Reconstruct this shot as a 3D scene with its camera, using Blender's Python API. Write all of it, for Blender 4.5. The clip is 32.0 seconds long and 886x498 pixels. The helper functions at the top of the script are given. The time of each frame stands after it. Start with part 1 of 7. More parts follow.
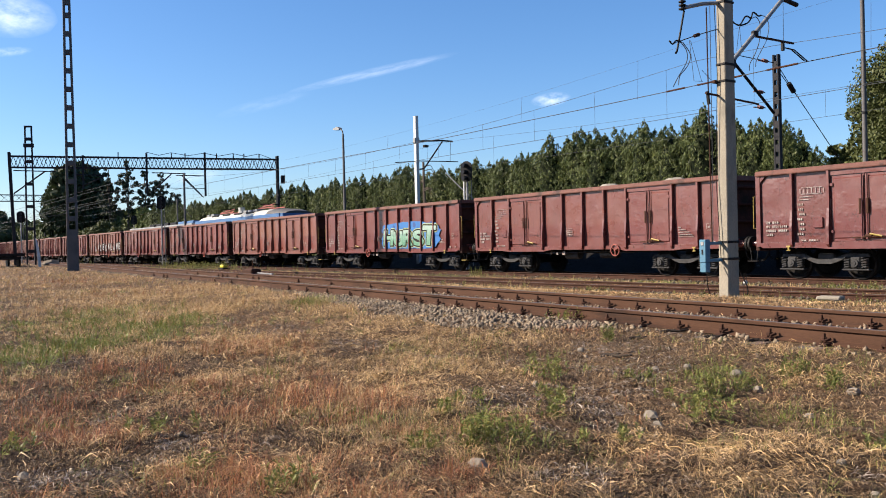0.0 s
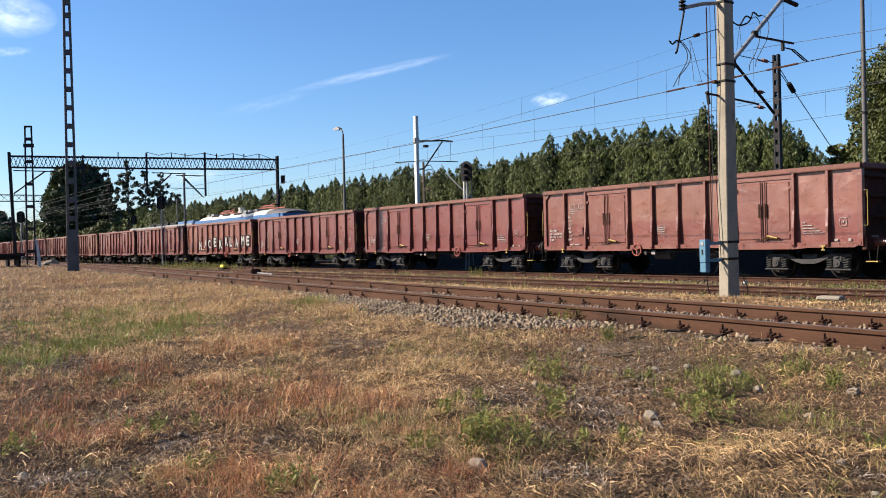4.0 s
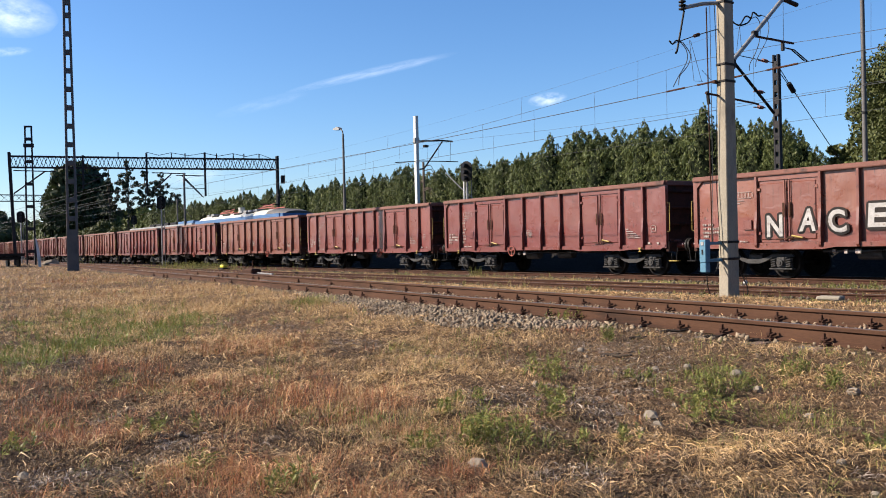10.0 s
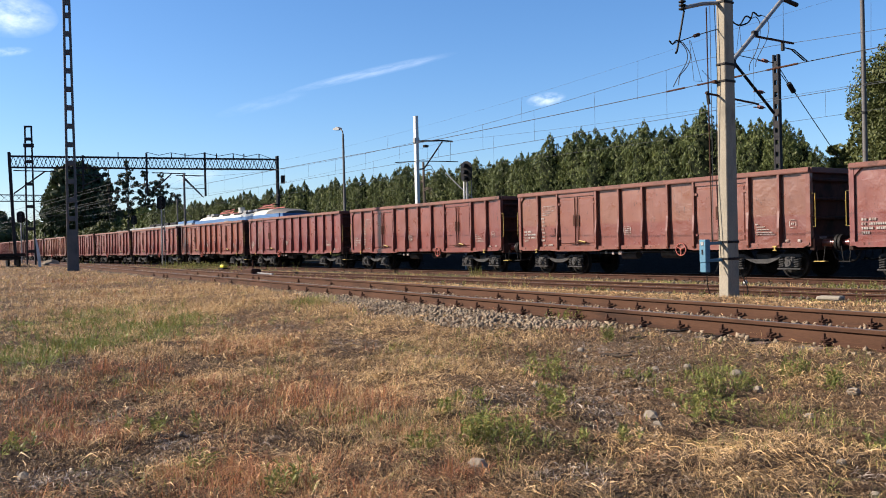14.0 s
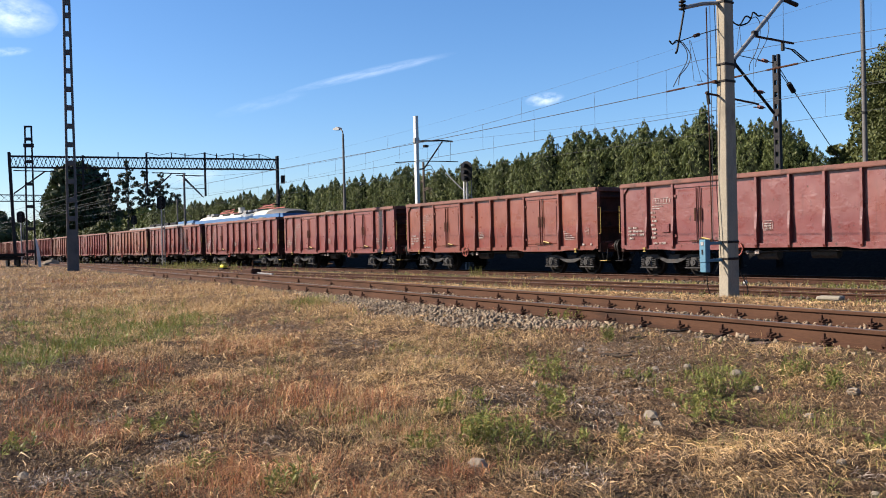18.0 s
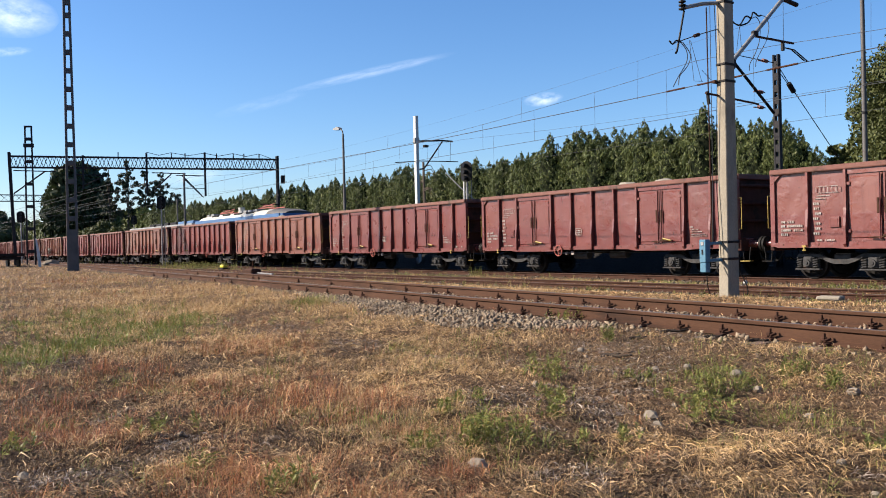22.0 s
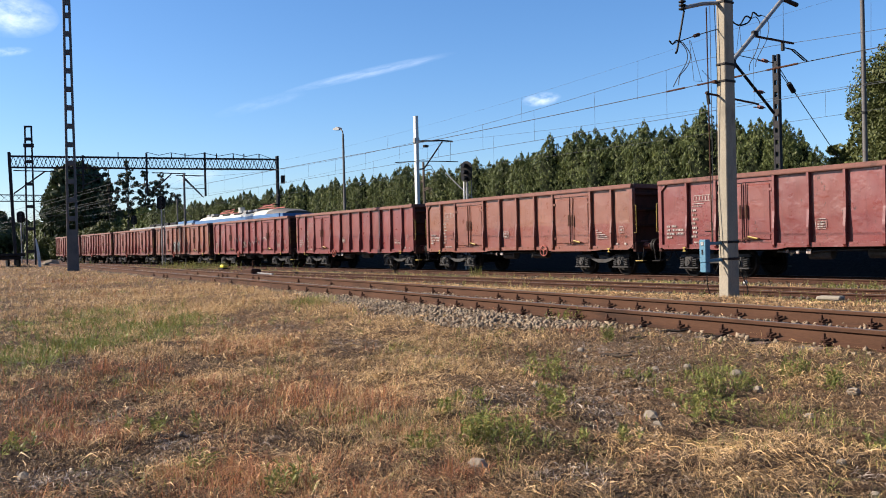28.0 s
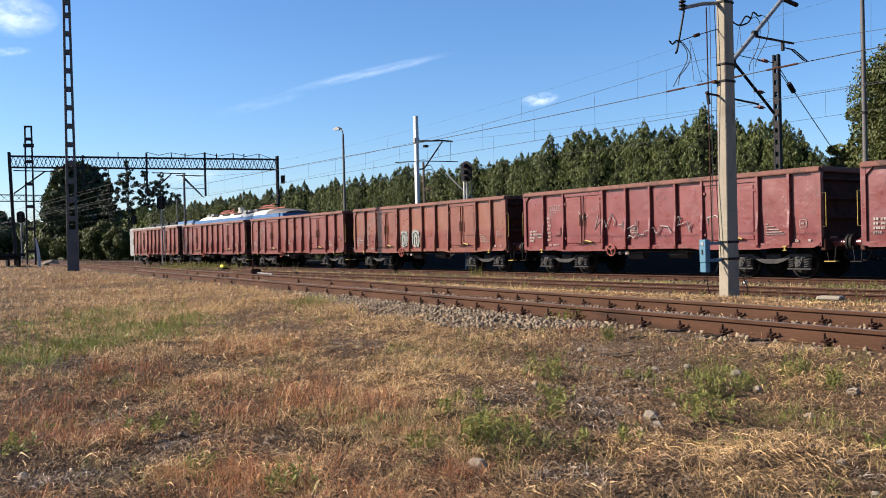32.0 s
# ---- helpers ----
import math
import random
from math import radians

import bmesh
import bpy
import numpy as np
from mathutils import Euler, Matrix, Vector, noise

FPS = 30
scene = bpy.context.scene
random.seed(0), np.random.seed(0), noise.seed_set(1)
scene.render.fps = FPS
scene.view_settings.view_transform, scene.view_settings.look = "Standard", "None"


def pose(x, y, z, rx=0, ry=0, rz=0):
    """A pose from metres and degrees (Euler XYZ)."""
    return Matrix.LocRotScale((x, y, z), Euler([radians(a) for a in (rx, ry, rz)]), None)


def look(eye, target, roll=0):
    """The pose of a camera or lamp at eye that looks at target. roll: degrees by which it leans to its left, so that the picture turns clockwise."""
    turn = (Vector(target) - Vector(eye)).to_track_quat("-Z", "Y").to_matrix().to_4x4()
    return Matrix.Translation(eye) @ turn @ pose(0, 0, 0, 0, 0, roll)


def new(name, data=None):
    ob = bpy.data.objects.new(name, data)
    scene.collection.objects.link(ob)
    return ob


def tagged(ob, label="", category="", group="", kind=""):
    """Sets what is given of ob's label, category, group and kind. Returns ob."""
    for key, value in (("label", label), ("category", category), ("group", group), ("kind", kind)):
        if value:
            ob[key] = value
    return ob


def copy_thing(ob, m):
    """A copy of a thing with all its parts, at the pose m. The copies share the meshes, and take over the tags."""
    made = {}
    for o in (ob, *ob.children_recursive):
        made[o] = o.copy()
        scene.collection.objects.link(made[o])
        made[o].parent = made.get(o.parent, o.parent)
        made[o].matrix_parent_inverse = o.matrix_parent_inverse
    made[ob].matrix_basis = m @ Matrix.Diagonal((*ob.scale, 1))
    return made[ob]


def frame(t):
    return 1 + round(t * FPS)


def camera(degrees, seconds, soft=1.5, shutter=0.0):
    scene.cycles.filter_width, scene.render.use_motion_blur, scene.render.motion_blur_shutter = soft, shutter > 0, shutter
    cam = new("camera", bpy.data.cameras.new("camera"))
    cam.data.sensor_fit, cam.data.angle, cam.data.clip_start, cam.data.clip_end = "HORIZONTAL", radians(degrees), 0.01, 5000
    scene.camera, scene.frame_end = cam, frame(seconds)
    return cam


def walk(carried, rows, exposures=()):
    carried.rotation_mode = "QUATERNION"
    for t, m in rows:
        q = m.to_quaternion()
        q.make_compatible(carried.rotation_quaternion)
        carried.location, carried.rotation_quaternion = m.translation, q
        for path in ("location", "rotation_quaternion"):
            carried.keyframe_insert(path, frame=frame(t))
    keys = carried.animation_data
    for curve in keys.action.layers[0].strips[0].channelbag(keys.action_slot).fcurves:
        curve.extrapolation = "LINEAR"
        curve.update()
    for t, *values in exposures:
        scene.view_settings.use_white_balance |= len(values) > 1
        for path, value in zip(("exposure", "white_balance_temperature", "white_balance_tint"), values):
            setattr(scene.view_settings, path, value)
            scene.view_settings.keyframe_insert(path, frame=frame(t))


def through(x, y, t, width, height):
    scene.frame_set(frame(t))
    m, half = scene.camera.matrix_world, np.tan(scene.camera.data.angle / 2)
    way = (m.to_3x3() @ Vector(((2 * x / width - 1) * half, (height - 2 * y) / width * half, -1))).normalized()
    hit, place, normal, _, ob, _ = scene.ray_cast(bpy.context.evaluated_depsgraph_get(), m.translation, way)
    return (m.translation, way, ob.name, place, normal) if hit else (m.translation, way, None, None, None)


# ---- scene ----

# ---- camera: on a tripod beside the yard, one pose for the whole clip ----
EYE = Vector((0.0, 0.0, 1.2736))
AIM = Vector((-math.sin(0.9645) * math.cos(0.0062), math.cos(0.9645) * math.cos(0.0062), -math.sin(0.0062)))
CAM_POSE = look(EYE, EYE + AIM * 20, -1.364)
cam = camera(53.787, 32.0, 0.95)
walk(cam, [(0.0, CAM_POSE), (32.0, CAM_POSE)], exposures=[(0.0, 1.4, 6160, 14), (32.0, 1.4, 6160, 14)])

# ---- daylight: low summer sun from behind and to the left of the tripod ----
SUN_AZ = radians(217)     # clockwise from +y
SUN_EL = radians(31)
world = bpy.data.worlds.new("sky")
scene.world = world
world.use_nodes = True
wn = world.node_tree
wn.nodes.clear()
w_out = wn.nodes.new("ShaderNodeOutputWorld")
w_bg = wn.nodes.new("ShaderNodeBackground")
w_sky = wn.nodes.new("ShaderNodeTexSky")
w_sky.sky_type = "NISHITA"
w_sky.sun_disc = False
w_sky.sun_elevation = SUN_EL
w_sky.sun_rotation = SUN_AZ
w_sky.altitude = 120
w_sky.air_density = 1.0
w_sky.dust_density = 0.6
w_sky.ozone_density = 5.0
w_bg.inputs["Strength"].default_value = 0.064
w_hue = wn.nodes.new("ShaderNodeHueSaturation")
w_hue.inputs["Saturation"].default_value = 1.12
wn.links.new(w_sky.outputs[0], w_hue.inputs["Color"])
wn.links.new(w_hue.outputs[0], w_bg.inputs["Color"])
wn.links.new(w_bg.outputs[0], w_out.inputs["Surface"])

sun_data = bpy.data.lights.new("sun", "SUN")
sun_data.energy = 5.0
sun_data.angle = radians(0.53)
sun_data.color = (1.0, 0.87, 0.68)
sun = new("sun", sun_data)
sun_dir = Vector((math.sin(SUN_AZ) * math.cos(SUN_EL), math.cos(SUN_AZ) * math.cos(SUN_EL), math.sin(SUN_EL)))
sun.matrix_world = look(sun_dir * 100, (0, 0, 0))


# ---- small mesh builder ----
class Geo:
    """Collects vertices and faces of one part."""

    def __init__(self):
        self.v, self.f = [], []

    def add(self, verts, faces):
        b = len(self.v)
        self.v.extend([tuple(p) for p in verts])
        self.f.extend([tuple(i + b for i in q) for q in faces])
        return self

    def box(self, cx, cy, cz, sx, sy, sz, ch=0.0, m=None):
        """A box with chamfered edges."""
        hx, hy, hz = sx / 2, sy / 2, sz / 2
        ch = min(ch, hx * 0.8, hy * 0.8, hz * 0.8)
        if ch <= 0:
            vs = [(x, y, z) for z in (-hz, hz) for y in (-hy, hy) for x in (-hx, hx)]
            fs = [(0, 2, 3, 1), (4, 5, 7, 6), (0, 1, 5, 4), (2, 6, 7, 3), (0, 4, 6, 2), (1, 3, 7, 5)]
        else:
            vs, idx = [], {}
            for ix in (-1, 1):
                for iy in (-1, 1):
                    for iz in (-1, 1):
                        for ax in range(3):
                            p = [ix * (hx - ch), iy * (hy - ch), iz * (hz - ch)]
                            p[ax] = (ix * hx, iy * hy, iz * hz)[ax]
                            idx[ix, iy, iz, ax] = len(vs)
                            vs.append(tuple(p))
            fs = []
            for s in (-1, 1):
                fs.append([idx[s, a, b, 0] for a, b in ((-1, -1), (1, -1), (1, 1), (-1, 1))][::s])
                fs.append([idx[a, s, b, 1] for a, b in ((-1, -1), (1, -1), (1, 1), (-1, 1))][::-s])
                fs.append([idx[a, b, s, 2] for a, b in ((-1, -1), (1, -1), (1, 1), (-1, 1))][::s])
            for a in (-1, 1):
                for b in (-1, 1):
                    q = [idx[-1, a, b, 1], idx[1, a, b, 1], idx[1, a, b, 2], idx[-1, a, b, 2]]
                    fs.append(q if a * b > 0 else q[::-1])
                    q = [idx[a, -1, b, 0], idx[a, 1, b, 0], idx[a, 1, b, 2], idx[a, -1, b, 2]]
                    fs.append(q[::-1] if a * b > 0 else q)
                    q = [idx[a, b, -1, 0], idx[a, b, 1, 0], idx[a, b, 1, 1], idx[a, b, -1, 1]]
                    fs.append(q if a * b > 0 else q[::-1])
                    for c in (-1, 1):
                        q = [idx[a, b, c, 0], idx[a, b, c, 1], idx[a, b, c, 2]]
                        fs.append(q if a * b * c > 0 else q[::-1])
        c = Vector((cx, cy, cz))
        if m is not None:
            vs = [m @ Vector(p) + c for p in vs]
        else:
            vs = [(p[0] + cx, p[1] + cy, p[2] + cz) for p in vs]
        return self.add(vs, fs)

    def bar(self, p, q, w, h, ch=0.0, up=(0, 0, 1)):
        """A box from p to q of section w by h."""
        p, q = Vector(p), Vector(q)
        d = q - p
        n = d.length
        d.normalize()
        u = Vector(up)
        if abs(d.dot(u)) > 0.98:
            u = Vector((0, 1, 0))
        s = d.cross(u).normalized()
        u = s.cross(d)
        m = Matrix((d, s, u)).transposed()
        c = (p + q) / 2
        return self.box(c.x, c.y, c.z, n, w, h, ch, m)

    def tube(self, pts, r, n=8, caps=True, r2=None):
        """A round tube through the points; r2 is the radius at the end."""
        pts = [Vector(p) for p in pts]
        k = len(pts)
        b = len(self.v)
        last = None
        for i, p in enumerate(pts):
            d = (pts[min(i + 1, k - 1)] - pts[max(i - 1, 0)]).normalized()
            if last is None:
                s = d.cross(Vector((0, 0, 1)) if abs(d.z) < 0.9 else Vector((0, 1, 0))).normalized()
            else:
                s = (last - d * last.dot(d)).normalized()
            last = s
            t = d.cross(s)
            rr = r if r2 is None else r + (r2 - r) * i / (k - 1)
            for j in range(n):
                a = 2 * math.pi * j / n
                self.v.append(tuple(p + (s * math.cos(a) + t * math.sin(a)) * rr))
        for i in range(k - 1):
            for j in range(n):
                self.f.append((b + i * n + j, b + i * n + (j + 1) % n, b + (i + 1) * n + (j + 1) % n, b + (i + 1) * n + j))
        if caps:
            self.f.append(tuple(b + j for j in range(n))[::-1])
            self.f.append(tuple(b + (k - 1) * n + j for j in range(n)))
        return self

    def hose(self, pts, r, n=6, sub_=5):
        """A tube through a smooth curve over the points."""
        p = [Vector(q) for q in pts]
        p = [p[0] * 2 - p[1]] + p + [p[-1] * 2 - p[-2]]
        out = []
        for i in range(1, len(p) - 2):
            for k in range(sub_):
                t = k / sub_
                out.append(0.5 * ((2 * p[i]) + (p[i + 1] - p[i - 1]) * t + (2 * p[i - 1] - 5 * p[i] + 4 * p[i + 1] - p[i + 2]) * t * t + (3 * p[i] - p[i - 1] - 3 * p[i + 1] + p[i + 2]) * t ** 3))
        out.append(p[-2])
        return self.tube(out, r, n)

    def ring(self, c, axis, r, tr, n=20, m=6):
        """A torus round the axis."""
        c, ax = Vector(c), Vector(axis).normalized()
        s = ax.orthogonal().normalized()
        t = ax.cross(s)
        b = len(self.v)
        for i in range(n):
            a = 2 * math.pi * i / n
            o = s * math.cos(a) + t * math.sin(a)
            for j in range(m):
                e = 2 * math.pi * j / m
                self.v.append(tuple(c + o * (r + tr * math.cos(e)) + ax * tr * math.sin(e)))
        for i in range(n):
            for j in range(m):
                self.f.append((b + i * m + j, b + ((i + 1) % n) * m + j, b + ((i + 1) % n) * m + (j + 1) % m, b + i * m + (j + 1) % m))
        return self

    def prism(self, outline, a, b, axis="x"):
        """Extrudes a closed outline of (u, v) from a to b along the axis."""
        n = len(outline)
        put = {"x": lambda t, u, v: (t, u, v), "y": lambda t, u, v: (u, t, v), "z": lambda t, u, v: (u, v, t)}[axis]
        vs = [put(a, u, v) for u, v in outline] + [put(b, u, v) for u, v in outline]
        fs = [(i, (i + 1) % n, n + (i + 1) % n, n + i) for i in range(n)] + [tuple(range(n))[::-1], tuple(range(n, 2 * n))]
        return self.add(vs, fs)

    def rock(self, c, sx, sy, sz, rng):
        """A faceted stone."""
        k = []
        for la, cnt in ((-0.75, 5), (0.1, 7), (0.75, 5)):
            off = rng.random() * 6
            for i in range(cnt):
                a = off + 2 * math.pi * i / cnt
                q = math.sqrt(1 - la * la) * (0.8 + 0.35 * rng.random())
                k.append((q * math.cos(a), q * math.sin(a), la * (0.85 + 0.3 * rng.random())))
        k.append((0, 0, 0.95))
        vs = [(c[0] + x * sx, c[1] + y * sy, c[2] + z * sz) for x, y, z in k]
        bm = bmesh.new()
        for p in vs:
            bm.verts.new(p)
        out = bmesh.ops.convex_hull(bm, input=bm.verts)
        bm.verts.ensure_lookup_table()
        bm.verts.index_update()
        gone = {v.index for v in out["geom_interior"] if isinstance(v, bmesh.types.BMVert)}
        self.add([v.co[:] for v in bm.verts], [[v.index for v in f.verts] for f in bm.faces])
        bm.free()
        return self

    def mesh(self, name, smooth=None):
        me = bpy.data.meshes.new(name)
        me.from_pydata(self.v, [], self.f)
        if smooth:
            me.shade_smooth()
            me.set_sharp_from_angle(angle=radians(smooth))
        me.update()
        return me


def part(name, geo, material, parent=None, label="", smooth=None):
    """One mesh object, under a thing or a part where a parent is given."""
    me = geo if isinstance(geo, bpy.types.Mesh) else geo.mesh(name, smooth)
    if material is not None and not me.materials:
        me.materials.append(material)
    ob = new(name, me)
    if parent is not None:
        ob.parent = parent
    if label:
        tagged(ob, label)
    return ob


def thing(name, m, label, category, group="", kind=""):
    """An empty at a thing's base."""
    ob = new(name)
    ob.empty_display_size = 0.3
    ob.matrix_basis = m
    return tagged(ob, label, category, group, kind)


# ---- materials ----
def nodes_of(name):
    m = bpy.data.materials.new(name)
    m.use_nodes = True
    t = m.node_tree
    return m, t, t.nodes["Principled BSDF"]


def ramp(t, fac, stops):
    r = t.nodes.new("ShaderNodeValToRGB")
    e = r.color_ramp.elements
    while len(e) < len(stops):
        e.new(0.5)
    for k, (pos, col) in zip(e, stops):
        k.position = pos
        k.color = (*col, 1) if len(col) == 3 else col
    t.links.new(fac, r.inputs["Fac"])
    return r.outputs["Color"]


def mix(t, fac, a, b, mode="MIX"):
    n = t.nodes.new("ShaderNodeMix")
    n.data_type = "RGBA"
    n.blend_type = mode
    for s, val in ((n.inputs[0], fac), (n.inputs[6], a), (n.inputs[7], b)):
        if isinstance(val, (int, float)):
            s.default_value = val
        elif isinstance(val, tuple):
            s.default_value = (*val, 1)
        else:
            t.links.new(val, s)
    return n.outputs[2]


def noise_tex(t, vec, scale, detail=4.0, rough=0.6):
    n = t.nodes.new("ShaderNodeTexNoise")
    n.inputs["Scale"].default_value = scale
    n.inputs["Detail"].default_value = detail
    n.inputs["Roughness"].default_value = rough
    if vec is not None:
        t.links.new(vec, n.inputs["Vector"])
    return n.outputs["Fac"]


def coords(t, shift=True, stretch=(1, 1, 1)):
    """Object coordinates, shifted by each object's own random number."""
    c = t.nodes.new("ShaderNodeTexCoord").outputs["Object"]
    mp = t.nodes.new("ShaderNodeMapping")
    mp.inputs["Scale"].default_value = stretch
    t.links.new(c, mp.inputs["Vector"])
    if shift:
        info = t.nodes.new("ShaderNodeObjectInfo")
        k = t.nodes.new("ShaderNodeMath")
        k.operation = "MULTIPLY"
        k.inputs[1].default_value = 37.0
        t.links.new(info.outputs["Random"], k.inputs[0])
        cb = t.nodes.new("ShaderNodeCombineXYZ")
        for i in range(3):
            t.links.new(k.outputs[0], cb.inputs[i])
        t.links.new(cb.outputs[0], mp.inputs["Location"])
    return mp.outputs["Vector"]


def bump(t, bsdf, height, strength, dist):
    b = t.nodes.new("ShaderNodeBump")
    b.inputs["Strength"].default_value = strength
    b.inputs["Distance"].default_value = dist
    t.links.new(height, b.inputs["Height"])
    t.links.new(b.outputs["Normal"], bsdf.inputs["Normal"])


def surface(name, a, b, rough=0.7, metal=0.0, scale=6.0, fine=60.0, stain=None, stain_at=0.62, relief=0.3, dist=0.01, stretch=(1, 1, 1), shift=True):
    """Two tones at a coarse scale, a fine grain and, where given, stains of a third colour."""
    m, t, s = nodes_of(name)
    vec = coords(t, shift, stretch)
    big = noise_tex(t, vec, scale)
    small = noise_tex(t, vec, fine, 3)
    col = ramp(t, big, [(0.3, a), (0.7, b)])
    col = mix(t, 0.25, col, ramp(t, small, [(0.3, tuple(c * 0.6 for c in a)), (0.7, tuple(min(1, c * 1.35) for c in b))]))
    if stain:
        where = ramp(t, noise_tex(t, vec, scale * 0.7, 6, 0.7), [(stain_at - 0.06, (0, 0, 0)), (stain_at + 0.08, (1, 1, 1))])
        col = mix(t, where, col, stain)
    t.links.new(col, s.inputs["Base Color"])
    s.inputs["Roughness"].default_value = rough
    s.inputs["Metallic"].default_value = metal
    if max(b) < 0.08:
        s.inputs["Specular IOR Level"].default_value = 0.12   # dark tones get little gloss
    bump(t, s, small, relief, dist)
    return m


def wagon_paint():
    """Iron-oxide paint: each wagon's own tone, a lower band (recoat and painted reflection), dents, dust, rust chips
    and chalky wear.
    """
    m, t, s = nodes_of("wagon_paint")
    info = t.nodes.new("ShaderNodeObjectInfo")
    vec = coords(t)
    col = info.outputs["Color"]
    big = noise_tex(t, vec, 0.9, 5, 0.6)
    dusty = mix(t, 1.0, col, (1.1, 1.16, 1.12), "MULTIPLY")
    col = mix(t, ramp(t, big, [(0.4, (0, 0, 0)), (0.62, (1, 1, 1))]), col, dusty)
    old = mix(t, 1.0, col, (0.84, 0.82, 0.84), "MULTIPLY")
    col = mix(t, ramp(t, noise_tex(t, vec, 1.6, 6, 0.7), [(0.5, (0, 0, 0)), (0.64, (0.7, 0.7, 0.7))]), col, old)
    # lower band with an uneven upper edge, as strong as the object colour's alpha says: a fresher crimson coat on tan
    # wagons; on the rest it paints in how the sky's reflection fades downwards
    raw = t.nodes.new("ShaderNodeTexCoord").outputs["Object"]
    sep = t.nodes.new("ShaderNodeSeparateXYZ")
    t.links.new(raw, sep.inputs[0])
    edge = t.nodes.new("ShaderNodeMath")
    edge.operation = "MULTIPLY_ADD"
    edge.inputs[1].default_value = 0.22
    t.links.new(noise_tex(t, vec, 1.3, 5, 0.6), edge.inputs[0])
    t.links.new(sep.outputs["Z"], edge.inputs[2])
    low = t.nodes.new("ShaderNodeMapRange")
    low.inputs["From Min"].default_value = 2.0
    low.inputs["From Max"].default_value = 1.93
    t.links.new(edge.outputs[0], low.inputs["Value"])
    much = t.nodes.new("ShaderNodeMath")
    much.operation = "MULTIPLY"
    t.links.new(low.outputs["Result"], much.inputs[0])
    t.links.new(info.outputs["Alpha"], much.inputs[1])
    col = mix(t, much.outputs[0], col, mix(t, 1.0, col, (0.86, 0.62, 0.72), "MULTIPLY"))
    # runs of rust and soot
    streak = coords(t, True, (6.0, 6.0, 0.45))
    col = mix(t, ramp(t, noise_tex(t, streak, 1.6, 6, 0.72), [(0.54, (0, 0, 0)), (0.76, (0.5, 0.5, 0.5))]), col, (0.035, 0.013, 0.010))
    # chalky scuffs
    scuff = coords(t, True, (0.7, 0.7, 2.2))
    col = mix(t, ramp(t, noise_tex(t, scuff, 2.4, 8, 0.8), [(0.68, (0, 0, 0)), (0.73, (0.6, 0.6, 0.6))]), col, (0.19, 0.125, 0.115))
    # chips down to dark rust, in slanting clusters
    chip = coords(t, True, (1.6, 1.6, 0.8))
    col = mix(t, ramp(t, noise_tex(t, chip, 3.2, 9, 0.78), [(0.605, (0, 0, 0)), (0.635, (0.85, 0.85, 0.85))]), col, (0.026, 0.011, 0.008))
    t.links.new(col, s.inputs["Base Color"])
    rgh = ramp(t, noise_tex(t, vec, 2.0, 4, 0.6), [(0.35, (0.27, 0.27, 0.27)), (0.65, (0.4, 0.4, 0.4))])
    t.links.new(rgh, s.inputs["Roughness"])
    s.inputs["Specular IOR Level"].default_value = 0.6
    # mostly flat sheet with single crisp dents
    dents = ramp(t, noise_tex(t, vec, 3.4, 2.0, 0.5), [(0.52, (0, 0, 0)), (0.72, (1, 1, 1))])
    bump(t, s, dents, 0.2, 0.022)
    return m


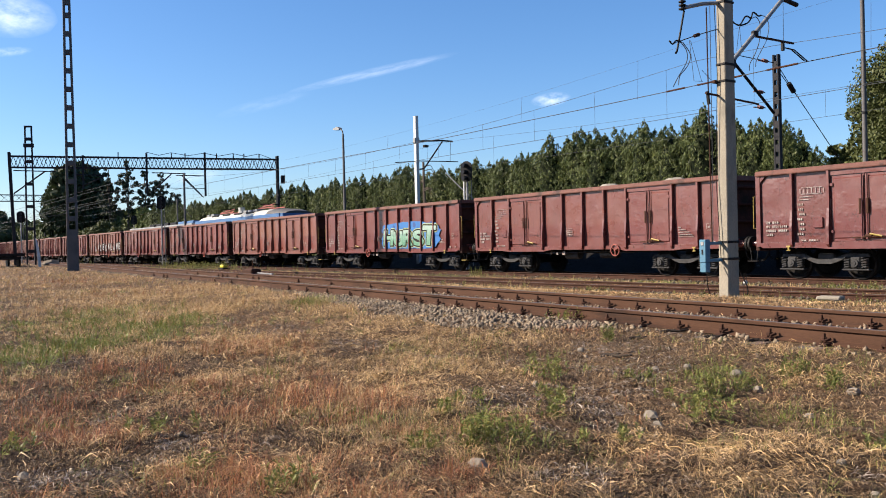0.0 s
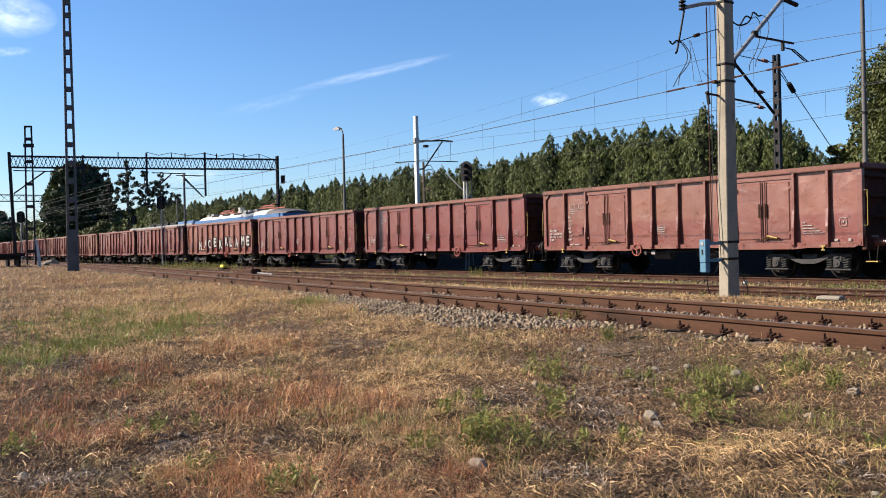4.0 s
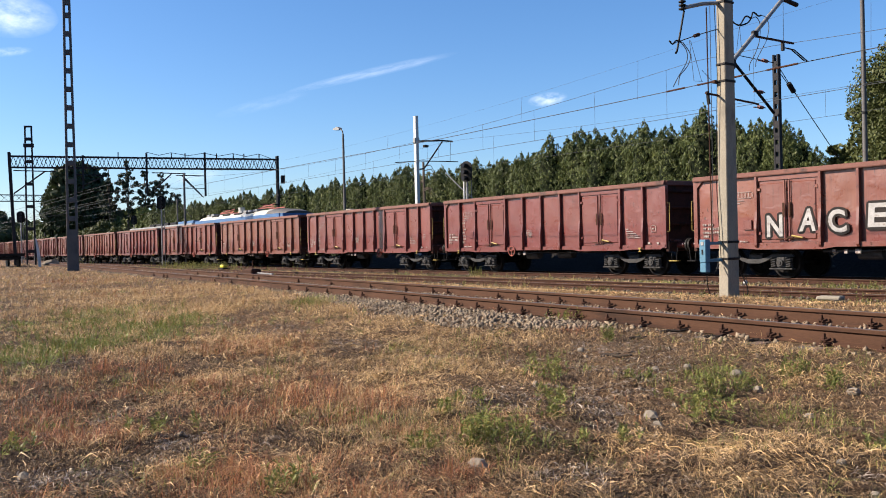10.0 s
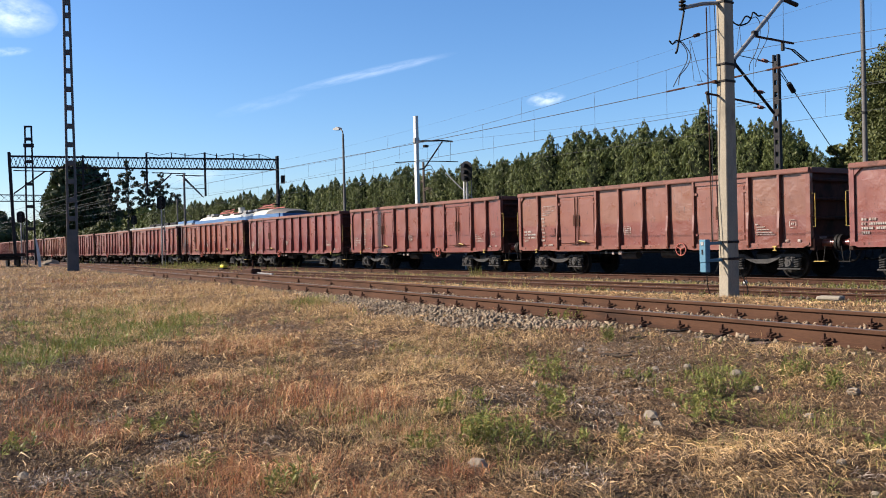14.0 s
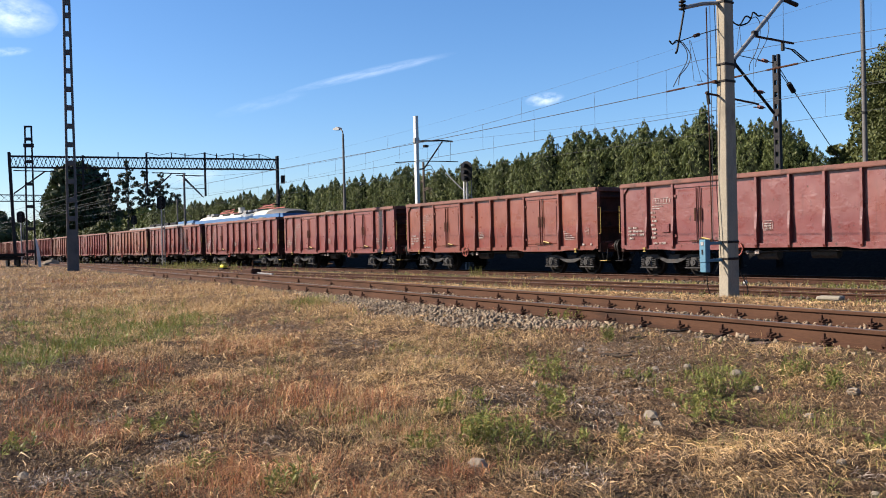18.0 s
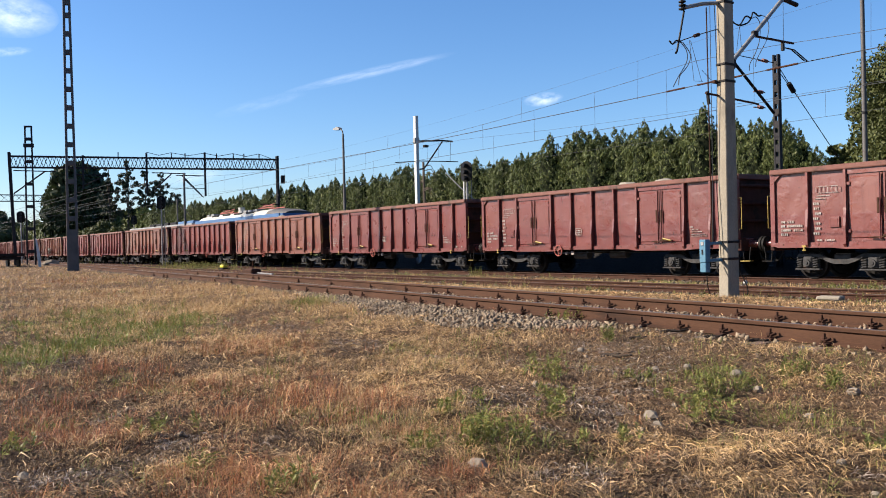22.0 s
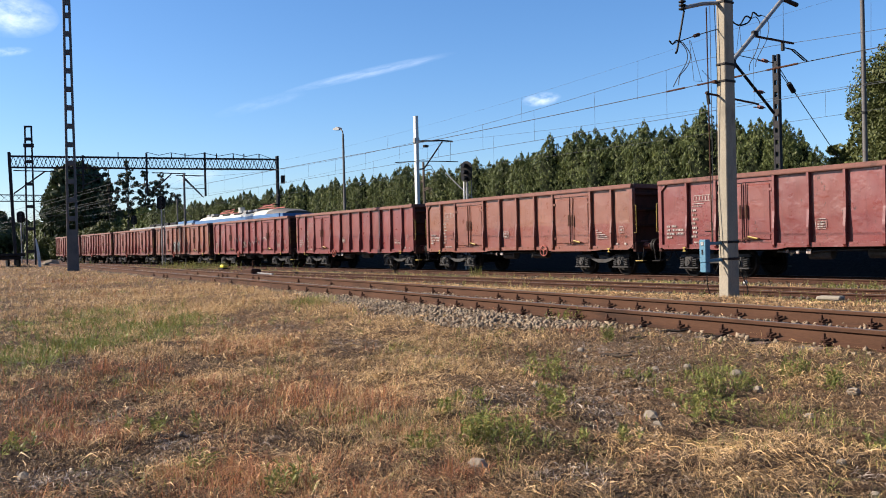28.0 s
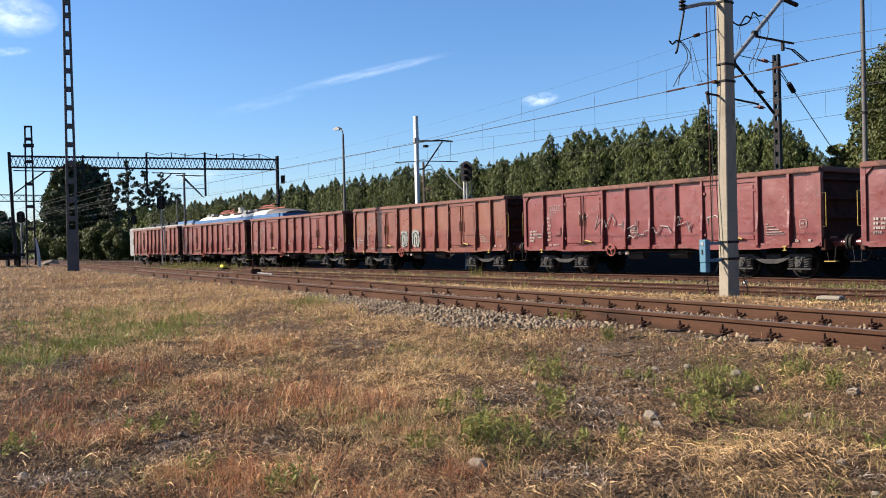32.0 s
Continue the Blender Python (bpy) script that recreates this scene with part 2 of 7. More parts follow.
def ground_mat():
    """Trodden soil with dry litter and grit; shade painted in beyond the train."""
    m, t, s = nodes_of("dry_soil")
    vec = coords(t, False)
    big = noise_tex(t, vec, 0.45, 6, 0.65)
    mid = noise_tex(t, vec, 4.0, 7, 0.75)
    small = noise_tex(t, vec, 95.0, 5, 0.8)
    col = ramp(t, big, [(0.32, (0.06, 0.043, 0.03)), (0.5, (0.1, 0.073, 0.05)), (0.68, (0.15, 0.11, 0.076))])
    col = mix(t, ramp(t, mid, [(0.42, (0, 0, 0)), (0.66, (0.75, 0.75, 0.75))]), col, (0.055, 0.041, 0.026))
    col = mix(t, ramp(t, noise_tex(t, vec, 2.2, 6, 0.7), [(0.56, (0, 0, 0)), (0.7, (0.7, 0.7, 0.7))]), col, (0.095, 0.05, 0.027))
    col = mix(t, 0.6, col, ramp(t, small, [(0.38, (0.006, 0.0045, 0.003)), (0.52, (0.06, 0.042, 0.026)), (0.66, (0.23, 0.165, 0.1))]))
    # grit from the siding mixed into the soil beside it
    sep0 = t.nodes.new("ShaderNodeSeparateXYZ")
    t.links.new(vec, sep0.inputs[0])
    grit = t.nodes.new("ShaderNodeMapRange")
    grit.inputs["From Min"].default_value = 2.8
    grit.inputs["From Max"].default_value = 4.6
    t.links.new(sep0.outputs["Y"], grit.inputs["Value"])
    gcol = ramp(t, noise_tex(t, vec, 38.0, 6, 0.75), [(0.36, (0.03, 0.02, 0.012)), (0.5, (0.12, 0.08, 0.048)), (0.64, (0.3, 0.215, 0.135))])
    gfac = mix(t, 1.0, grit.outputs["Result"], ramp(t, mid, [(0.3, (0.35, 0.35, 0.35)), (0.6, (0.85, 0.85, 0.85))]), "MULTIPLY")
    col = mix(t, gfac, col, gcol)
    # soil goes near-black from under the train outwards: shade painted into it
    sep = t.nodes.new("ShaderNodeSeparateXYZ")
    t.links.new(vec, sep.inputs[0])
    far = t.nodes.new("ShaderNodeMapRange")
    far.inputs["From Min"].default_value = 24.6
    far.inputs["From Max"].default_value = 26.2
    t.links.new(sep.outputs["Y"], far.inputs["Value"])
    shade_tone = ramp(t, noise_tex(t, vec, 12.0, 5, 0.7), [(0.35, (0.005, 0.0045, 0.004)), (0.7, (0.026, 0.021, 0.017))])
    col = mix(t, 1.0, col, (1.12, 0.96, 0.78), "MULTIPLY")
    col = mix(t, far.outputs["Result"], col, shade_tone)
    t.links.new(col, s.inputs["Base Color"])
    s.inputs["Roughness"].default_value = 0.95
    s.inputs["Specular IOR Level"].default_value = 0.2
    rough = mix(t, 0.5, small, noise_tex(t, vec, 16.0, 5, 0.7))
    bump(t, s, rough, 1.0, 0.09)
    return m


def leafy(name, tones, rough=0.65, patch=0.35, through=0.0):
    """Leaves or blades: the tone varies from piece to piece and in patches."""
    m, t, s = nodes_of(name)
    g = t.nodes.new("ShaderNodeNewGeometry")
    n = len(tones)
    col = ramp(t, g.outputs["Random Per Island"], [(i / max(1, n - 1), c) for i, c in enumerate(tones)])
    vec = coords(t, False)
    col = mix(t, ramp(t, noise_tex(t, vec, patch, 4), [(0.35, (0, 0, 0)), (0.7, (0.5, 0.5, 0.5))]), col, tones[0])
    t.links.new(col, s.inputs["Base Color"])
    s.inputs["Roughness"].default_value = rough
    s.inputs["Specular IOR Level"].default_value = 0.25
    if through:
        tr = t.nodes.new("ShaderNodeBsdfTranslucent")
        t.links.new(col, tr.inputs["Color"])
        mx = t.nodes.new("ShaderNodeMixShader")
        mx.inputs[0].default_value = through
        out = t.nodes["Material Output"]
        t.links.new(s.outputs[0], mx.inputs[1])
        t.links.new(tr.outputs[0], mx.inputs[2])
        t.links.new(mx.outputs[0], out.inputs["Surface"])
    return m


def stones_mat(name, tones, rust=None):
    m, t, s = nodes_of(name)
    g = t.nodes.new("ShaderNodeNewGeometry")
    col = ramp(t, g.outputs["Random Per Island"], [(i / (len(tones) - 1), c) for i, c in enumerate(tones)])
    vec = coords(t, False)
    col = mix(t, 0.35, col, ramp(t, noise_tex(t, vec, 45, 4), [(0.3, (0.038, 0.028, 0.019)), (0.7, (0.225, 0.178, 0.122))]))
    t.links.new(col, s.inputs["Base Color"])
    s.inputs["Roughness"].default_value = 0.9
    bump(t, s, noise_tex(t, vec, 90, 3), 0.4, 0.01)
    return m


PAINT = wagon_paint()
# wagon ends get a near-black tone: the shade between wagons is painted in
SHADED_END = surface("shaded_wagon_end", (0.03, 0.014, 0.011), (0.06, 0.026, 0.02), 0.8, 0, 2, 30, (0.018, 0.012, 0.01), 0.55)
CHORD = surface("matt_rim_paint", (0.075, 0.028, 0.02), (0.125, 0.048, 0.034), 0.85, 0, 2, 30, (0.024, 0.011, 0.008), 0.6)
SOIL = ground_mat()
BLACK_STEEL = surface("black_steel", (0.008, 0.008, 0.008), (0.02, 0.018, 0.017), 0.6, 0.3, 3, 40)
BOGIE_STEEL = surface("bogie_steel", (0.02, 0.0195, 0.0195), (0.054, 0.052, 0.052), 0.6, 0.2, 5, 50, (0.06, 0.036, 0.026), 0.66)
WHEEL_STEEL = surface("wheel_steel", (0.006, 0.0055, 0.005), (0.015, 0.013, 0.012), 0.8, 0.0, 5, 40)
RAIL_RUST = surface("rail_rust", (0.038, 0.0185, 0.011), (0.066, 0.0325, 0.019), 0.85, 0.0, 2.0, 45, (0.028, 0.015, 0.01), 0.58, 0.4, 0.004, (0.5, 3, 3), False)
RAIL_TOP = surface("rail_head_steel", (0.08, 0.066, 0.057), (0.14, 0.12, 0.105), 0.5, 0.5, 1.2, 60, (0.17, 0.08, 0.05), 0.55, 0.1, 0.002, (0.4, 3, 3), False)
RUST_DARK = surface("dark_rust", (0.025, 0.013, 0.009), (0.06, 0.028, 0.018), 0.85, 0.1, 8, 60)
CONCRETE = surface("pole_concrete", (0.1558, 0.1353, 0.1025), (0.2542, 0.2214, 0.1681), 0.9, 0, 2.2, 55, (0.1066, 0.0943, 0.0738), 0.6, 0.5, 0.006, (1, 1, 0.4))
SLEEPER = surface("sleeper_concrete", (0.043, 0.032, 0.021), (0.09, 0.069, 0.045), 0.92, 0, 3, 50, (0.12, 0.066, 0.04), 0.55, 0.5, 0.006, (1, 1, 1), False)
GREY_STEEL = surface("galvanised_steel", (0.1312, 0.1312, 0.1312), (0.2296, 0.2296, 0.2296), 0.55, 0.4, 4, 50)
WHITE_STEEL = surface("white_painted_steel", (0.3444, 0.3444, 0.3362), (0.4592, 0.4592, 0.451), 0.5, 0, 3, 40)
YELLOW = surface("yellow_paint", (0.19, 0.13, 0.02), (0.27, 0.195, 0.035), 0.6, 0, 6, 50, (0.1312, 0.07872, 0.0328), 0.66)
RED_PAINT = surface("red_paint", (0.164, 0.0287, 0.01804), (0.246, 0.0492, 0.02952), 0.6, 0, 6, 50, (0.1312, 0.0492, 0.0328), 0.62)
BLUE_BOX = surface("blue_box_paint", (0.03, 0.105, 0.165), (0.045, 0.145, 0.215), 0.6, 0, 4, 50, (0.09, 0.125, 0.145), 0.68)
WHITE_MARK = surface("white_stencil", (0.17, 0.145, 0.128), (0.27, 0.245, 0.225), 0.7, 0, 9, 60, (0.09184, 0.04305, 0.03157), 0.53)
WIRE = surface("wire_bronze", (0.035, 0.037, 0.04), (0.065, 0.067, 0.07), 0.7, 0.1, 3, 30)
INSULATOR = surface("brown_glaze", (0.09, 0.035, 0.022), (0.16, 0.06, 0.035), 0.25, 0, 4, 30)
GLASS_DARK = surface("signal_lens", (0.015, 0.015, 0.02), (0.03, 0.03, 0.035), 0.1, 0, 3, 30)
DEAD_STALK = leafy("grey_stalks", [(0.09, 0.056, 0.03), (0.3, 0.185, 0.09), (0.15, 0.088, 0.044), (0.52, 0.35, 0.18), (0.22, 0.13, 0.062), (0.38, 0.24, 0.12), (0.06, 0.036, 0.019)], 0.6, 1.2, 0.1)
LITTER = leafy("withered_litter", [(0.02, 0.013, 0.009), (0.16, 0.1, 0.053), (0.045, 0.029, 0.018), (0.36, 0.235, 0.125), (0.085, 0.053, 0.031), (0.26, 0.165, 0.09), (0.03, 0.02, 0.012), (0.5, 0.34, 0.19)], 0.8, 2.5, 0.0)
BARK = surface("bark", (0.0492, 0.0369, 0.02624), (0.1066, 0.082, 0.0574), 0.95, 0, 6, 40, None, 0.6, 0.7, 0.02, (1, 1, 0.3))
INNER_SHADE = surface("inner_shade_green", (0.008, 0.011, 0.005), (0.018, 0.023, 0.009), 0.95, 0, 6, 40)
COAL = surface("pale_rubble", (0.1476, 0.1312, 0.1066), (0.2296, 0.205, 0.164), 0.95, 0, 4, 30)
TRODDEN = leafy("trodden_stalks", [(0.15, 0.117, 0.098), (0.3, 0.245, 0.205), (0.075, 0.058, 0.049), (0.42, 0.345, 0.285), (0.21, 0.168, 0.14)], 0.8, 2.0, 0.0)
BALLAST = stones_mat("ballast_stone", [(0.06, 0.041, 0.025), (0.19, 0.14, 0.088), (0.105, 0.068, 0.04), (0.29, 0.222, 0.147), (0.14, 0.086, 0.05)])
RUSTY_BALLAST = stones_mat("rusty_ballast_stone", [(0.02, 0.0135, 0.0085), (0.05, 0.035, 0.021), (0.036, 0.022, 0.0125), (0.08, 0.058, 0.036)])
STRAW = leafy("straw_blades", [(0.2, 0.129, 0.062), (0.44, 0.265, 0.108), (0.61, 0.41, 0.188), (0.51, 0.315, 0.13), (0.75, 0.54, 0.29), (0.34, 0.195, 0.08)], 0.55, 0.6, 0.1)
RED_GRASS = leafy("reddish_blades", [(0.13, 0.058, 0.03), (0.30, 0.11, 0.046), (0.46, 0.215, 0.083), (0.34, 0.1, 0.05), (0.52, 0.29, 0.12), (0.2, 0.075, 0.036), (0.09, 0.045, 0.024)], 0.6, 0.7, 0.1)
GREEN_GRASS = leafy("green_blades", [(0.11, 0.125, 0.025), (0.18, 0.2, 0.042), (0.135, 0.155, 0.03), (0.28, 0.265, 0.07)], 0.6, 0.7, 0.2)
WEED = leafy("weed_leaves", [(0.08, 0.096, 0.026), (0.19, 0.195, 0.048), (0.125, 0.14, 0.036), (0.32, 0.285, 0.09)], 0.5, 1.5, 0.25)
THUJA = leafy("thuja_sprays", [(0.033, 0.047, 0.0158), (0.105, 0.125, 0.034), (0.067, 0.087, 0.025), (0.19, 0.2, 0.058)], 0.5, 0.5, 0.1)
LEAF_DARK = leafy("dark_leaves", [(0.022, 0.034, 0.014), (0.038, 0.055, 0.02), (0.03, 0.045, 0.018)], 0.6, 0.08, 0.1)
LEAF = leafy("tree_leaves", [(0.034, 0.045, 0.0115), (0.072, 0.080, 0.0205), (0.050, 0.060, 0.0155), (0.095, 0.099, 0.0270)], 0.6, 0.3, 0.12)
PINE = leafy("pine_needles", [(0.03, 0.04, 0.022), (0.05, 0.06, 0.032)], 0.7, 0.3, 0.1)

# ---- ground: one sheet, with the two beds on it ----
Z_NEAR = 0.459                      # rail head of the siding before the camera
PHI = -0.0932                       # its angle to the train's track
NEAR_ALONG = Vector((math.cos(PHI), math.sin(PHI), 0))
NEAR_ACROSS = Vector((-math.sin(PHI), math.cos(PHI), 0))
NEAR_B = 6.7597                     # distance of its nearer rail
TRAIN_Y = 24.07                     # centre of the train's track; its rail head is z = 0
MID_Y = 18.5                        # centre of the middle track
FIELD = 0.20



def hash_noise(x, y, cell, seed):
    """Smooth value noise on numpy arrays, 0 to 1."""
    x, y = x / cell, y / cell
    xi, yi = np.floor(x).astype(np.int64), np.floor(y).astype(np.int64)
    fx, fy = x - xi, y - yi
    fx, fy = fx * fx * (3 - 2 * fx), fy * fy * (3 - 2 * fy)

    def h(a, b):
        k = (a * 374761393 + b * 668265263 + seed * 982451653) & 0x7FFFFFFF
        k = ((k ^ (k >> 13)) * 1274126177) & 0x7FFFFFFF
        return ((k ^ (k >> 16)) & 0xFFFF) / 65535.0

    return (h(xi, yi) * (1 - fx) + h(xi + 1, yi) * fx) * (1 - fy) + (h(xi, yi + 1) * (1 - fx) + h(xi + 1, yi + 1) * fx) * fy


def across_near(x, y):
    return -math.sin(PHI) * x + math.cos(PHI) * y


def ground_z(x, y):
    """Height of the ground."""
    x, y = np.asarray(x, float), np.asarray(y, float)
    n = across_near(x, y) - NEAR_B
    field = FIELD + 0.05 * (hash_noise(x, y, 2.3, 3) - 0.5) + 0.04 * (hash_noise(x, y, 0.6, 5) - 0.5) + 0.045 * (hash_noise(x, y, 0.23, 6) - 0.5) + 0.045 * (hash_noise(x, y, 0.1, 8) - 0.5)
    field = field + np.interp(-x, [10, 50, 80], [0, 0.12, 0.16])
    bed = Z_NEAR - 0.165
    k = np.interp(n, [-2.2, -0.7, 2.4, 4.0], [0, 1, 1, 0])
    low = np.interp(y, [10, 14, 16, 22, 26, 34], [0.16, 0.1, -0.13, -0.17, -0.17, -0.05]) + 0.03 * (hash_noise(x, y, 1.7, 9) - 0.5)
    # invented bank behind the train, so the gap under the wagons looks dark
    screen_bank = 1.05 * np.clip((y - 26.9) / 1.3, 0, 1) * np.clip((x + 54) / 2.5, 0, 1)
    base = np.where(n < 0.8, field, low + screen_bank)
    return base * (1 - k) + bed * k + np.where(k >= 1, 0.02 * (hash_noise(x, y, 0.5, 4) - 0.6), 0)


def ground_sheet():
    xs = np.unique(np.concatenate([-np.geomspace(90, 3000, 16), np.linspace(-90, -30, 100), np.linspace(-30, -9, 110), np.linspace(-8.95, -1, 165), np.linspace(-0.8, 8, 20), np.geomspace(9, 3000, 14)]))
    ys = np.unique(np.concatenate([-np.geomspace(6, 3000, 14), np.linspace(-5, 0.4, 20), np.linspace(0.5, 7, 125), np.linspace(7.1, 16, 60), np.linspace(16.2, 26.8, 28), np.linspace(26.9, 28.3, 8), np.linspace(28.8, 40, 12), np.geomspace(42, 3000, 16)]))
    gx, gy = np.meshgrid(xs, ys)
    gz = ground_z(gx, gy)
    nx, ny = len(xs), len(ys)
    i, j = np.meshgrid(np.arange(nx - 1), np.arange(ny - 1))
    a = (j * nx + i).ravel()
    me = bpy.data.meshes.new("ground")
    me.from_pydata(np.stack([gx.ravel(), gy.ravel(), gz.ravel()], 1).tolist(), [], np.stack([a, a + 1, a + nx + 1, a + nx], 1).tolist())
    me.shade_smooth()
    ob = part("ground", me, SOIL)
    tagged(ob, "dry trodden yard ground with brown soil and litter", "ground", "", "structure")


ground_sheet()


# ---- tracks ----
def rail_section(h=0.16):
    return [(-0.07, 0), (0.07, 0), (0.07, 0.012), (0.012, 0.032), (0.009, h - 0.045), (0.034, h - 0.034), (0.036, h - 0.008), (0.028, h), (-0.028, h), (-0.036, h - 0.008), (-0.034, h - 0.034), (-0.009, h - 0.045), (-0.012, h * 0.2), (-0.07, 0.012)]


def track(name, m, x0, x1, rail_z, label, clips, spacing=0.5825, phase=0.0, near_stretch=(-40, 2), steel=None):
    """Two rails on sleepers with their clips."""
    t = thing(name, m, label, "railway track", "", "structure")
    h = 0.16
    for s, nm in ((0, "rail"), (1.505, "rail")):
        g = Geo().prism([(u + s, v + rail_z - h) for u, v in rail_section(h)], x0, x1, "x")
        r = part(nm, g, steel or RAIL_RUST, t, "rusty steel rail")
        part("rail_head", Geo().box((x0 + x1) / 2, s, rail_z + 0.0005, x1 - x0, 0.048, 0.003), RAIL_TOP, r, "worn steel running band")
    sl = Geo().prism([(-0.55, 0), (2.05, 0), (2.05, 0.17), (1.75, 0.185), (1.2, 0.15), (0.3, 0.15), (-0.25, 0.185), (-0.55, 0.17)], -0.12, 0.12, "x").mesh("sleeper")
    sl.materials.append(SLEEPER)
    cl = Geo()
    for s in (-1, 1):
        cl.box(0, s * 0.11, 0.014, 0.14, 0.11, 0.028, 0.006)
        cl.tube([(0, s * 0.105, 0.02), (0, s * 0.105, 0.13)], 0.017, 6)
        cl.tube([(0, s * 0.105, 0.055), (0, s * 0.105, 0.088)], 0.034, 6)
        cl.tube([(-0.05, s * 0.075, 0.03), (-0.035, s * 0.11, 0.07), (0.03, s * 0.115, 0.055), (0.06, s * 0.07, 0.075)], 0.02, 5)
    cl.v = [(p[0] * 0.75, p[1] * 0.85, p[2] * 0.85) for p in cl.v]
    clm = cl.mesh("clip")
    clm.materials.append(RUST_DARK)
    far = Geo()
    lost = random.Random(9)
    k0, k1 = int((x0 - phase) / spacing) + 1, int((x1 - phase) / spacing)
    for k in range(k0, k1):
        x = phase + k * spacing
        if near_stretch[0] < x < near_stretch[1]:
            o = part("sleeper", sl, None, t)
            o.location = (x, 0, rail_z - h - 0.187)
            if clips:
                for s in (0, 1.505):
                    if x < -13 and lost.random() < 0.6:
                        continue
                    q = part("clip", clm, None, t)
                    q.location = (x, s, rail_z - h - 0.004)
        else:
            far.box(x, 0.75, rail_z - h - 0.1, 0.24, 2.6, 0.19)
    if far.v:
        tagged(part("sleepers_far_off", far, SLEEPER, t), kind="stuff")
    return t


track("near_track", Matrix.Translation(NEAR_ACROSS * NEAR_B) @ pose(0, 0, 0, 0, 0, math.degrees(PHI)), -150, 25, Z_NEAR, "rusty siding track on concrete sleepers beside dry grass", True, 0.5825, -19.03 + 0.5825 * 100, (-36, 0))
track("train_track", pose(0, TRAIN_Y - 0.7525, 0), -330, 40, 0.0, "main track on stone ballast under the freight train", True, 0.6, 0.0, (-62, -8), RUST_DARK)
track("middle_track", pose(0, MID_Y - 0.7525, 0), -58, 40, 0.0, "weedy rusty track between the siding and the train", True, 0.6, 0.25, (-45, -6), RUST_DARK)
track("far_track", pose(0, 29.5 - 0.7525, 0), -330, -54.5, 0.0, "far track behind the freight train", False, 0.6, 0.1, (1, 1))


# ---- freight wagons ----
POSTS = (-5.24, -4.1, -2.03, -0.92, 0.18, 1.28, 2.36, 4.40, 5.45)
HALF = 6.4
Z_LOW, Z_TOP = 0.93, 3.2


def rib(x, s):
    """A pressed side post: shallow above, deep below, with a bent step."""
    prof = [(0, 3.06), (0.125, 3.06), (0.125, 2.0), (0.175, 1.5), (0.175, 1.0), (0.12, 0.93), (0, 0.93)]
    g = Geo()
    n = len(prof)
    vs = [(x - 0.037, s * (1.33 + d), z) for d, z in prof] + [(x + 0.037, s * (1.33 + d), z) for d, z in prof]
    g.add(vs, [(i, (i + 1) % n, n + (i + 1) % n, n + i) for i in range(n)] + [tuple(range(n))[::-1], tuple(range(n, 2 * n))])
    return g


def pressed_panel(x0, x1, z0, z1, y, s, depth=0.02):
    """A plate with a shallow pressed field and rounded border."""
    g = Geo()
    b = 0.07
    o = [(x0, z0), (x1, z0), (x1, z1), (x0, z1)]
    i1 = [(x0 + b, z0 + b), (x1 - b, z0 + b), (x1 - b, z1 - b), (x0 + b, z1 - b)]
    i2 = [(x0 + b + .03, z0 + b + .03), (x1 - b - .03, z0 + b + .03), (x1 - b - .03, z1 - b - .03), (x0 + b + .03, z1 - b - .03)]
    vs = [(x, y, z) for x, z in o] + [(x, y, z) for x, z in i1] + [(x, y + s * depth, z) for x, z in i2] + [(x, y - s * 0.03, z) for x, z in o]
    fs = [(k, (k + 1) % 4, 4 + (k + 1) % 4, 4 + k) for k in range(4)] + [(4 + k, 4 + (k + 1) % 4, 8 + (k + 1) % 4, 8 + k) for k in range(4)]
    fs += [(8, 9, 10, 11), (15, 14, 13, 12)] + [(12 + k, 12 + (k + 1) % 4, (k + 1) % 4, k) for k in range(4)]
    return g.add(vs, fs)


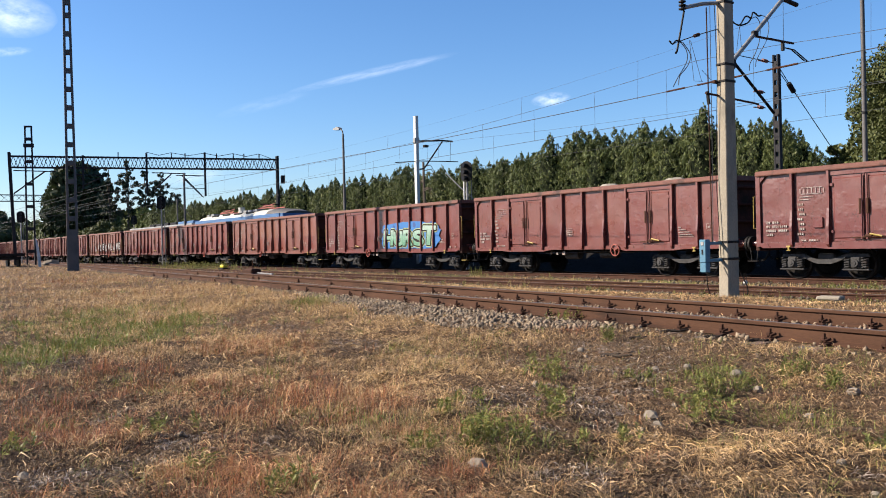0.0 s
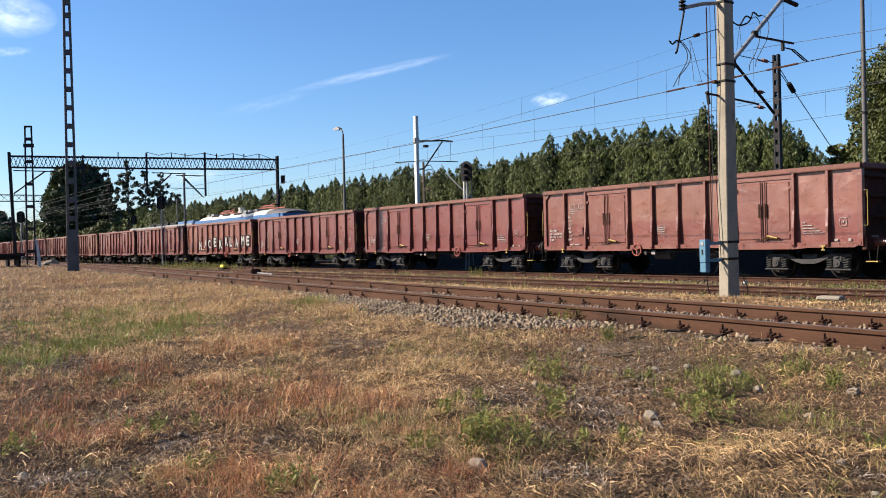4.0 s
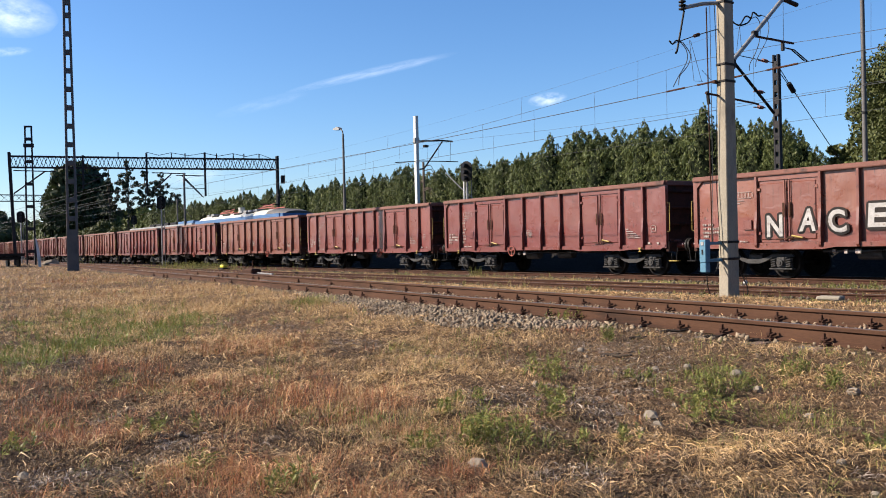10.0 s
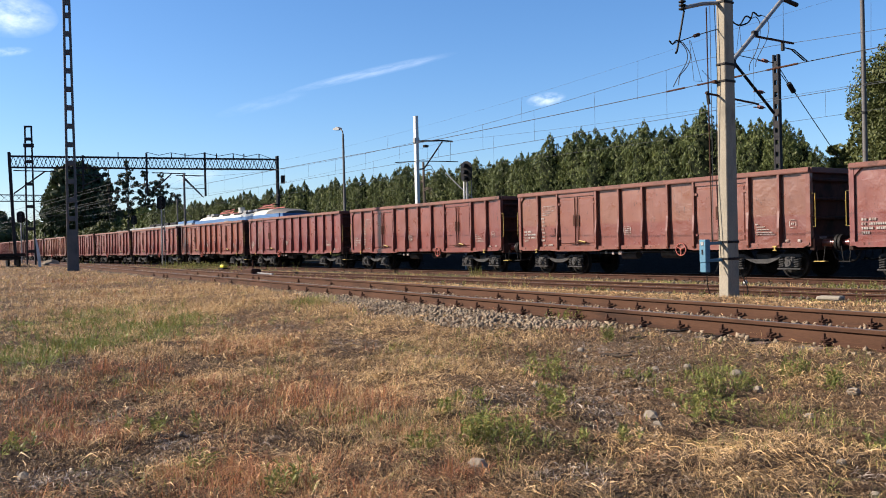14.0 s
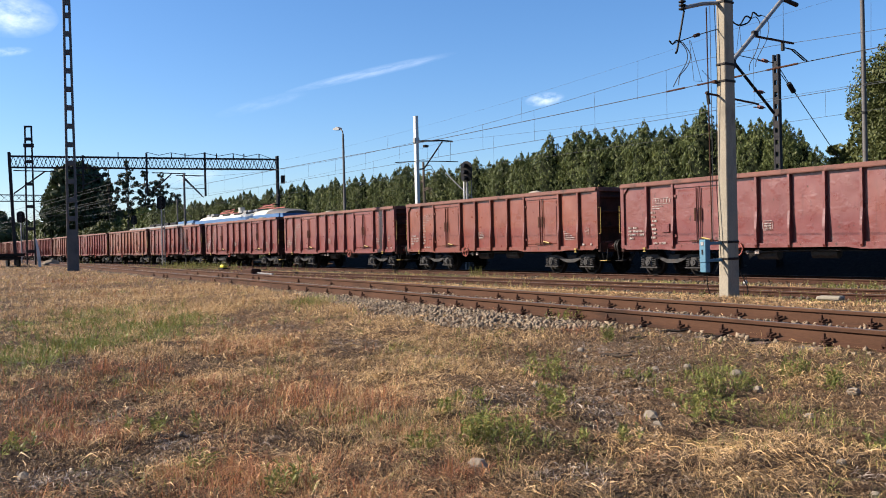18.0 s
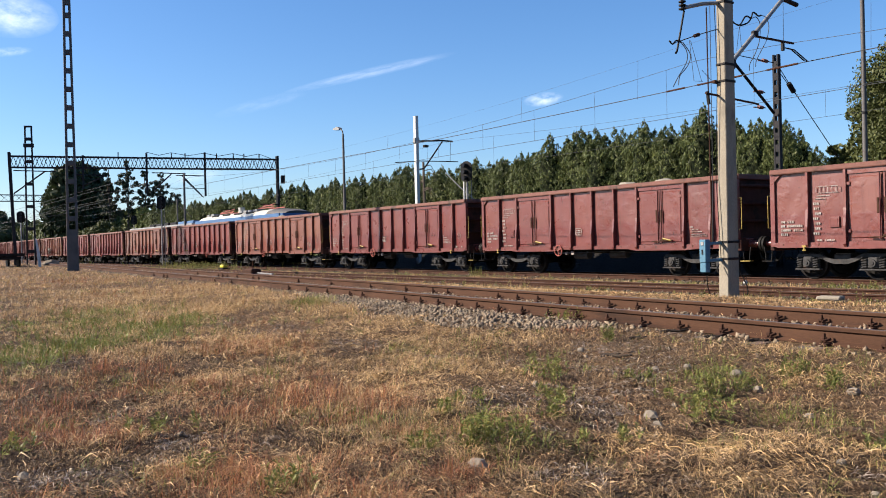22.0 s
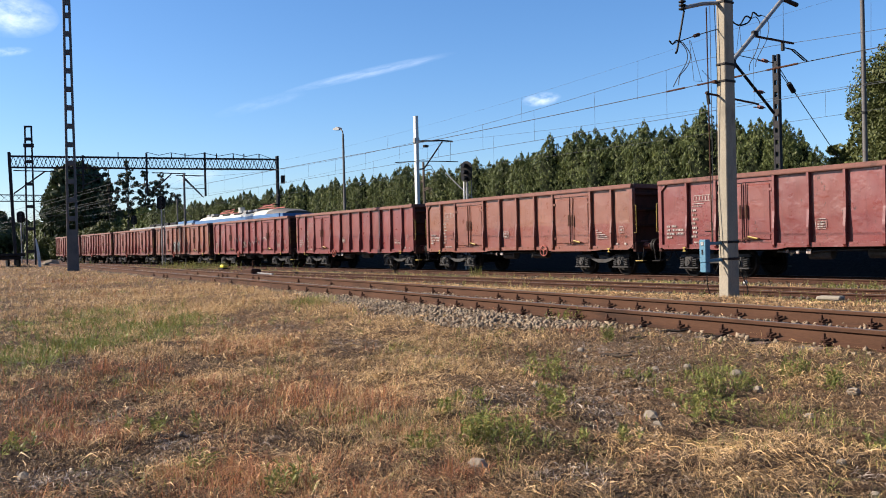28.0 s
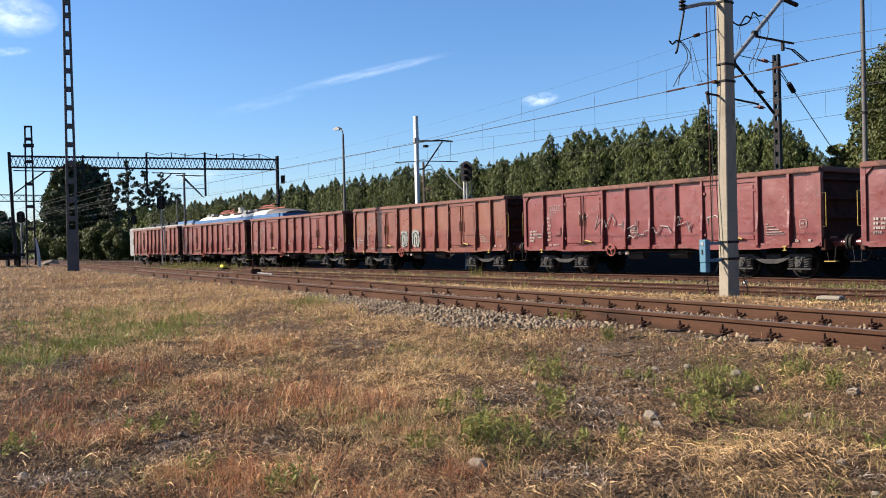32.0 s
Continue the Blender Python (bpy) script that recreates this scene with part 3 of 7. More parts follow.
def build_bogie(parent, x):
    b = part("bogie", Geo().box(0, 0, 0.62, 0.5, 1.9, 0.22, 0.04), BOGIE_STEEL, parent)
    b.location = (x, 0, 0)
    for s in (-1, 1):
        y = s * 0.99
        # cast side frame: a fish-belly beam over the axle boxes
        up = [(-1.36, 0.64), (-1.3, 0.72), (-0.66, 0.73), (-0.4, 0.62), (-0.2, 0.57), (0.2, 0.57), (0.4, 0.62), (0.66, 0.73), (1.3, 0.72), (1.36, 0.64), (0.66, 0.62), (0.4, 0.5), (0.2, 0.44), (-0.2, 0.44), (-0.4, 0.5), (-0.66, 0.62)]
        part("side_frame", Geo().prism(up, y - 0.05, y + 0.05, "y"), BOGIE_STEEL, b)
        for e in (-0.97, 0.97):
            g = Geo().box(e, y + s * 0.04, 0.48, 0.3, 0.2, 0.34, 0.04).box(e, y + s * 0.04, 0.285, 0.78, 0.2, 0.05, 0.015)
            g.tube([(e, y + s * 0.1, 0.47), (e, y + s * 0.19, 0.47)], 0.105, 12)
            g.tube([(e, y + s * 0.19, 0.47), (e, y + s * 0.21, 0.47)], 0.05, 8)
            part("axle_box", g, BOGIE_STEEL, b, smooth=35)
            if s < 0:
                for d in (-0.25, 0.25):
                    pts = [(e + d + 0.09 * math.cos(k * 0.9), y + s * 0.06 + 0.09 * math.sin(k * 0.9), 0.31 + 0.0095 * k) for k in range(34)]
                    part("coil_spring", Geo().tube(pts, 0.024, 5), BOGIE_STEEL, b)
        for d in ((-0.2, 0.0, 0.2) if s < 0 else ()):
            part("bolster_spring", Geo().tube([(d, y - s * 0.1, 0.5), (d, y - s * 0.1, 0.72)], 0.06, 10), BOGIE_STEEL, b)
    for e in (-0.97, 0.97):
        g = Geo()
        for s in (-1, 1):
            # tread, flange and dished web
            rings = [(0.83, 0.43), (0.82, 0.46), (0.71, 0.46), (0.70, 0.485), (0.68, 0.485), (0.675, 0.40), (0.72, 0.36), (0.735, 0.16), (0.83, 0.15), (0.83, 0.0)]
            k, n = len(g.v), 18
            for yy, rr in rings:
                for j in range(n):
                    a = 2 * math.pi * j / n
                    g.v.append((rr * math.cos(a), s * yy, rr * math.sin(a)))
            for i in range(len(rings) - 1):
                for j in range(n):
                    q = (k + i * n + j, k + i * n + (j + 1) % n, k + (i + 1) * n + (j + 1) % n, k + (i + 1) * n + j)
                    g.f.append(q if s > 0 else q[::-1])
            # rim seen from outside
            o = len(g.v)
            for rr in (0.40, 0.36):
                for j in range(n):
                    a = 2 * math.pi * j / n
                    g.v.append((rr * math.cos(a), s * (0.825 if rr == 0.40 else 0.76), rr * math.sin(a)))
            for j in range(n):
                g.f.append((k + j, k + (j + 1) % n, o + (j + 1) % n, o + j))
                g.f.append((o + j, o + (j + 1) % n, o + n + (j + 1) % n, o + n + j))
                g.f.append((o + n + j, o + n + (j + 1) % n, k + 7 * n + (j + 1) % n, k + 7 * n + j))
        g.tube([(0, -0.95, 0), (0, 0.95, 0)], 0.075, 10)
        w = part("wheelset", g, WHEEL_STEEL, b, "steel wheelset", smooth=40)
        w.location = (e, 0, 0.46)
    return b


def build_wagon(posts=POSTS):
    w = thing("freight_wagon", pose(0, TRAIN_Y, 0), "red-brown open-top steel freight wagon", "freight wagon", "wagons of the train")
    # underframe and floor
    part("floor", Geo().box(0, 0, 1.16, 12.7, 2.62, 0.08), BLACK_STEEL, w)
    for s in (-1, 1):
        part("centre_sill", Geo().box(0, s * 0.2, 0.98, 12.9, 0.08, 0.3), BLACK_STEEL, w)
        out = [(-HALF, 1.0), (-6.2, 0.91), (-4.6, 0.91), (-4.1, 0.87), (-2.0, 0.87), (-1.6, 0.93), (1.9, 0.93), (2.3, 0.87), (4.4, 0.87), (4.9, 0.91), (6.2, 0.91), (HALF, 1.0), (HALF, 1.06), (-HALF, 1.06)]
        part("side_sill", Geo().prism(out, s * 1.36, s * 1.43, "y"), PAINT, w)
        # top chord with a sloped weather edge
        c = [(s * 1.30, 3.05), (s * 1.46, 3.05), (s * 1.47, 3.08), (s * 1.45, 3.17), (s * 1.41, 3.2), (s * 1.30, 3.2)]
        part("top_chord", Geo().prism(c, -HALF - 0.02, HALF + 0.02, "x"), CHORD, w)
    far = Geo().box(0, 1.335, 2.05, 12.72, 0.03, 2.05)
    for x in posts:
        r = rib(x, 1)
        far.add(r.v, r.f)
    part("far_side_wall", far, PAINT, w)
    s = -1
    for x in posts:
        part("side_post", rib(x, s), PAINT, w)
    edges = (-6.36, *posts, 6.36)
    for i in range(len(edges) - 1):
        a, b = edges[i] + 0.04, edges[i + 1] - 0.04
        if b - a > 1.5:
            # a double door: two leaves in a frame
            ring = [(a, 0.97), (b, 0.97), (b, 3.04), (a, 3.04)]
            hole = [(a + 0.02, 1.07), (b - 0.02, 1.07), (b - 0.02, 2.91), (a + 0.02, 2.91)]
            vs = [(x, y, z) for y in (-1.41, -1.34) for x, z in ring + hole]
            fs = []
            for k in range(4):
                n = (k + 1) % 4
                fs += [(k, n, 4 + n, 4 + k), (8 + n, 8 + k, 12 + k, 12 + n), (4 + k, 4 + n, 12 + n, 12 + k), (n, k, 8 + k, 8 + n)]
            part("door_frame", Geo().add(vs, fs), PAINT, w)
            mid = (a + b) / 2
            for x0, x1, dd in ((a + 0.03, mid - 0.015, -1), (mid + 0.015, b - 0.03, 1)):
                leaf = part("door_leaf", pressed_panel(x0, x1, 1.08, 2.9, s * 1.375, s, 0.028), PAINT, w)
                g = Geo().bar((mid + dd * 0.075, s * 1.44, 1.12), (mid + dd * 0.075, s * 1.44, 2.88), 0.05, 0.05, 0.008)
                part("lock_bar", g, PAINT, leaf)
                g = Geo().box(mid + dd * 0.1, s * 1.455, 2.02, 0.075, 0.05, 0.42, 0.015)
                part("latch", g, RUST_DARK, leaf)
                for zz in (1.35, 2.65):
                    xh = x0 + 0.03 if dd < 0 else x1 - 0.03
                    part("hinge", Geo().box(xh, s * 1.415, zz, 0.1, 0.05, 0.09, 0.012), PAINT, leaf)
            g = Geo().tube([(mid - 0.35, s * 1.45, 1.17), (mid + 0.55, s * 1.45, 1.2)], 0.022, 6)
            g.box(mid + 0.12, s * 1.46, 1.22, 0.2, 0.05, 0.07, 0.015)
            lever = part("door_lever", g, RUST_DARK, w)
            part("lever_grip", Geo().tube([(mid + 0.16, s * 1.475, 1.27), (mid + 0.5, s * 1.475, 1.2)], 0.026, 6), YELLOW, lever, "worn yellow grip")
        else:
            # a dented plate
            nx_, nz_ = 7, 10
            g = Geo()
            vs = []
            for kz in range(nz_ + 1):
                for kx in range(nx_ + 1):
                    u, q = kx / nx_, kz / nz_
                    d = 0.03 * (noise.noise((a * 3 + u * 2.1, q * 3.1, i * 7.7)) + 0.3) * math.sin(math.pi * u) * math.sin(math.pi * q)
                    vs.append((a + (b - a) * u, s * (1.342 + d), 1.05 + 2.01 * q))
            fs = [(kz * (nx_ + 1) + kx, kz * (nx_ + 1) + kx + 1, (kz + 1) * (nx_ + 1) + kx + 1, (kz + 1) * (nx_ + 1) + kx) for kz in range(nz_) for kx in range(nx_)]
            g.add(vs, fs)
            me = g.mesh("side_panel", 60)
            part("side_panel", me, PAINT, w)
        part("tie_lug", Geo().box(a + 0.3, s * 1.415, 1.0, 0.07, 0.03, 0.09, 0.008), RUST_DARK, w)
    # inner skin, so that the side plates have thickness
    part("inner_skin", Geo().box(0, -1.315, 2.05, 12.66, 0.02, 2.0), PAINT, w)
    # ends: wall, ribs and sill in the dark shade tone
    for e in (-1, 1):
        part("end_wall", Geo().box(e * 6.34, 0, 2.08, 0.05, 2.66, 2.1), SHADED_END, w, "end wall painted dark in place of shade")
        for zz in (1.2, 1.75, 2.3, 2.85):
            part("end_rib", Geo().box(e * 6.42, 0, zz, 0.11, 2.5, 0.09, 0.02), SHADED_END, w)
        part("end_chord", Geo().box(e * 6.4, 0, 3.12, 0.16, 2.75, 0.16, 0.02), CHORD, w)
        part("end_sill", Geo().box(e * 6.44, 0, 1.0, 0.14, 2.7, 0.34, 0.02), SHADED_END, w)
        for s in (-1, 1):
            c = Geo().prism([(s * 1.27, 0.95), (s * 1.41, 0.95), (s * 1.41, 3.06), (s * 1.27, 3.06)], e * 6.30, e * 6.44, "x")
            part("corner_post", c, PAINT, w)
            gs = Geo()
            pts = [(e * 6.43, s * 1.36, 3.04), (e * 6.1, s * 1.36, 3.04), (e * 6.43, s * 1.36, 2.72)]
            gs.add([(p[0], s * (1.36 + d), p[2]) for d in (0, 0.04) for p in pts], [(0, 1, 2), (5, 4, 3), (0, 3, 4, 1), (1, 4, 5, 2), (2, 5, 3, 0)])
            part("gusset", gs, PAINT, w)
            # handrail, step, buffer
            yy = s * 1.36
            part("handrail", Geo().tube([(e * 6.44, yy, 1.5), (e * 6.56, yy, 1.5), (e * 6.56, yy, 2.45), (e * 6.44, yy, 2.45)], 0.011, 6), YELLOW, w, "yellow tubular handrail")
            g = Geo().tube([(e * 6.5, s * 1.25, 0.95), (e * 6.55, s * 1.25, 0.5), (e * 6.72, s * 1.25, 0.5), (e * 6.78, s * 1.25, 0.95)], 0.016, 6)
            st = part("step_hanger", g, BLACK_STEEL, w)
            part("step_tread", Geo().box(e * 6.64, s * 1.25, 0.52, 0.34, 0.2, 0.03, 0.006), YELLOW if e > 0 else BLACK_STEEL, st, "yellow-edged step tread" if e > 0 else "black step tread")
            g = Geo().tube([(e * 6.45, s * 0.875, 1.04), (e * 6.78, s * 0.875, 1.04)], 0.11, 12)
            g.tube([(e * 6.74, s * 0.875, 1.04), (e * 6.93, s * 0.875, 1.04)], 0.085, 12)
            g.box(e * 6.47, s * 0.875, 1.04, 0.05, 0.36, 0.36, 0.01)
            bf = part("buffer", g, PAINT, w, smooth=35)
            part("buffer_head", Geo().tube([(e * 6.93, s * 0.875, 1.04), (e * 7.0, s * 0.875, 1.04)], 0.23, 20), BLACK_STEEL, bf, smooth=35)
            # hanging brake hose at the corner
            part("brake_hose", Geo().hose([(e * 6.55, s * 0.55, 0.95), (e * 6.7, s * 0.58, 0.6), (e * 6.9, s * 0.5, 0.52), (e * 7.0, s * 0.4, 0.6)], 0.03, 6), BLACK_STEEL, w)
        part("coupling", Geo().bar((e * 6.4, 0, 1.02), (e * 7.01, 0, 0.96), 0.12, 0.14, 0.02), BLACK_STEEL, w)
    build_bogie(w, -4.5)
    build_bogie(w, 4.56)
    # brake gear
    g = Geo().tube([(-1.2, -0.9, 0.72), (-0.5, -0.9, 0.72)], 0.16, 12)
    part("brake_cylinder", g, BOGIE_STEEL, w, smooth=35)
    part("air_tank", Geo().tube([(0.5, -0.75, 0.74), (1.3, -0.75, 0.74)], 0.15, 12), BOGIE_STEEL, w, smooth=35)
    part("brake_pipe", Geo().tube([(-5, -0.5, 0.86), (-1, -0.6, 0.8), (1, -0.6, 0.8), (5, -0.5, 0.86)], 0.025, 6), BLACK_STEEL, w)
    part("gear_bar", Geo().bar((-2.1, -1.2, 0.8), (-0.9, -1.2, 0.8), 0.05, 0.06, 0.01).bar((-1.9, -1.2, 0.8), (-1.9, -0.9, 0.98), 0.04, 0.04), BOGIE_STEEL, w)
    part("gear_rod", Geo().tube([(-0.9, -1.2, 0.8), (0.6, -1.15, 0.84), (2.2, -0.9, 0.8)], 0.02, 6), BOGIE_STEEL, w)
    for x, z, wd, ht in ((-1.05, 0.8, 0.16, 0.14), (-1.4, 0.79, 0.1, 0.12), (-1.75, 0.81, 0.09, 0.09)):
        part("changeover_plate", Geo().box(x, -1.24, z, wd, 0.055, ht, 0.01), WHITE_MARK, w, "pale brake changeover plate")
    for s in (-1,):
        hw = part("handwheel", Geo().ring((0, 0, 0), (0, 1, 0), 0.2, 0.022), RED_PAINT, w, "red handbrake wheel", smooth=60)
        hw.location = (-1.6, s * 1.47, 0.9)
        g = Geo()
        for k in range(3):
            a = 0.5 + k * 2.094
            g.bar((0, 0, 0), (0.2 * math.cos(a), 0, 0.2 * math.sin(a)), 0.03, 0.02)
        g.tube([(0, 0.17, 0), (0, -0.03, 0)], 0.03, 8)
        part("spokes", g, RED_PAINT, hw)
        for x in (-5.35, 5.3):
            g = Geo().box(x, s * 1.45, 0.95, 0.14, 0.03, 0.05, 0.01).box(x, s * 1.45, 0.9, 0.05, 0.03, 0.13, 0.01).box(x, s * 1.45, 0.84, 0.13, 0.03, 0.035, 0.01)
            part("jacking_mark", g, YELLOW, w, "yellow jacking bracket")
    # stencilled lettering as plain bars
    y = -1.38
    def bars(name, rows):
        g = Geo()
        for x, z, wd, ht in rows:
            # a row of lettering breaks into blocks of a letter's width
            n = max(1, round(wd / (ht * 0.95))) if 0.03 < ht < wd else 1
            for i in range(n):
                g.box(x + wd * (i + 0.5) / n, y, z, wd / n * (0.72 if n > 1 else 0.9), 0.004, ht * (0.95 if n > 1 else 0.75))
        tagged(part(name, g, WHITE_MARK, w, "faded white stencil marks"), kind="stuff")
    bars("number_mark", [(-6.13, 1.66, 0.16, 0.07), (-5.92, 1.66, 0.22, 0.07), (-6.13, 1.54, 0.15, 0.07), (-5.92, 1.54, 0.5, 0.07), (-6.13, 1.42, 0.34, 0.07), (-5.72, 1.42, 0.3, 0.07), (-6.13, 1.30, 0.24, 0.07)])
    rows = [(-5.0, 2.62, 0.72, 0.02), (-5.0, 2.44, 0.72, 0.02)]
    rows += [(-5.0 + 0.12 * k, 2.53, 0.02, 0.18) for k in range(7)] + [(-5.05, 2.36, 0.5, 0.025), (-5.08, 2.28, 0.4, 0.025)]
    for k in range(7):
        rows.append((-5.1 + 0.03 * (k % 3), 2.15 - 0.14 * k, 0.2 - 0.03 * (k % 2), 0.07))
    rows += [(-5.0, 1.12, 0.18, 0.05), (-4.75, 1.12, 0.3, 0.05)]
    bars("load_table", rows)
    bars("service_mark", [(4.6, 1.62, 0.12, 0.04), (4.6, 1.54, 0.35, 0.03), (4.6, 1.46, 0.5, 0.03), (4.6, 1.38, 0.62, 0.03), (4.6, 1.32, 0.7, 0.02)])
    bars("service_grid", [(-0.75, 1.72, 0.34, 0.02), (-0.75, 1.45, 0.34, 0.02), (-0.75, 1.585, 0.02, 0.27), (-0.43, 1.585, 0.02, 0.27), (-0.7, 1.64, 0.24, 0.04), (-0.7, 1.57, 0.24, 0.04), (-0.7, 1.5, 0.24, 0.04)])
    bars("class_mark", [(5.75, 1.72, 0.22, 0.02), (5.75, 1.5, 0.22, 0.02), (5.75, 1.61, 0.02, 0.22), (5.95, 1.61, 0.02, 0.22), (5.8, 1.61, 0.1, 0.06), (5.6, 1.12, 0.12, 0.09), (6.0, 1.12, 0.1, 0.09)])
    part("card_holder", Geo().box(-4.45, -1.385, 1.62, 0.3, 0.03, 0.3, 0.01).box(-4.45, -1.402, 1.62, 0.2, 0.006, 0.2), PAINT, w)
    return w


# position of wagon 0's rear (left) edge along the track, by time
TRAVEL = [(0, -30.18), (2, -13.9), (9, 43.42), (14, 85.15), (19, 127.3), (23, 161.35), (25, 178.6), (28, 204.85), (31, 231.0), (32, 239.85)]
_fit = np.polyfit([p[0] for p in TRAVEL], [p[1] for p in TRAVEL], 3)


def train_x(t):
    return float(np.polyval(_fit, t))


TONES = {1: (0.0946, 0.0264, 0.0209), 0: (0.102, 0.030, 0.022), -1: (0.1008, 0.0269, 0.0202), -2: (0.126, 0.047, 0.030), -3: (0.105, 0.029, 0.022), -4: (0.102, 0.030, 0.023),
         -5: (0.126, 0.041, 0.025), -6: (0.105, 0.029, 0.022), -7: (0.118, 0.036, 0.027), -8: (0.1242, 0.0478, 0.0294), -9: (0.112, 0.034, 0.024), -10: (0.112, 0.032, 0.026),
         -11: (0.124, 0.035, 0.020), -12: (0.120, 0.035, 0.027), -13: (0.105, 0.028, 0.022), -14: (0.1037, 0.0262, 0.0205), -15: (0.1361, 0.0508, 0.0292), -16: (0.1105, 0.0268, 0.0215),
         -17: (0.1342, 0.055, 0.0341), -18: (0.1152, 0.0288, 0.024), -19: (0.1176, 0.0288, 0.0252), -20: (0.1344, 0.0483, 0.0294), -21: (0.116, 0.034, 0.025), -22: (0.112, 0.032, 0.025), -23: (0.120, 0.036, 0.026)}
ONE_DOOR = (-1, -10, -16, -18)
WHEEL_FORWARD = (0, -3, -5, -7, -8, -9, -12, -16, -17)
first = build_wagon()
single = build_wagon(POSTS[:7] + (3.38,) + POSTS[7:])
WAGONS = {1: first, -1: single}
for k in range(0, -24, -1):
    if k != -1:
        WAGONS[k] = copy_thing(single if k in ONE_DOOR else first, pose(0, TRAIN_Y, 0))
rng = random.Random(17)
for k, wg in WAGONS.items():
    r, g_, b_ = TONES[k]
    tan = k in (-2, -5, -8, -11, -15, -17, -20)
    for o in wg.children_recursive:
        kind = o.name.split(".")[0]
        f = rng.uniform(0.9, 1.1) if kind == "side_panel" else 1.0
        if tan and kind in ("door_leaf", "door_frame", "corner_post", "side_post", "side_sill"):
            # doors and posts keep the older red coat
            o.color = (0.5 * r + 0.055, 0.5 * g_ + 0.015, 0.5 * b_ + 0.011, 0.3)
        elif kind == "top_chord":
            o.color = (0.4 * r + 0.01, 0.4 * g_ + 0.004, 0.4 * b_ + 0.003, 1)
        else:
            r_ = r * 1.02
            # alpha: recoat on tan wagons, the reflection's downward fade painted on the rest
            o.color = (r_ * f, 0.96 * g_ * f * rng.uniform(0.95, 1.08), 1.02 * b_ * f, 0.95 if tan else 0.6)
        if kind == "handwheel" and k in WHEEL_FORWARD:
            o.location.x = 1.85
    wg.location.x = train_x(0) + 14.04 * k + HALF
    tone = "orange-tan" if tan else ("dark crimson-brown" if r < 0.1 else "red-brown")
    tagged(wg, tone + " open-top steel freight wagon with pressed side posts")

# ---- graffiti ----
LETTER_WHITE = surface("white_spray_paint", (0.17, 0.162, 0.155), (0.3, 0.29, 0.28), 0.6, 0, 5, 50, (0.11, 0.075, 0.065), 0.6)
LETTER_BLACK = surface("black_spray_paint", (0.006, 0.006, 0.006), (0.022, 0.016, 0.014), 0.6, 0, 3, 40)
SPRAY_BLUE = surface("blue_spray_paint", (0.003, 0.065, 0.23), (0.008, 0.11, 0.31), 0.55, 0, 2, 40)
SPRAY_PALE = surface("pale_yellow_spray_paint", (0.20, 0.24, 0.09), (0.30, 0.34, 0.16), 0.55, 0, 2.5, 40)
SPRAY_NAVY = surface("dark_blue_spray_paint", (0.006, 0.03, 0.13), (0.012, 0.05, 0.17), 0.55, 0, 2.5, 40)


def faded_spray():
    """Mint paint that was sprayed darker green towards the letters' feet."""
    m, t, s = nodes_of("mint_spray_paint")
    sep = t.nodes.new("ShaderNodeSeparateXYZ")
    t.links.new(t.nodes.new("ShaderNodeTexCoord").outputs["Object"], sep.inputs[0])
    span = t.nodes.new("ShaderNodeMapRange")
    span.inputs["From Min"].default_value = 1.25
    span.inputs["From Max"].default_value = 2.1
    t.links.new(sep.outputs["Z"], span.inputs["Value"])
    col = ramp(t, span.outputs["Result"], [(0.15, (0.025, 0.13, 0.065)), (0.5, (0.11, 0.22, 0.155)), (0.85, (0.21, 0.275, 0.235))])
    col = mix(t, 0.25, col, ramp(t, noise_tex(t, coords(t), 7.0, 5), [(0.35, (0.04, 0.16, 0.09)), (0.65, (0.4, 0.48, 0.42))]))
    t.links.new(col, s.inputs["Base Color"])
    s.inputs["Roughness"].default_value = 0.5
    return m


SPRAY_GREEN = faded_spray()
SPRAY_GREY = surface("silver_spray_paint", (0.1, 0.11, 0.105), (0.2, 0.215, 0.2), 0.6, 0, 4, 40, (0.11, 0.05, 0.035), 0.58)


GLYPHS = {}


def glyph_shape(ch, fat):
    """Outline points, faces and open edges of a letter, scaled to a unit square."""
    if (ch, fat) not in GLYPHS:
        cu = bpy.data.curves.new("letter", "FONT")
        cu.body = ch
        cu.offset = fat
        cu.resolution_u = 4
        ob = bpy.data.objects.new("letter", cu)
        me = ob.to_mesh()
        co = np.empty(len(me.vertices) * 3)
        me.vertices.foreach_get("co", co)
        co = co.reshape(-1, 3)
        lo, hi = co.min(0), co.max(0)
        faces = [tuple(p.vertices) for p in me.polygons]
        edges = {(f[i], f[(i + 1) % len(f)]) for f in faces for i in range(len(f))}
        rim = [e for e in edges if (e[1], e[0]) not in edges]
        GLYPHS[ch, fat] = ((co[:, 0] - lo[0]) / (hi[0] - lo[0]) - 0.5, (co[:, 1] - lo[1]) / (hi[1] - lo[1]) - 0.5, faces, sorted(rim))
        ob.to_mesh_clear()
        bpy.data.objects.remove(ob)
        bpy.data.curves.remove(cu)
    return GLYPHS[ch, fat]


def glyph(ch, x, z, w, h, fat, lift, tilt=0.0):
    """A letter as a thin painted plate on the wagon's near side."""
    u, q, faces, rim = glyph_shape(ch, fat)
    ax, az = x + u * w + q * h * tilt, z + q * h + u * w * 0.06 * math.sin(round(x) * 3)
    front = [(float(a), -lift, float(c)) for a, c in zip(ax, az)]
    back = [(p[0], -lift + 0.012, p[2]) for p in front]
    n = len(front)
    return Geo().add(front + back, faces + [(e[0], n + e[0], n + e[1], e[1]) for e in rim])


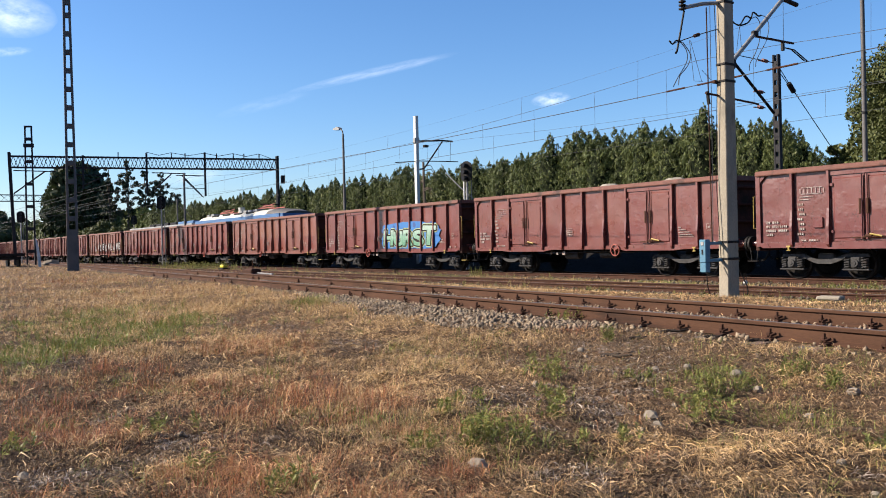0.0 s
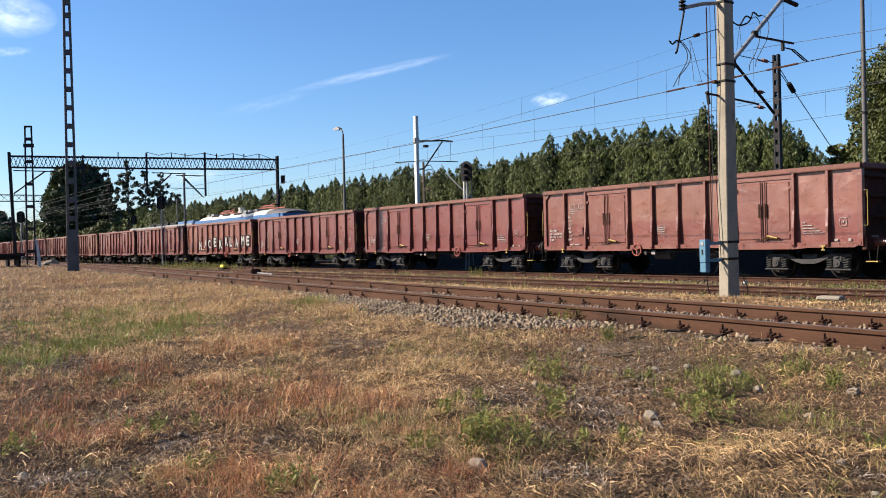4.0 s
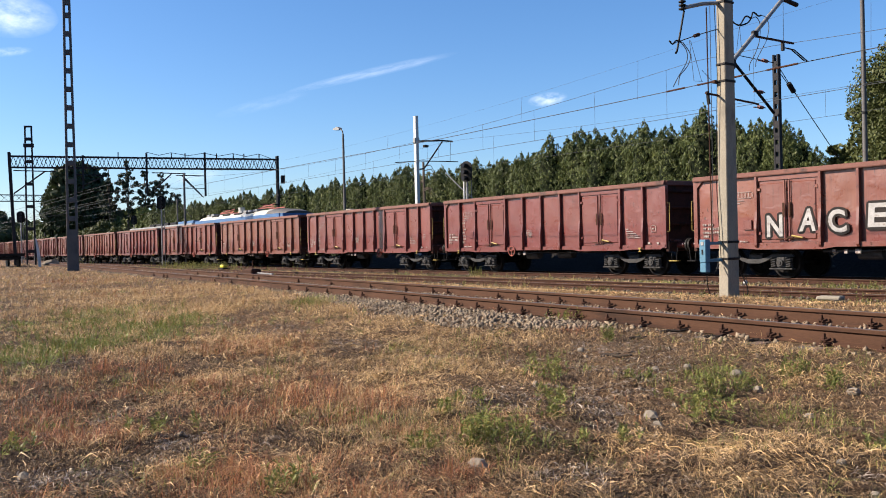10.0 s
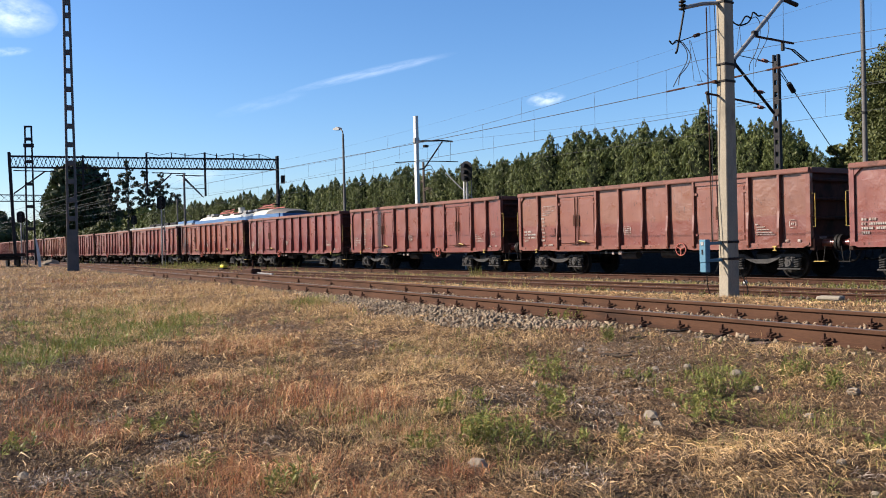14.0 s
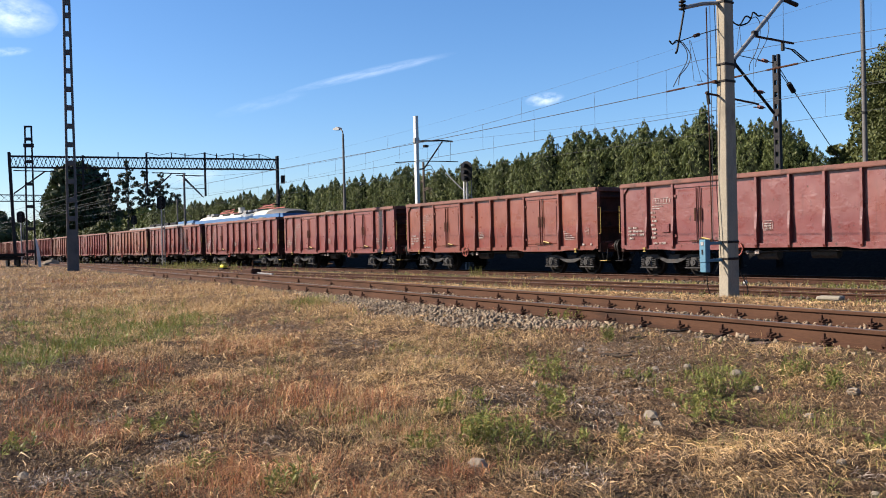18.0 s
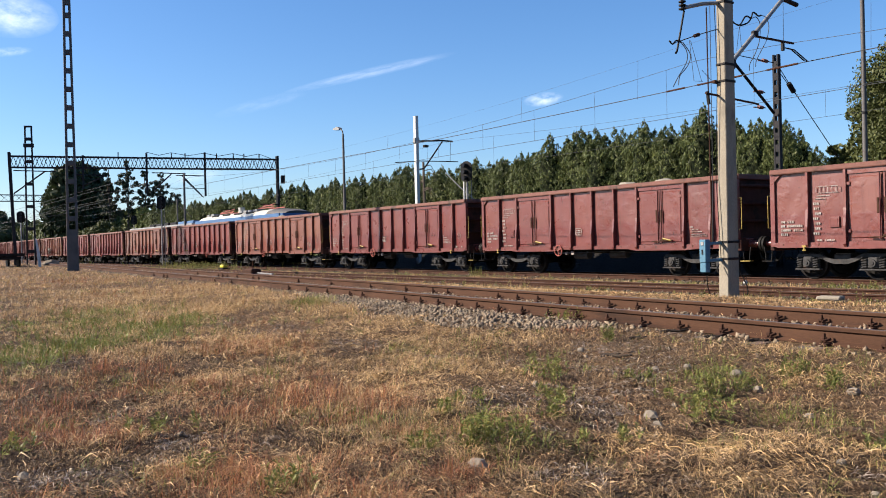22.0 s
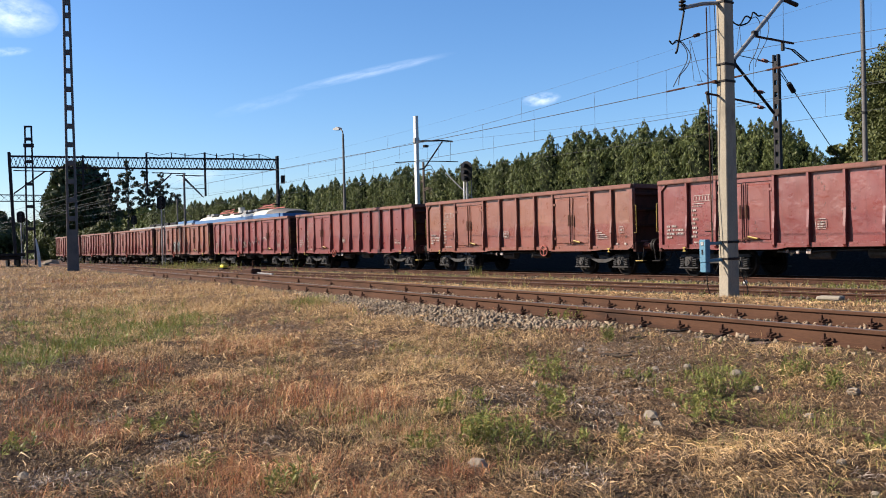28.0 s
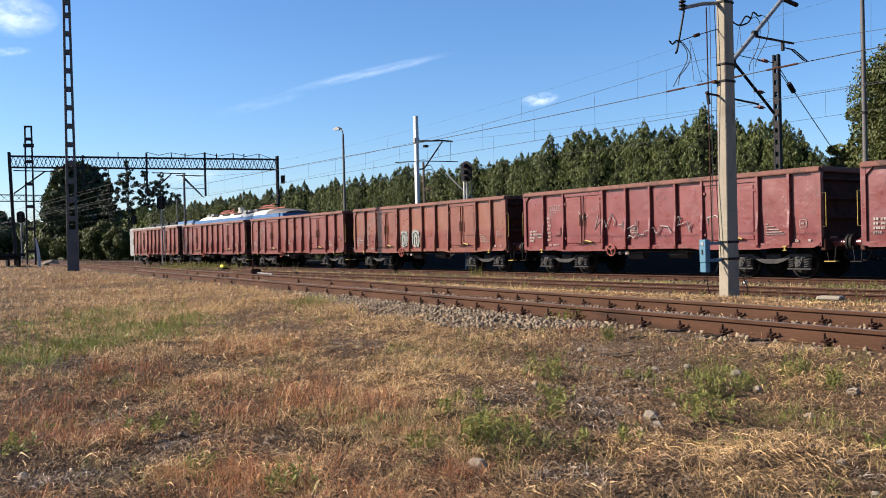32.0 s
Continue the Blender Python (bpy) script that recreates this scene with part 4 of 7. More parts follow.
def halo(ch, x, z, w, h, fat, lift, tilt, spread):
    """A dark rim: the letter repeated all round itself, a hair behind it."""
    g = Geo()
    for k in range(10):
        a = 2 * math.pi * k / 10
        o = glyph(ch, x + spread * math.cos(a), z + spread * math.sin(a), w, h, fat, lift - 0.0007 * k, tilt)
        g.add(o.v, o.f)
    return g


def graffiti_name(w, word, x0, z, wd, ht, zs, lift):
    for i, ch in enumerate(word):
        x, zz = x0[i], z + zs[i]
        tilt = 0.12 * math.sin(i * 2.3)
        k = part("letter", glyph(ch, x, zz, wd, ht, 0.025, lift + 0.004, tilt), LETTER_WHITE, w, "white sprayed letter")
        part("outline", halo(ch, x, zz, wd, ht, 0.025, lift, tilt, 0.075), LETTER_BLACK, k, "black sprayed outline")


def cloud_plate(x0, x1, z0, z1, y, seed, n=40, rough=0.16):
    """A blotchy sprayed field with an uneven outline."""
    pts = []
    for i in range(n):
        a = 2 * math.pi * i / n
        r = 1 + rough * (noise.noise((math.cos(a) * 2.2, math.sin(a) * 2.2, seed)) + 0.5 * noise.noise((math.cos(a) * 7, math.sin(a) * 7, seed)))
        c, s = math.cos(a), math.sin(a)
        q = 1 / max(abs(c), abs(s)) ** 0.65
        pts.append(((x0 + x1) / 2 + (x1 - x0) / 2 * c * q * r * 0.93, (z0 + z1) / 2 + (z1 - z0) / 2 * s * q * r * 0.9))
    return Geo().prism(pts, -y, -y + 0.012, "y")


def scribble(x0, z0, seed, n, step, amp, r=0.018):
    rng = random.Random(seed)
    pts = []
    for i in range(n):
        pts.append((x0 + step * i + rng.uniform(-0.16, 0.16), -1.41, z0 + amp * (rng.random() - 0.5)))
    return Geo().tube(pts, r, 5)


w5 = WAGONS[-5]
graffiti_name(w5, "NACEKKLAME", (-3.5, -2.42, -1.55, -0.4, 0.74, 1.9, 2.72, 3.8, 4.92, 5.78), 1.64, 0.52, 0.64, (-0.08, 0.06, 0.0, 0.12, -0.02, 0.14, 0.1, 0.06, 0.16, 0.14), 1.412)
w1 = WAGONS[-1]
part("sprayed_field", cloud_plate(-0.6, 5.1, 0.98, 2.42, 1.404, 3.3, 64, 0.12), SPRAY_BLUE, w1, "bright blue sprayed cloud")
for x, z, r in ((-0.2, 1.98, 0.11), (0.9, 2.16, 0.08), (2.75, 2.2, 0.13), (3.1, 1.12, 0.08), (4.2, 2.26, 0.08), (4.72, 1.95, 0.11), (0.1, 1.2, 0.08)):
    part("sprayed_dot", Geo().prism([(x + r * math.cos(k * 0.524), z + r * math.sin(k * 0.524)) for k in range(12)], -1.408, -1.4, "y"), SPRAY_NAVY, w1, "dark blue sprayed dot")
for i, ch in enumerate("HURST"):
    x, z, tl = 0.42 + i * 0.9, 1.6 + (0.02, -0.04, 0.0, -0.03, 0.08)[i], 0.14 * (-1) ** i
    wd, ht = (0.9, 0.88, 0.92, 0.92, 1.1)[i], (0.76, 0.72, 0.76, 0.74, 0.9)[i]
    k = part("letter", glyph(ch, x, z, wd, ht, 0.045, 1.436, tl), SPRAY_GREEN, w1, "mint green sprayed letter")
    part("outline", halo(ch, x, z, wd, ht, 0.045, 1.428, tl, 0.065), LETTER_BLACK, k, "black sprayed outline")
    part("outer_outline", halo(ch, x, z, wd, ht, 0.045, 1.418, tl, 0.1), SPRAY_PALE, k, "pale yellow sprayed outline")
w19 = WAGONS[-19]
for sx, sz, sd, n, st, am in ((-3.2, 2.2, 1, 6, 0.06, 0.4), (-2.4, 1.9, 2, 10, 0.1, 0.6), (-1.2, 1.75, 3, 9, 0.09, 0.5), (-0.2, 1.55, 4, 10, 0.13, 0.35), (1.2, 1.7, 5, 8, 0.1, 0.6), (2.5, 1.8, 6, 9, 0.09, 0.5), (-1.0, 1.4, 7, 8, 0.11, 0.2)):
    part("sprayed_tag", scribble(sx, sz, sd, n, st, am), LETTER_WHITE, w19, "thin white sprayed tag")
w20 = WAGONS[-20]
for x in (-1.45, -0.4):
    tag_ = part("sprayed_tag", cloud_plate(x - 0.34, x + 0.34, 1.1, 1.98, 1.404, x), SPRAY_GREY, w20, "silver-grey sprayed tag")
    part("outline", Geo().tube([(x - 0.2, -1.41, 1.25), (x - 0.22, -1.41, 1.75), (x, -1.41, 1.85), (x + 0.2, -1.41, 1.7), (x + 0.18, -1.41, 1.3), (x, -1.41, 1.2), (x - 0.02, -1.41, 1.6)], 0.02, 5), LETTER_BLACK, tag_)
# pale rubble lying over the rim of some loads
for k, xs in ((0, (1.2, 4.2)), (-11, (2.6,)), (-12, (-1.2,)), (-13, (1.6, 3.2)), (-15, (0.4,)), (-7, (-2.0,))):
    rng = random.Random(k + 90)
    for x in xs:
        part("rubble_lump", Geo().rock((x, -1.0, 3.18), 0.45, 0.3, 0.13, rng), COAL, WAGONS[k], "pale lump of the load over the rim")


# ---- overhead line: concrete mast with its bracket ----
def band(g, x, y, z, wx, wy, h=0.05):
    g.box(x, y, z, wx, wy, h, 0.008)


def concrete_mast():
    m = thing("concrete_mast", pose(-11.3, 14.85, 0.05), "weathered concrete overhead-line mast in dry grass", "railway mast")
    g = Geo()
    zs = [0, 3, 6, 9.5]
    ring = []
    for z in zs:
        wx, wy = 0.235 - 0.006 * z, 0.36 - 0.012 * z
        c = 0.014
        lean = 0.04 + 0.006 * z
        outline = [(-wx / 2 + c, -wy / 2), (wx / 2 - c, -wy / 2), (wx / 2, -wy / 2 + c), (wx / 2, wy / 2 - c), (wx / 2 - c, wy / 2), (-wx / 2 + c, wy / 2), (-wx / 2, wy / 2 - c), (-wx / 2, -wy / 2 + c)]
        ring.append([(u + lean, q, z) for u, q in outline])
    g.v = [p for r in ring for p in r]
    g.f = [(i * 8 + j, i * 8 + (j + 1) % 8, (i + 1) * 8 + (j + 1) % 8, (i + 1) * 8 + j) for i in range(len(zs) - 1) for j in range(8)] + [tuple(range(24, 32))]
    part("post", g, CONCRETE, m)
    for z in (0.78, 1.12, 4.36, 4.7, 5.95):
        g = Geo()
        band(g, 0.04 + 0.006 * z, 0, z, 0.262 - 0.006 * z, 0.385 - 0.012 * z)
        part("clamp_band", g, BLACK_STEEL, m)
    arm = part("bracket_tube", Geo().tube([(0.0, 0.2, 4.72), (0, 2.15, 6.4)], 0.045, 10), GREY_STEEL, m, "grey bracket tube", smooth=40)
    part("tube_end", Geo().tube([(0, 1.95, 6.36), (0, 2.6, 6.28)], 0.05, 8), BLACK_STEEL, arm)
    part("foot_joint", Geo().box(0, 0.26, 4.76, 0.14, 0.22, 0.2, 0.03), BLACK_STEEL, arm)
    part("tube_joint", Geo().box(0, 1.08, 5.47, 0.1, 0.16, 0.12, 0.02), BLACK_STEEL, arm)
    part("registration_tube", Geo().tube([(0, 1.06, 5.42), (0, 2.44, 5.42)], 0.026, 8), RUST_DARK, m)
    part("drop_bracket", Geo().bar((0, 2.05, 5.42), (0, 2.05, 5.22), 0.05, 0.07), BLACK_STEEL, m)
    part("hanger_wire", Geo().tube([(0, 2.1, 6.36), (0, 2.08, 5.42)], 0.006, 5), WIRE, m)
    for d in (0.0, 0.12):
        part("steady_arm", Geo().tube([(0, 2.1 + d, 5.29), (0, 2.35 + d, 5.28), (0.04, 2.55 + d, 5.16), (0.08, 2.72 + d, 5.05)], 0.014, 6), BLACK_STEEL, m)
    # far-side bracket towards the siding, with its hanging insulator
    part("siding_arm", Geo().tube([(0, -0.12, 5.95), (0, -0.6, 5.87), (0, -1.15, 5.72)], 0.04, 8), GREY_STEEL, m)
    g = Geo()
    for k in range(5):
        g.tube([(0, -1.2, 5.98 - k * 0.07), (0, -1.2, 5.955 - k * 0.07)], 0.07, 10)
    g.tube([(0, -1.2, 6.1), (0, -1.2, 5.66)], 0.03, 6)
    part("insulator", g, BLACK_STEEL, m)
    part("anchor_wire", Geo().tube([(0, -0.15, 5.42), (0, -0.8, 5.22), (0, -1.5, 4.98)], 0.01, 5), WIRE, m)
    part("anchor_insulator", Geo().tube([(0, -0.72, 5.245), (0, -0.86, 5.2)], 0.035, 8), RUST_DARK, m)
    part("jumper", Geo().hose([(0, -1.15, 5.66), (0, -1.29, 5.16), (0, -1.38, 4.86), (0, -1.43, 4.8)], 0.02, 6), BLACK_STEEL, m)
    part("jumper_clip", Geo().hose([(0, -1.6, 5.02), (0, -1.5, 4.97), (0, -1.4, 5.05), (0, -1.24, 5.03)], 0.016, 6), BLACK_STEEL, m)
    for pts in ([(0, -1.26, 5.03), (0, -1.1, 4.88), (0, -1.11, 4.66), (0, -1.37, 4.34), (0, -1.51, 4.15)], [(0, -1.21, 5.04), (0, -0.99, 4.82), (0, -1.08, 4.59), (0, -1.31, 4.38), (0, -1.36, 4.19)]):
        part("feeder_loop", Geo().hose(pts, 0.009, 5), WIRE, m)
    for pts in ([(0, -1.01, 5.1), (0, -0.9, 4.31), (0, -0.64, 4.32)], [(0, -0.98, 5.1), (0, -0.67, 4.33)], [(0, -0.66, 4.55), (0, -0.37, 4.37)], [(0, 0.57, 5.57), (0, 0.46, 5.05)], [(0, 0.57, 5.57), (0, 0.63, 5.05)]):
        part("tie_wire", Geo().tube(pts, 0.005, 5), WIRE, m)
    for pts, r in (([(0, 0.15, 5.75), (0, 0.33, 5.65), (0, 0.43, 5.6), (0, 0.57, 5.59), (0, 0.67, 5.68), (0, 0.77, 5.79), (0, 0.88, 5.8), (0, 0.96, 5.77)], 0.017), ([(0, 0.96, 5.77), (0, 1.12, 5.83), (0, 1.21, 5.78), (0, 1.27, 5.67), (0, 1.23, 5.33), (0, 1.06, 5.03), (0, 0.89, 4.82), (0, 0.87, 4.68)], 0.009),
                   ([(0, 0.6, 5.58), (0, 0.86, 5.68), (0, 0.98, 5.81), (0, 1.03, 5.91), (0, 1.12, 5.9), (0, 1.22, 5.86), (0, 1.31, 5.89)], 0.017), ([(0, 1.31, 5.89), (0, 1.48, 5.86), (0, 1.57, 5.69), (0, 1.49, 5.4), (0, 1.29, 5.14), (0, 1.12, 4.92), (0, 1.08, 4.78)], 0.008)):
        part("feeder_loop", Geo().hose(pts, r, 5), WIRE if r < 0.01 else BLACK_STEEL, m)
    # pull rod down the side, and the splice across the face
    part("pull_rod", Geo().tube([(-0.22, -0.2, 5.9), (-0.2, -0.2, 1.1)], 0.014, 6), RUST_DARK, m)
    part("pull_rod", Geo().tube([(-0.1, -0.24, 5.9), (-0.13, -0.22, 3.0), (-0.16, -0.22, 1.1)], 0.007, 5), WIRE, m)
    part("face_cable", Geo().tube([(-0.02, -0.2, 5.9), (0.02, -0.205, 4.5), (-0.06, -0.21, 2.4), (0.03, -0.225, 0.8)], 0.008, 5), BLACK_STEEL, m)
    part("cross_arm", Geo().bar((-0.05, -0.25, 4.36), (-0.05, 0.26, 4.36), 0.09, 0.06, 0.01), RUST_DARK, m)
    part("stay_tube", Geo().tube([(0, -0.55, 4.1), (0, 1.15, 4.0)], 0.022, 8), RUST_DARK, m)
    part("stay_bracket", Geo().bar((0, -0.5, 4.14), (0, -0.46, 3.88), 0.05, 0.05), BLACK_STEEL, m)
    # blue switch box on two arms
    b = part("switch_box", Geo().box(-0.02, -0.66, 0.95, 0.16, 0.15, 0.46, 0.012), BLUE_BOX, m, "weathered light blue switch box")
    part("box_foot", Geo().box(-0.02, -0.66, 0.62, 0.15, 0.14, 0.19, 0.012), BLUE_BOX, b)
    part("box_seam", Geo().box(-0.02, -0.66, 0.722, 0.13, 0.12, 0.016), BLACK_STEEL, b)
    part("box_plate", Geo().box(-0.02, -0.738, 1.1, 0.07, 0.006, 0.07), GREY_STEEL, b, "grey instruction plate")
    part("lock", Geo().box(-0.02, -0.74, 0.93, 0.035, 0.012, 0.1, 0.004), BLACK_STEEL, b)
    for z in (0.76, 1.1):
        part("box_arm", Geo().box(0.0, -0.38, z, 0.06, 0.42, 0.06, 0.008), BLUE_BOX, b)
    for pts in ([(-0.02, -0.55, 0.5), (0.02, -0.42, 0.52), (0.0, -0.25, 0.68)], [(-0.02, -0.62, 0.48), (-0.02, -0.58, 0.2), (0.0, -0.5, 0.0)], [(0, 0.2, 0.75), (0.0, 0.34, 0.6), (0.1, 0.5, 0.2), (0.1, 0.52, 0.0)]):
        part("cable", Geo().hose(pts, 0.012, 5), BLACK_STEEL, m)


concrete_mast()


# small marker beside the concrete mast
def marker_stand():
    m = thing("marker_stand", pose(-11.25, 15.36, 0.08), "low black wire stand with a white disc", "marker")
    for s in (-0.06, 0.06):
        part("leg", Geo().tube([(0, s, 0), (0, s * 0.5, 0.45)], 0.008, 5), BLACK_STEEL, m)
    part("disc", Geo().tube([(-0.02, 0, 0.24), (0.02, 0, 0.24)], 0.045, 12), WHITE_STEEL, m)


marker_stand()


def lattice_mast(name, m, h, w0, w1, label, mat_, battens=0.55, depth=0.24, solid=0.0):
    """Two channels joined by batten plates."""
    t = thing(name, m, label, "railway mast")
    for s in (-1, 1):
        part("channel", Geo().bar((s * w0 / 2, 0, 0), (s * w1 / 2, 0, h), min(0.11, w0 * 0.34), depth, 0.01, (0, 1, 0)), mat_, t)
    z, k = battens * 0.6 + solid, 0
    while z < h:
        w = w0 + (w1 - w0) * z / h
        part("batten", Geo().box(0, 0, z, w, depth * 0.9, 0.26, 0.008), mat_, t)
        z += battens
    if solid:
        w = w0 + (w1 - w0) * 0.1
        part("base_casing", Geo().prism([(-w0 / 2 - 0.03, 0), (w0 / 2 + 0.03, 0), (w / 2 + 0.03, solid), (-w / 2 - 0.03, solid)], -depth / 2 - 0.02, depth / 2 + 0.02, "y"), GREY_MAST, t, "grey plated foot")
    return t



DARK_MAST = surface("dark_mast_steel", (0.012, 0.012, 0.014), (0.03, 0.029, 0.031), 0.7, 0.3, 2, 40, (0.04, 0.027, 0.02), 0.66)
GREY_MAST = surface("grey_mast_steel", (0.045, 0.043, 0.043), (0.085, 0.08, 0.078), 0.7, 0.2, 2, 40, (0.06, 0.04, 0.03), 0.66)
floodmast = lattice_mast("tall_mast", pose(-47.85, 9.98, 0.30, 0, 0, 73), 17.0, 0.46, 0.22, "tall grey battened steel mast in dry grass", GREY_MAST, 0.95, 0.2, 2.15)
part("top_casing", Geo().box(0, 0, 15.2, 0.3, 0.22, 3.0, 0.01), GREY_MAST, floodmast)
lattice_mast("yard_mast", pose(-80.6, 13.5, 0.3, 0, 0, 70), 11.7, 0.66, 0.5, "dark battened steel mast at the far yard end", DARK_MAST, 1.9, 0.22)
YARD_MAST = bpy.data.objects["yard_mast"]
part("top_cap", Geo().box(0, 0, 11.7, 0.62, 0.22, 0.14, 0.01), DARK_MAST, YARD_MAST)
part("cross_plate", Geo().box(0, 0, 10.1, 0.8, 0.3, 0.3, 0.01), DARK_MAST, YARD_MAST)


def lattice_bracket_mast():
    t = lattice_mast("line_mast", pose(-18.55, 27.35, -0.1), 7.75, 0.2, 0.17, "dark battened overhead-line mast behind the train", DARK_MAST, 0.42, 0.16)
    part("bracket_tube", Geo().tube([(0, -0.2, 5.68), (0, -2.45, 7.3)], 0.05, 8), BLACK_STEEL, t)
    part("stay", Geo().tube([(0, -0.15, 7.45), (0, -2.6, 7.52)], 0.015, 6), BLACK_STEEL, t)
    for y, z, dy in ((-0.55, 7.46, 0.06), (-0.85, 6.36, 0.02), (-0.85, 5.83, 0.02)):
        g = Geo()
        for k in range(4):
            g.tube([(0, y - 0.07 * k, z + dy * 0.1 * k), (0, y - 0.07 * k - 0.03, z + dy * 0.1 * k)], 0.065, 8)
        g.tube([(0, y + 0.15, z), (0, y - 0.5, z - 0.02)], 0.022, 6)
        part("insulator", g, INSULATOR, t)
    part("guy_wire", Geo().tube([(0, 0.12, 7.35), (0, 0.85, 6.68), (0, 7.2, 1.4), (0, 8.8, 0.05)], 0.016, 5), BLACK_STEEL, t)
    part("guy_wire", Geo().tube([(0, 0.1, 7.2), (0, 0.85, 6.62)], 0.014, 5), BLACK_STEEL, t)
    part("guy_weight", Geo().tube([(0, 0.7, 6.8), (0, 1.0, 6.52)], 0.09, 10), BLACK_STEEL, t)


lattice_bracket_mast()


def white_mast():
    t = thing("white_mast", pose(-41.95, 27.4, -0.1), "white-painted steel overhead-line mast with a bracket", "railway mast")
    part("post", Geo().bar((0, 0, 0), (0, 0, 8.72), 0.26, 0.2, 0.02), WHITE_STEEL, t)
    part("clamp", Geo().box(0, 0, 7.3, 0.24, 0.32, 0.3, 0.02), GREY_STEEL, t)
    part("bracket_tube", Geo().tube([(0, 0.1, 7.28), (0, 1.8, 7.4), (0, 2.55, 7.38)], 0.05, 8), BLACK_STEEL, t)
    part("strut", Geo().tube([(0, 0.1, 5.65), (0, 0.5, 5.72), (0, 1.85, 7.38)], 0.045, 8), BLACK_STEEL, t)
    part("registration_tube", Geo().tube([(0, -1.45, 6.0), (0, 0.2, 6.15), (0, 2.9, 6.2)], 0.028, 6), BLACK_STEEL, t)
    part("balance_box", Geo().box(0, 0.65, 7.02, 0.2, 0.28, 0.14, 0.02), BLACK_STEEL, t)
    part("drop", Geo().tube([(0, 2.4, 7.36), (0, 2.35, 6.2)], 0.014, 5), WIRE, t)


white_mast()


def bare_bush():
    rng = random.Random(8)
    t = thing("dead_tree_top", pose(-44.6, 29.6, -0.1), "bare pale broken stem with dry branches", "dead tree")
    part("stem", Geo().tube([(0, 0, 0), (0.05, 0, 3.2), (-0.05, 0.05, 6.4)], 0.13, 7, True, 0.07), BARK, t)
    for k in range(9):
        a, z = rng.uniform(0, 6.3), rng.uniform(4.2, 6.2)
        part("branch", Geo().tube([(0, 0, z), (0.5 * math.cos(a), 0.5 * math.sin(a), z + 0.1), (0.8 * math.cos(a), 0.8 * math.sin(a), z - 0.4)], 0.035, 5, True, 0.012), BARK, t)


bare_bush()


def street_lamp():
    t = thing("street_lamp", pose(-57.35, 31, -0.05), "tall grey yard lamp with a single curved head", "lamp post")
    part("pole", Geo().tube([(0, 0, 0), (0, 0, 5), (0, 0, 9.6)], 0.13, 10, True, 0.075), GREY_MAST, t)
    part("arm", Geo().tube([(0, 0, 9.55), (-0.08, 0, 9.85), (-0.45, 0, 10.05)], 0.045, 8), GREY_MAST, t)
    part("lamp_head", Geo().prism([(-1.35, 10.08), (-1.1, 10.02), (-0.4, 9.98), (-0.4, 10.1), (-0.7, 10.22), (-1.2, 10.2)], -0.14, 0.14, "y"), GREY_STEEL, t, "pale lamp head")


street_lamp()


def thin_post():
    t = thing("lamp_pole", pose(-20.25, 36, -0.05), "tall plain grey steel lamp pole before the tree", "lamp post")
    part("pole", Geo().tube([(0, 0, 0), (0, 0, 6), (0, 0, 12.2)], 0.12, 12, True, 0.085), GREY_MAST, t, smooth=40)
    part("collar", Geo().tube([(0, 0, 6.4), (0, 0, 6.5)], 0.115, 12), DARK_MAST, t)


thin_post()


def signal(name, m, h, r, label, brace=False):
    t = thing(name, m, label, "railway signal")
    part("post", Geo().tube([(0, 0, 0), (0, 0, h - 0.4)], 0.06, 8), GREY_STEEL, t, "pale tubular post")
    g = []
    n = 14
    for i in range(n):
        a = math.pi * i / (n - 1)
        g.append((r * math.cos(a), h - 0.42 + r * math.sin(a) * 0.9))
    for i in range(n):
        a = math.pi + math.pi * i / (n - 1)
        g.append((r * math.cos(a), h - 1.0 + r * math.sin(a) * 0.6))
    head = part("signal_head", Geo().prism(g, -0.06, 0.0, "y"), BLACK_STEEL, t, "black oval backing board")
    for z in (h - 0.35, h - 0.68, h - 1.0):
        part("hood", Geo().tube([(0, -0.05, z), (0, -0.38, z - 0.02)], 0.115, 12), BLACK_STEEL, head)
        part("lens", Geo().tube([(0, -0.385, z - 0.02), (0, -0.39, z - 0.02)], 0.09, 12), GLASS_DARK, head)
    part("ladder_rail", Geo().bar((0.2, 0.1, 0), (0.2, 0.1, h - 1.1), 0.03, 0.03), GREY_STEEL, t)
    if brace:
        part("handrail", Geo().tube([(-1.5, 0.2, h - 0.6), (-0.5, 0.2, h - 1.5), (0.9, 0.2, h - 2.6)], 0.03, 6), GREY_STEEL, t)
        part("post", Geo().tube([(-0.18, 0, 0), (-0.18, 0, h - 1.1)], 0.05, 8), WHITE_STEEL, t)
    return t


signal("light_signal", pose(-36.6, 27.0, -0.1, 0, 0, 20), 5.75, 0.33, "black railway light signal on a white post", True)
signal("light_signal", pose(-70.95, 21.6, 0.0, 0, 0, 62), 5.78, 0.33, "black railway light signal beside the train")
signal("light_signal", pose(-93.2, 14.75, 0.3, 0, 0, 75), 5.2, 0.36, "distant black railway light signal")
signal("light_signal", pose(-106.0, 29.0, 0.0, 0, 0, 62), 5.6, 0.36, "distant black railway light signal")


